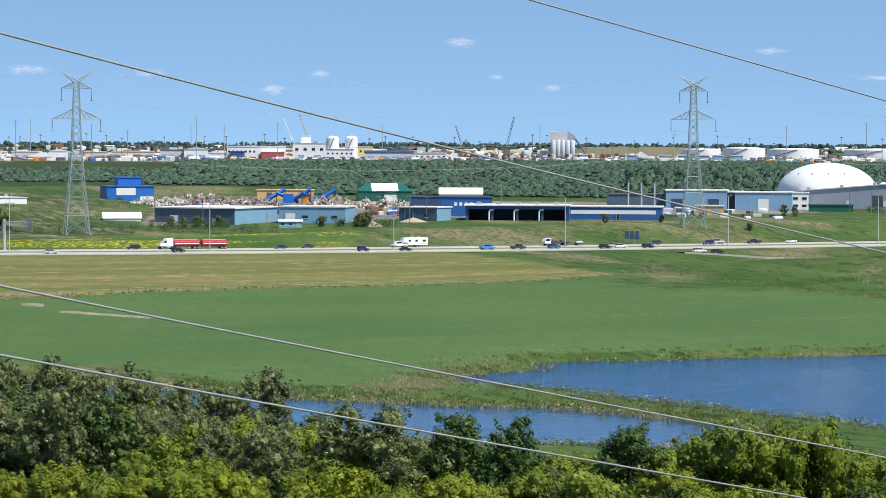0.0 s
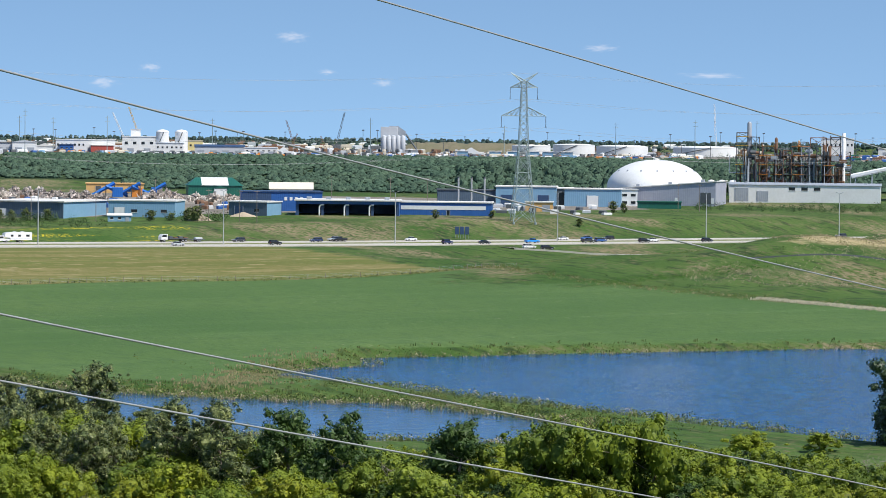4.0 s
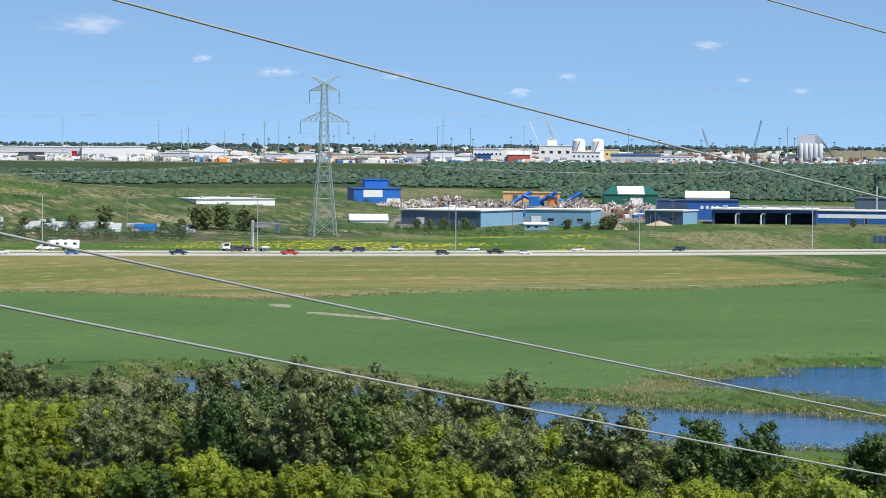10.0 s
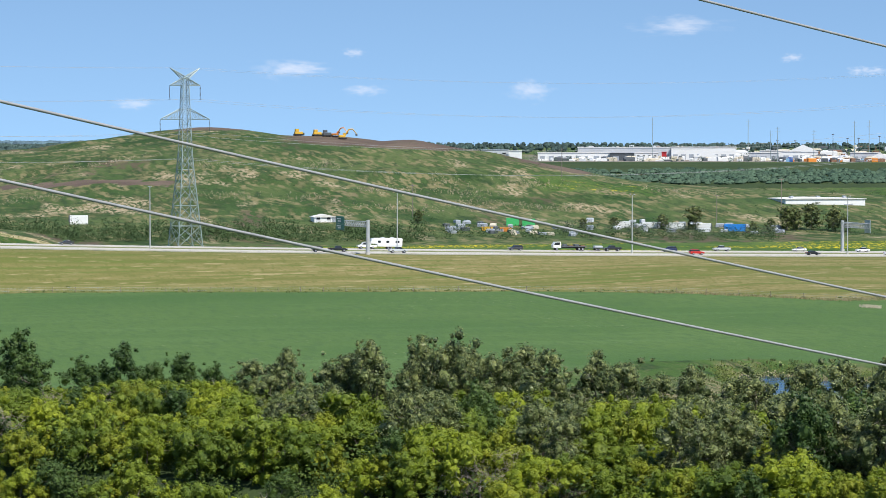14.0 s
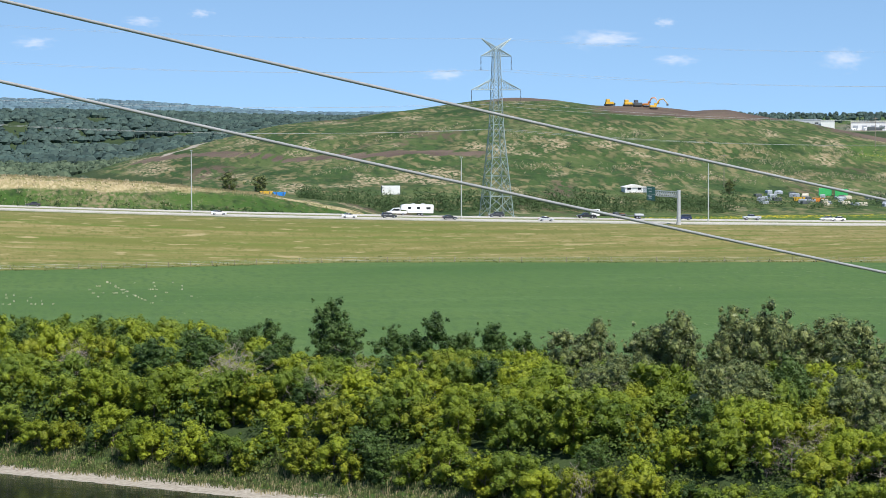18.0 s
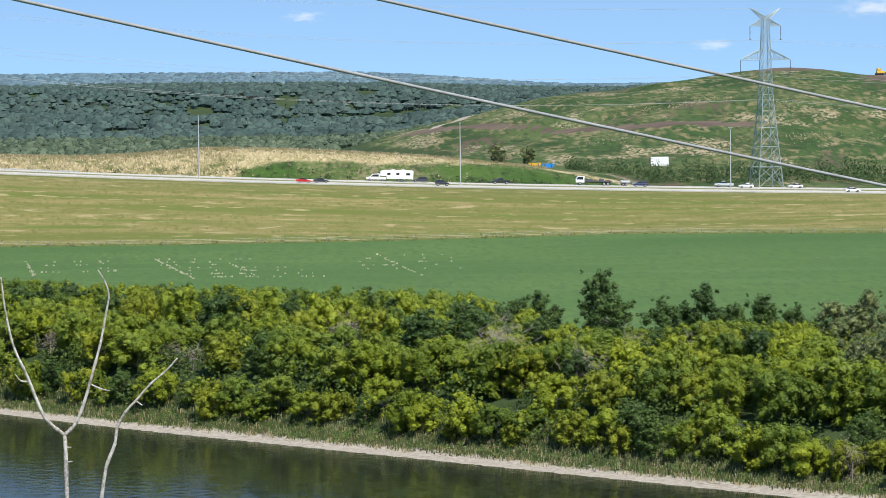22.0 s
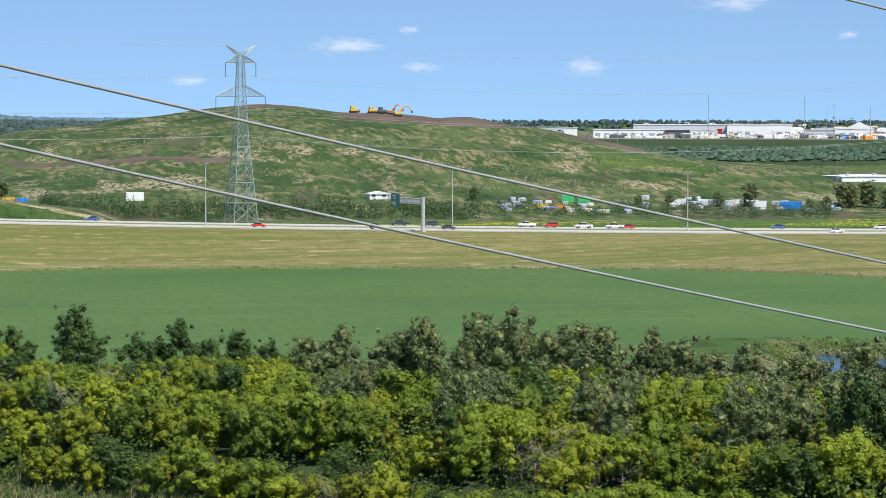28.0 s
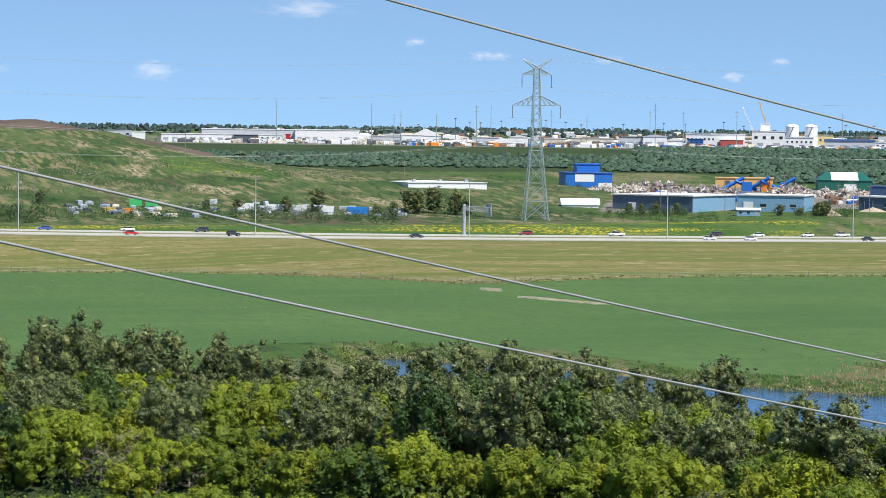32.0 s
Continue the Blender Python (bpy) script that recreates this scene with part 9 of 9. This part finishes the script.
for rows, lanes, turn in ((LEFTWARD, (945.2, 941.4, 937.4), 180), (RIGHTWARD, (909.0, 912.8, 916.8), 0)):
    for kind, colour, s0, v, n in choose_lanes(rows, lanes):
        key = (kind, colour)
        if key in BUILT:
            ob = copy_thing(BUILT[key], pose(0, 0, 0))
        else:
            ob = BUILT[key] = {"tanker": tanker_truck, "camper": camper_rig, "flatbed": flatbed_truck}.get(kind, lambda: car(kind, colour))()
        TRAFFIC.append((ob, s0, v, n, turn))

# cars that wait on the slip road
for k, (b, kind, colour) in enumerate(((-4.82, "suv", "white"), (-5.16, "suv", "black"))):
    x, y = spot(b, 1092)
    key = (kind, colour)
    ob = copy_thing(BUILT[key], pose(x, y, ground_at(x, y) + 0.32, 0, 0, 20)) if key in BUILT else car(kind, colour)
    ob.matrix_basis = pose(x, y, ground_at(x, y) + 0.32, 0, 0, 20)
    tagged(ob, "%s car waiting on the slip road" % colour, "car", "cars on the slip road")
x0, y0 = spot(-4.4, 1092)
x1, y1 = spot(-8.2, 1098)
verts, faces = [], []
for k in range(13):
    f = k / 12
    cx, cy = x0 + (x1 - x0) * f, y0 + (y1 - y0) * f
    for o in (-4.5, 4.5):
        x, y = cx + RN[0] * o, cy + RN[1] * o
        verts.append((x, y, ground_at(cx, cy) + 0.3))
    for o in (-4.5, 4.5):
        x, y = cx + RN[0] * o, cy + RN[1] * o
        verts.append((x, y, ground_at(cx, cy) - 0.8))
for k in range(12):
    a = k * 4
    faces += [(a, a + 4, a + 5, a + 1), (a, a + 2, a + 6, a + 4), (a + 1, a + 5, a + 7, a + 3)]
tagged(raw("slip_road", verts, faces, M_ROAD), "pale asphalt slip road below the highway", "road", kind="structure")


def motions():
    for ob, s0, v, n, turn in TRAFFIC:
        rows = []
        for k in range(17):
            t = 2.0 * k
            s = s0 + v * t
            x, y = along(s, n)
            grade = math.degrees(math.atan2(float(road_z(s + 1.5)) - float(road_z(s - 1.5)), 3.0))
            rows.append((t, pose(x, y, float(road_z(s)) + 0.01, 0, grade if turn else -grade, ROAD_TURN + turn)))
        walk(ob, rows)


motions()
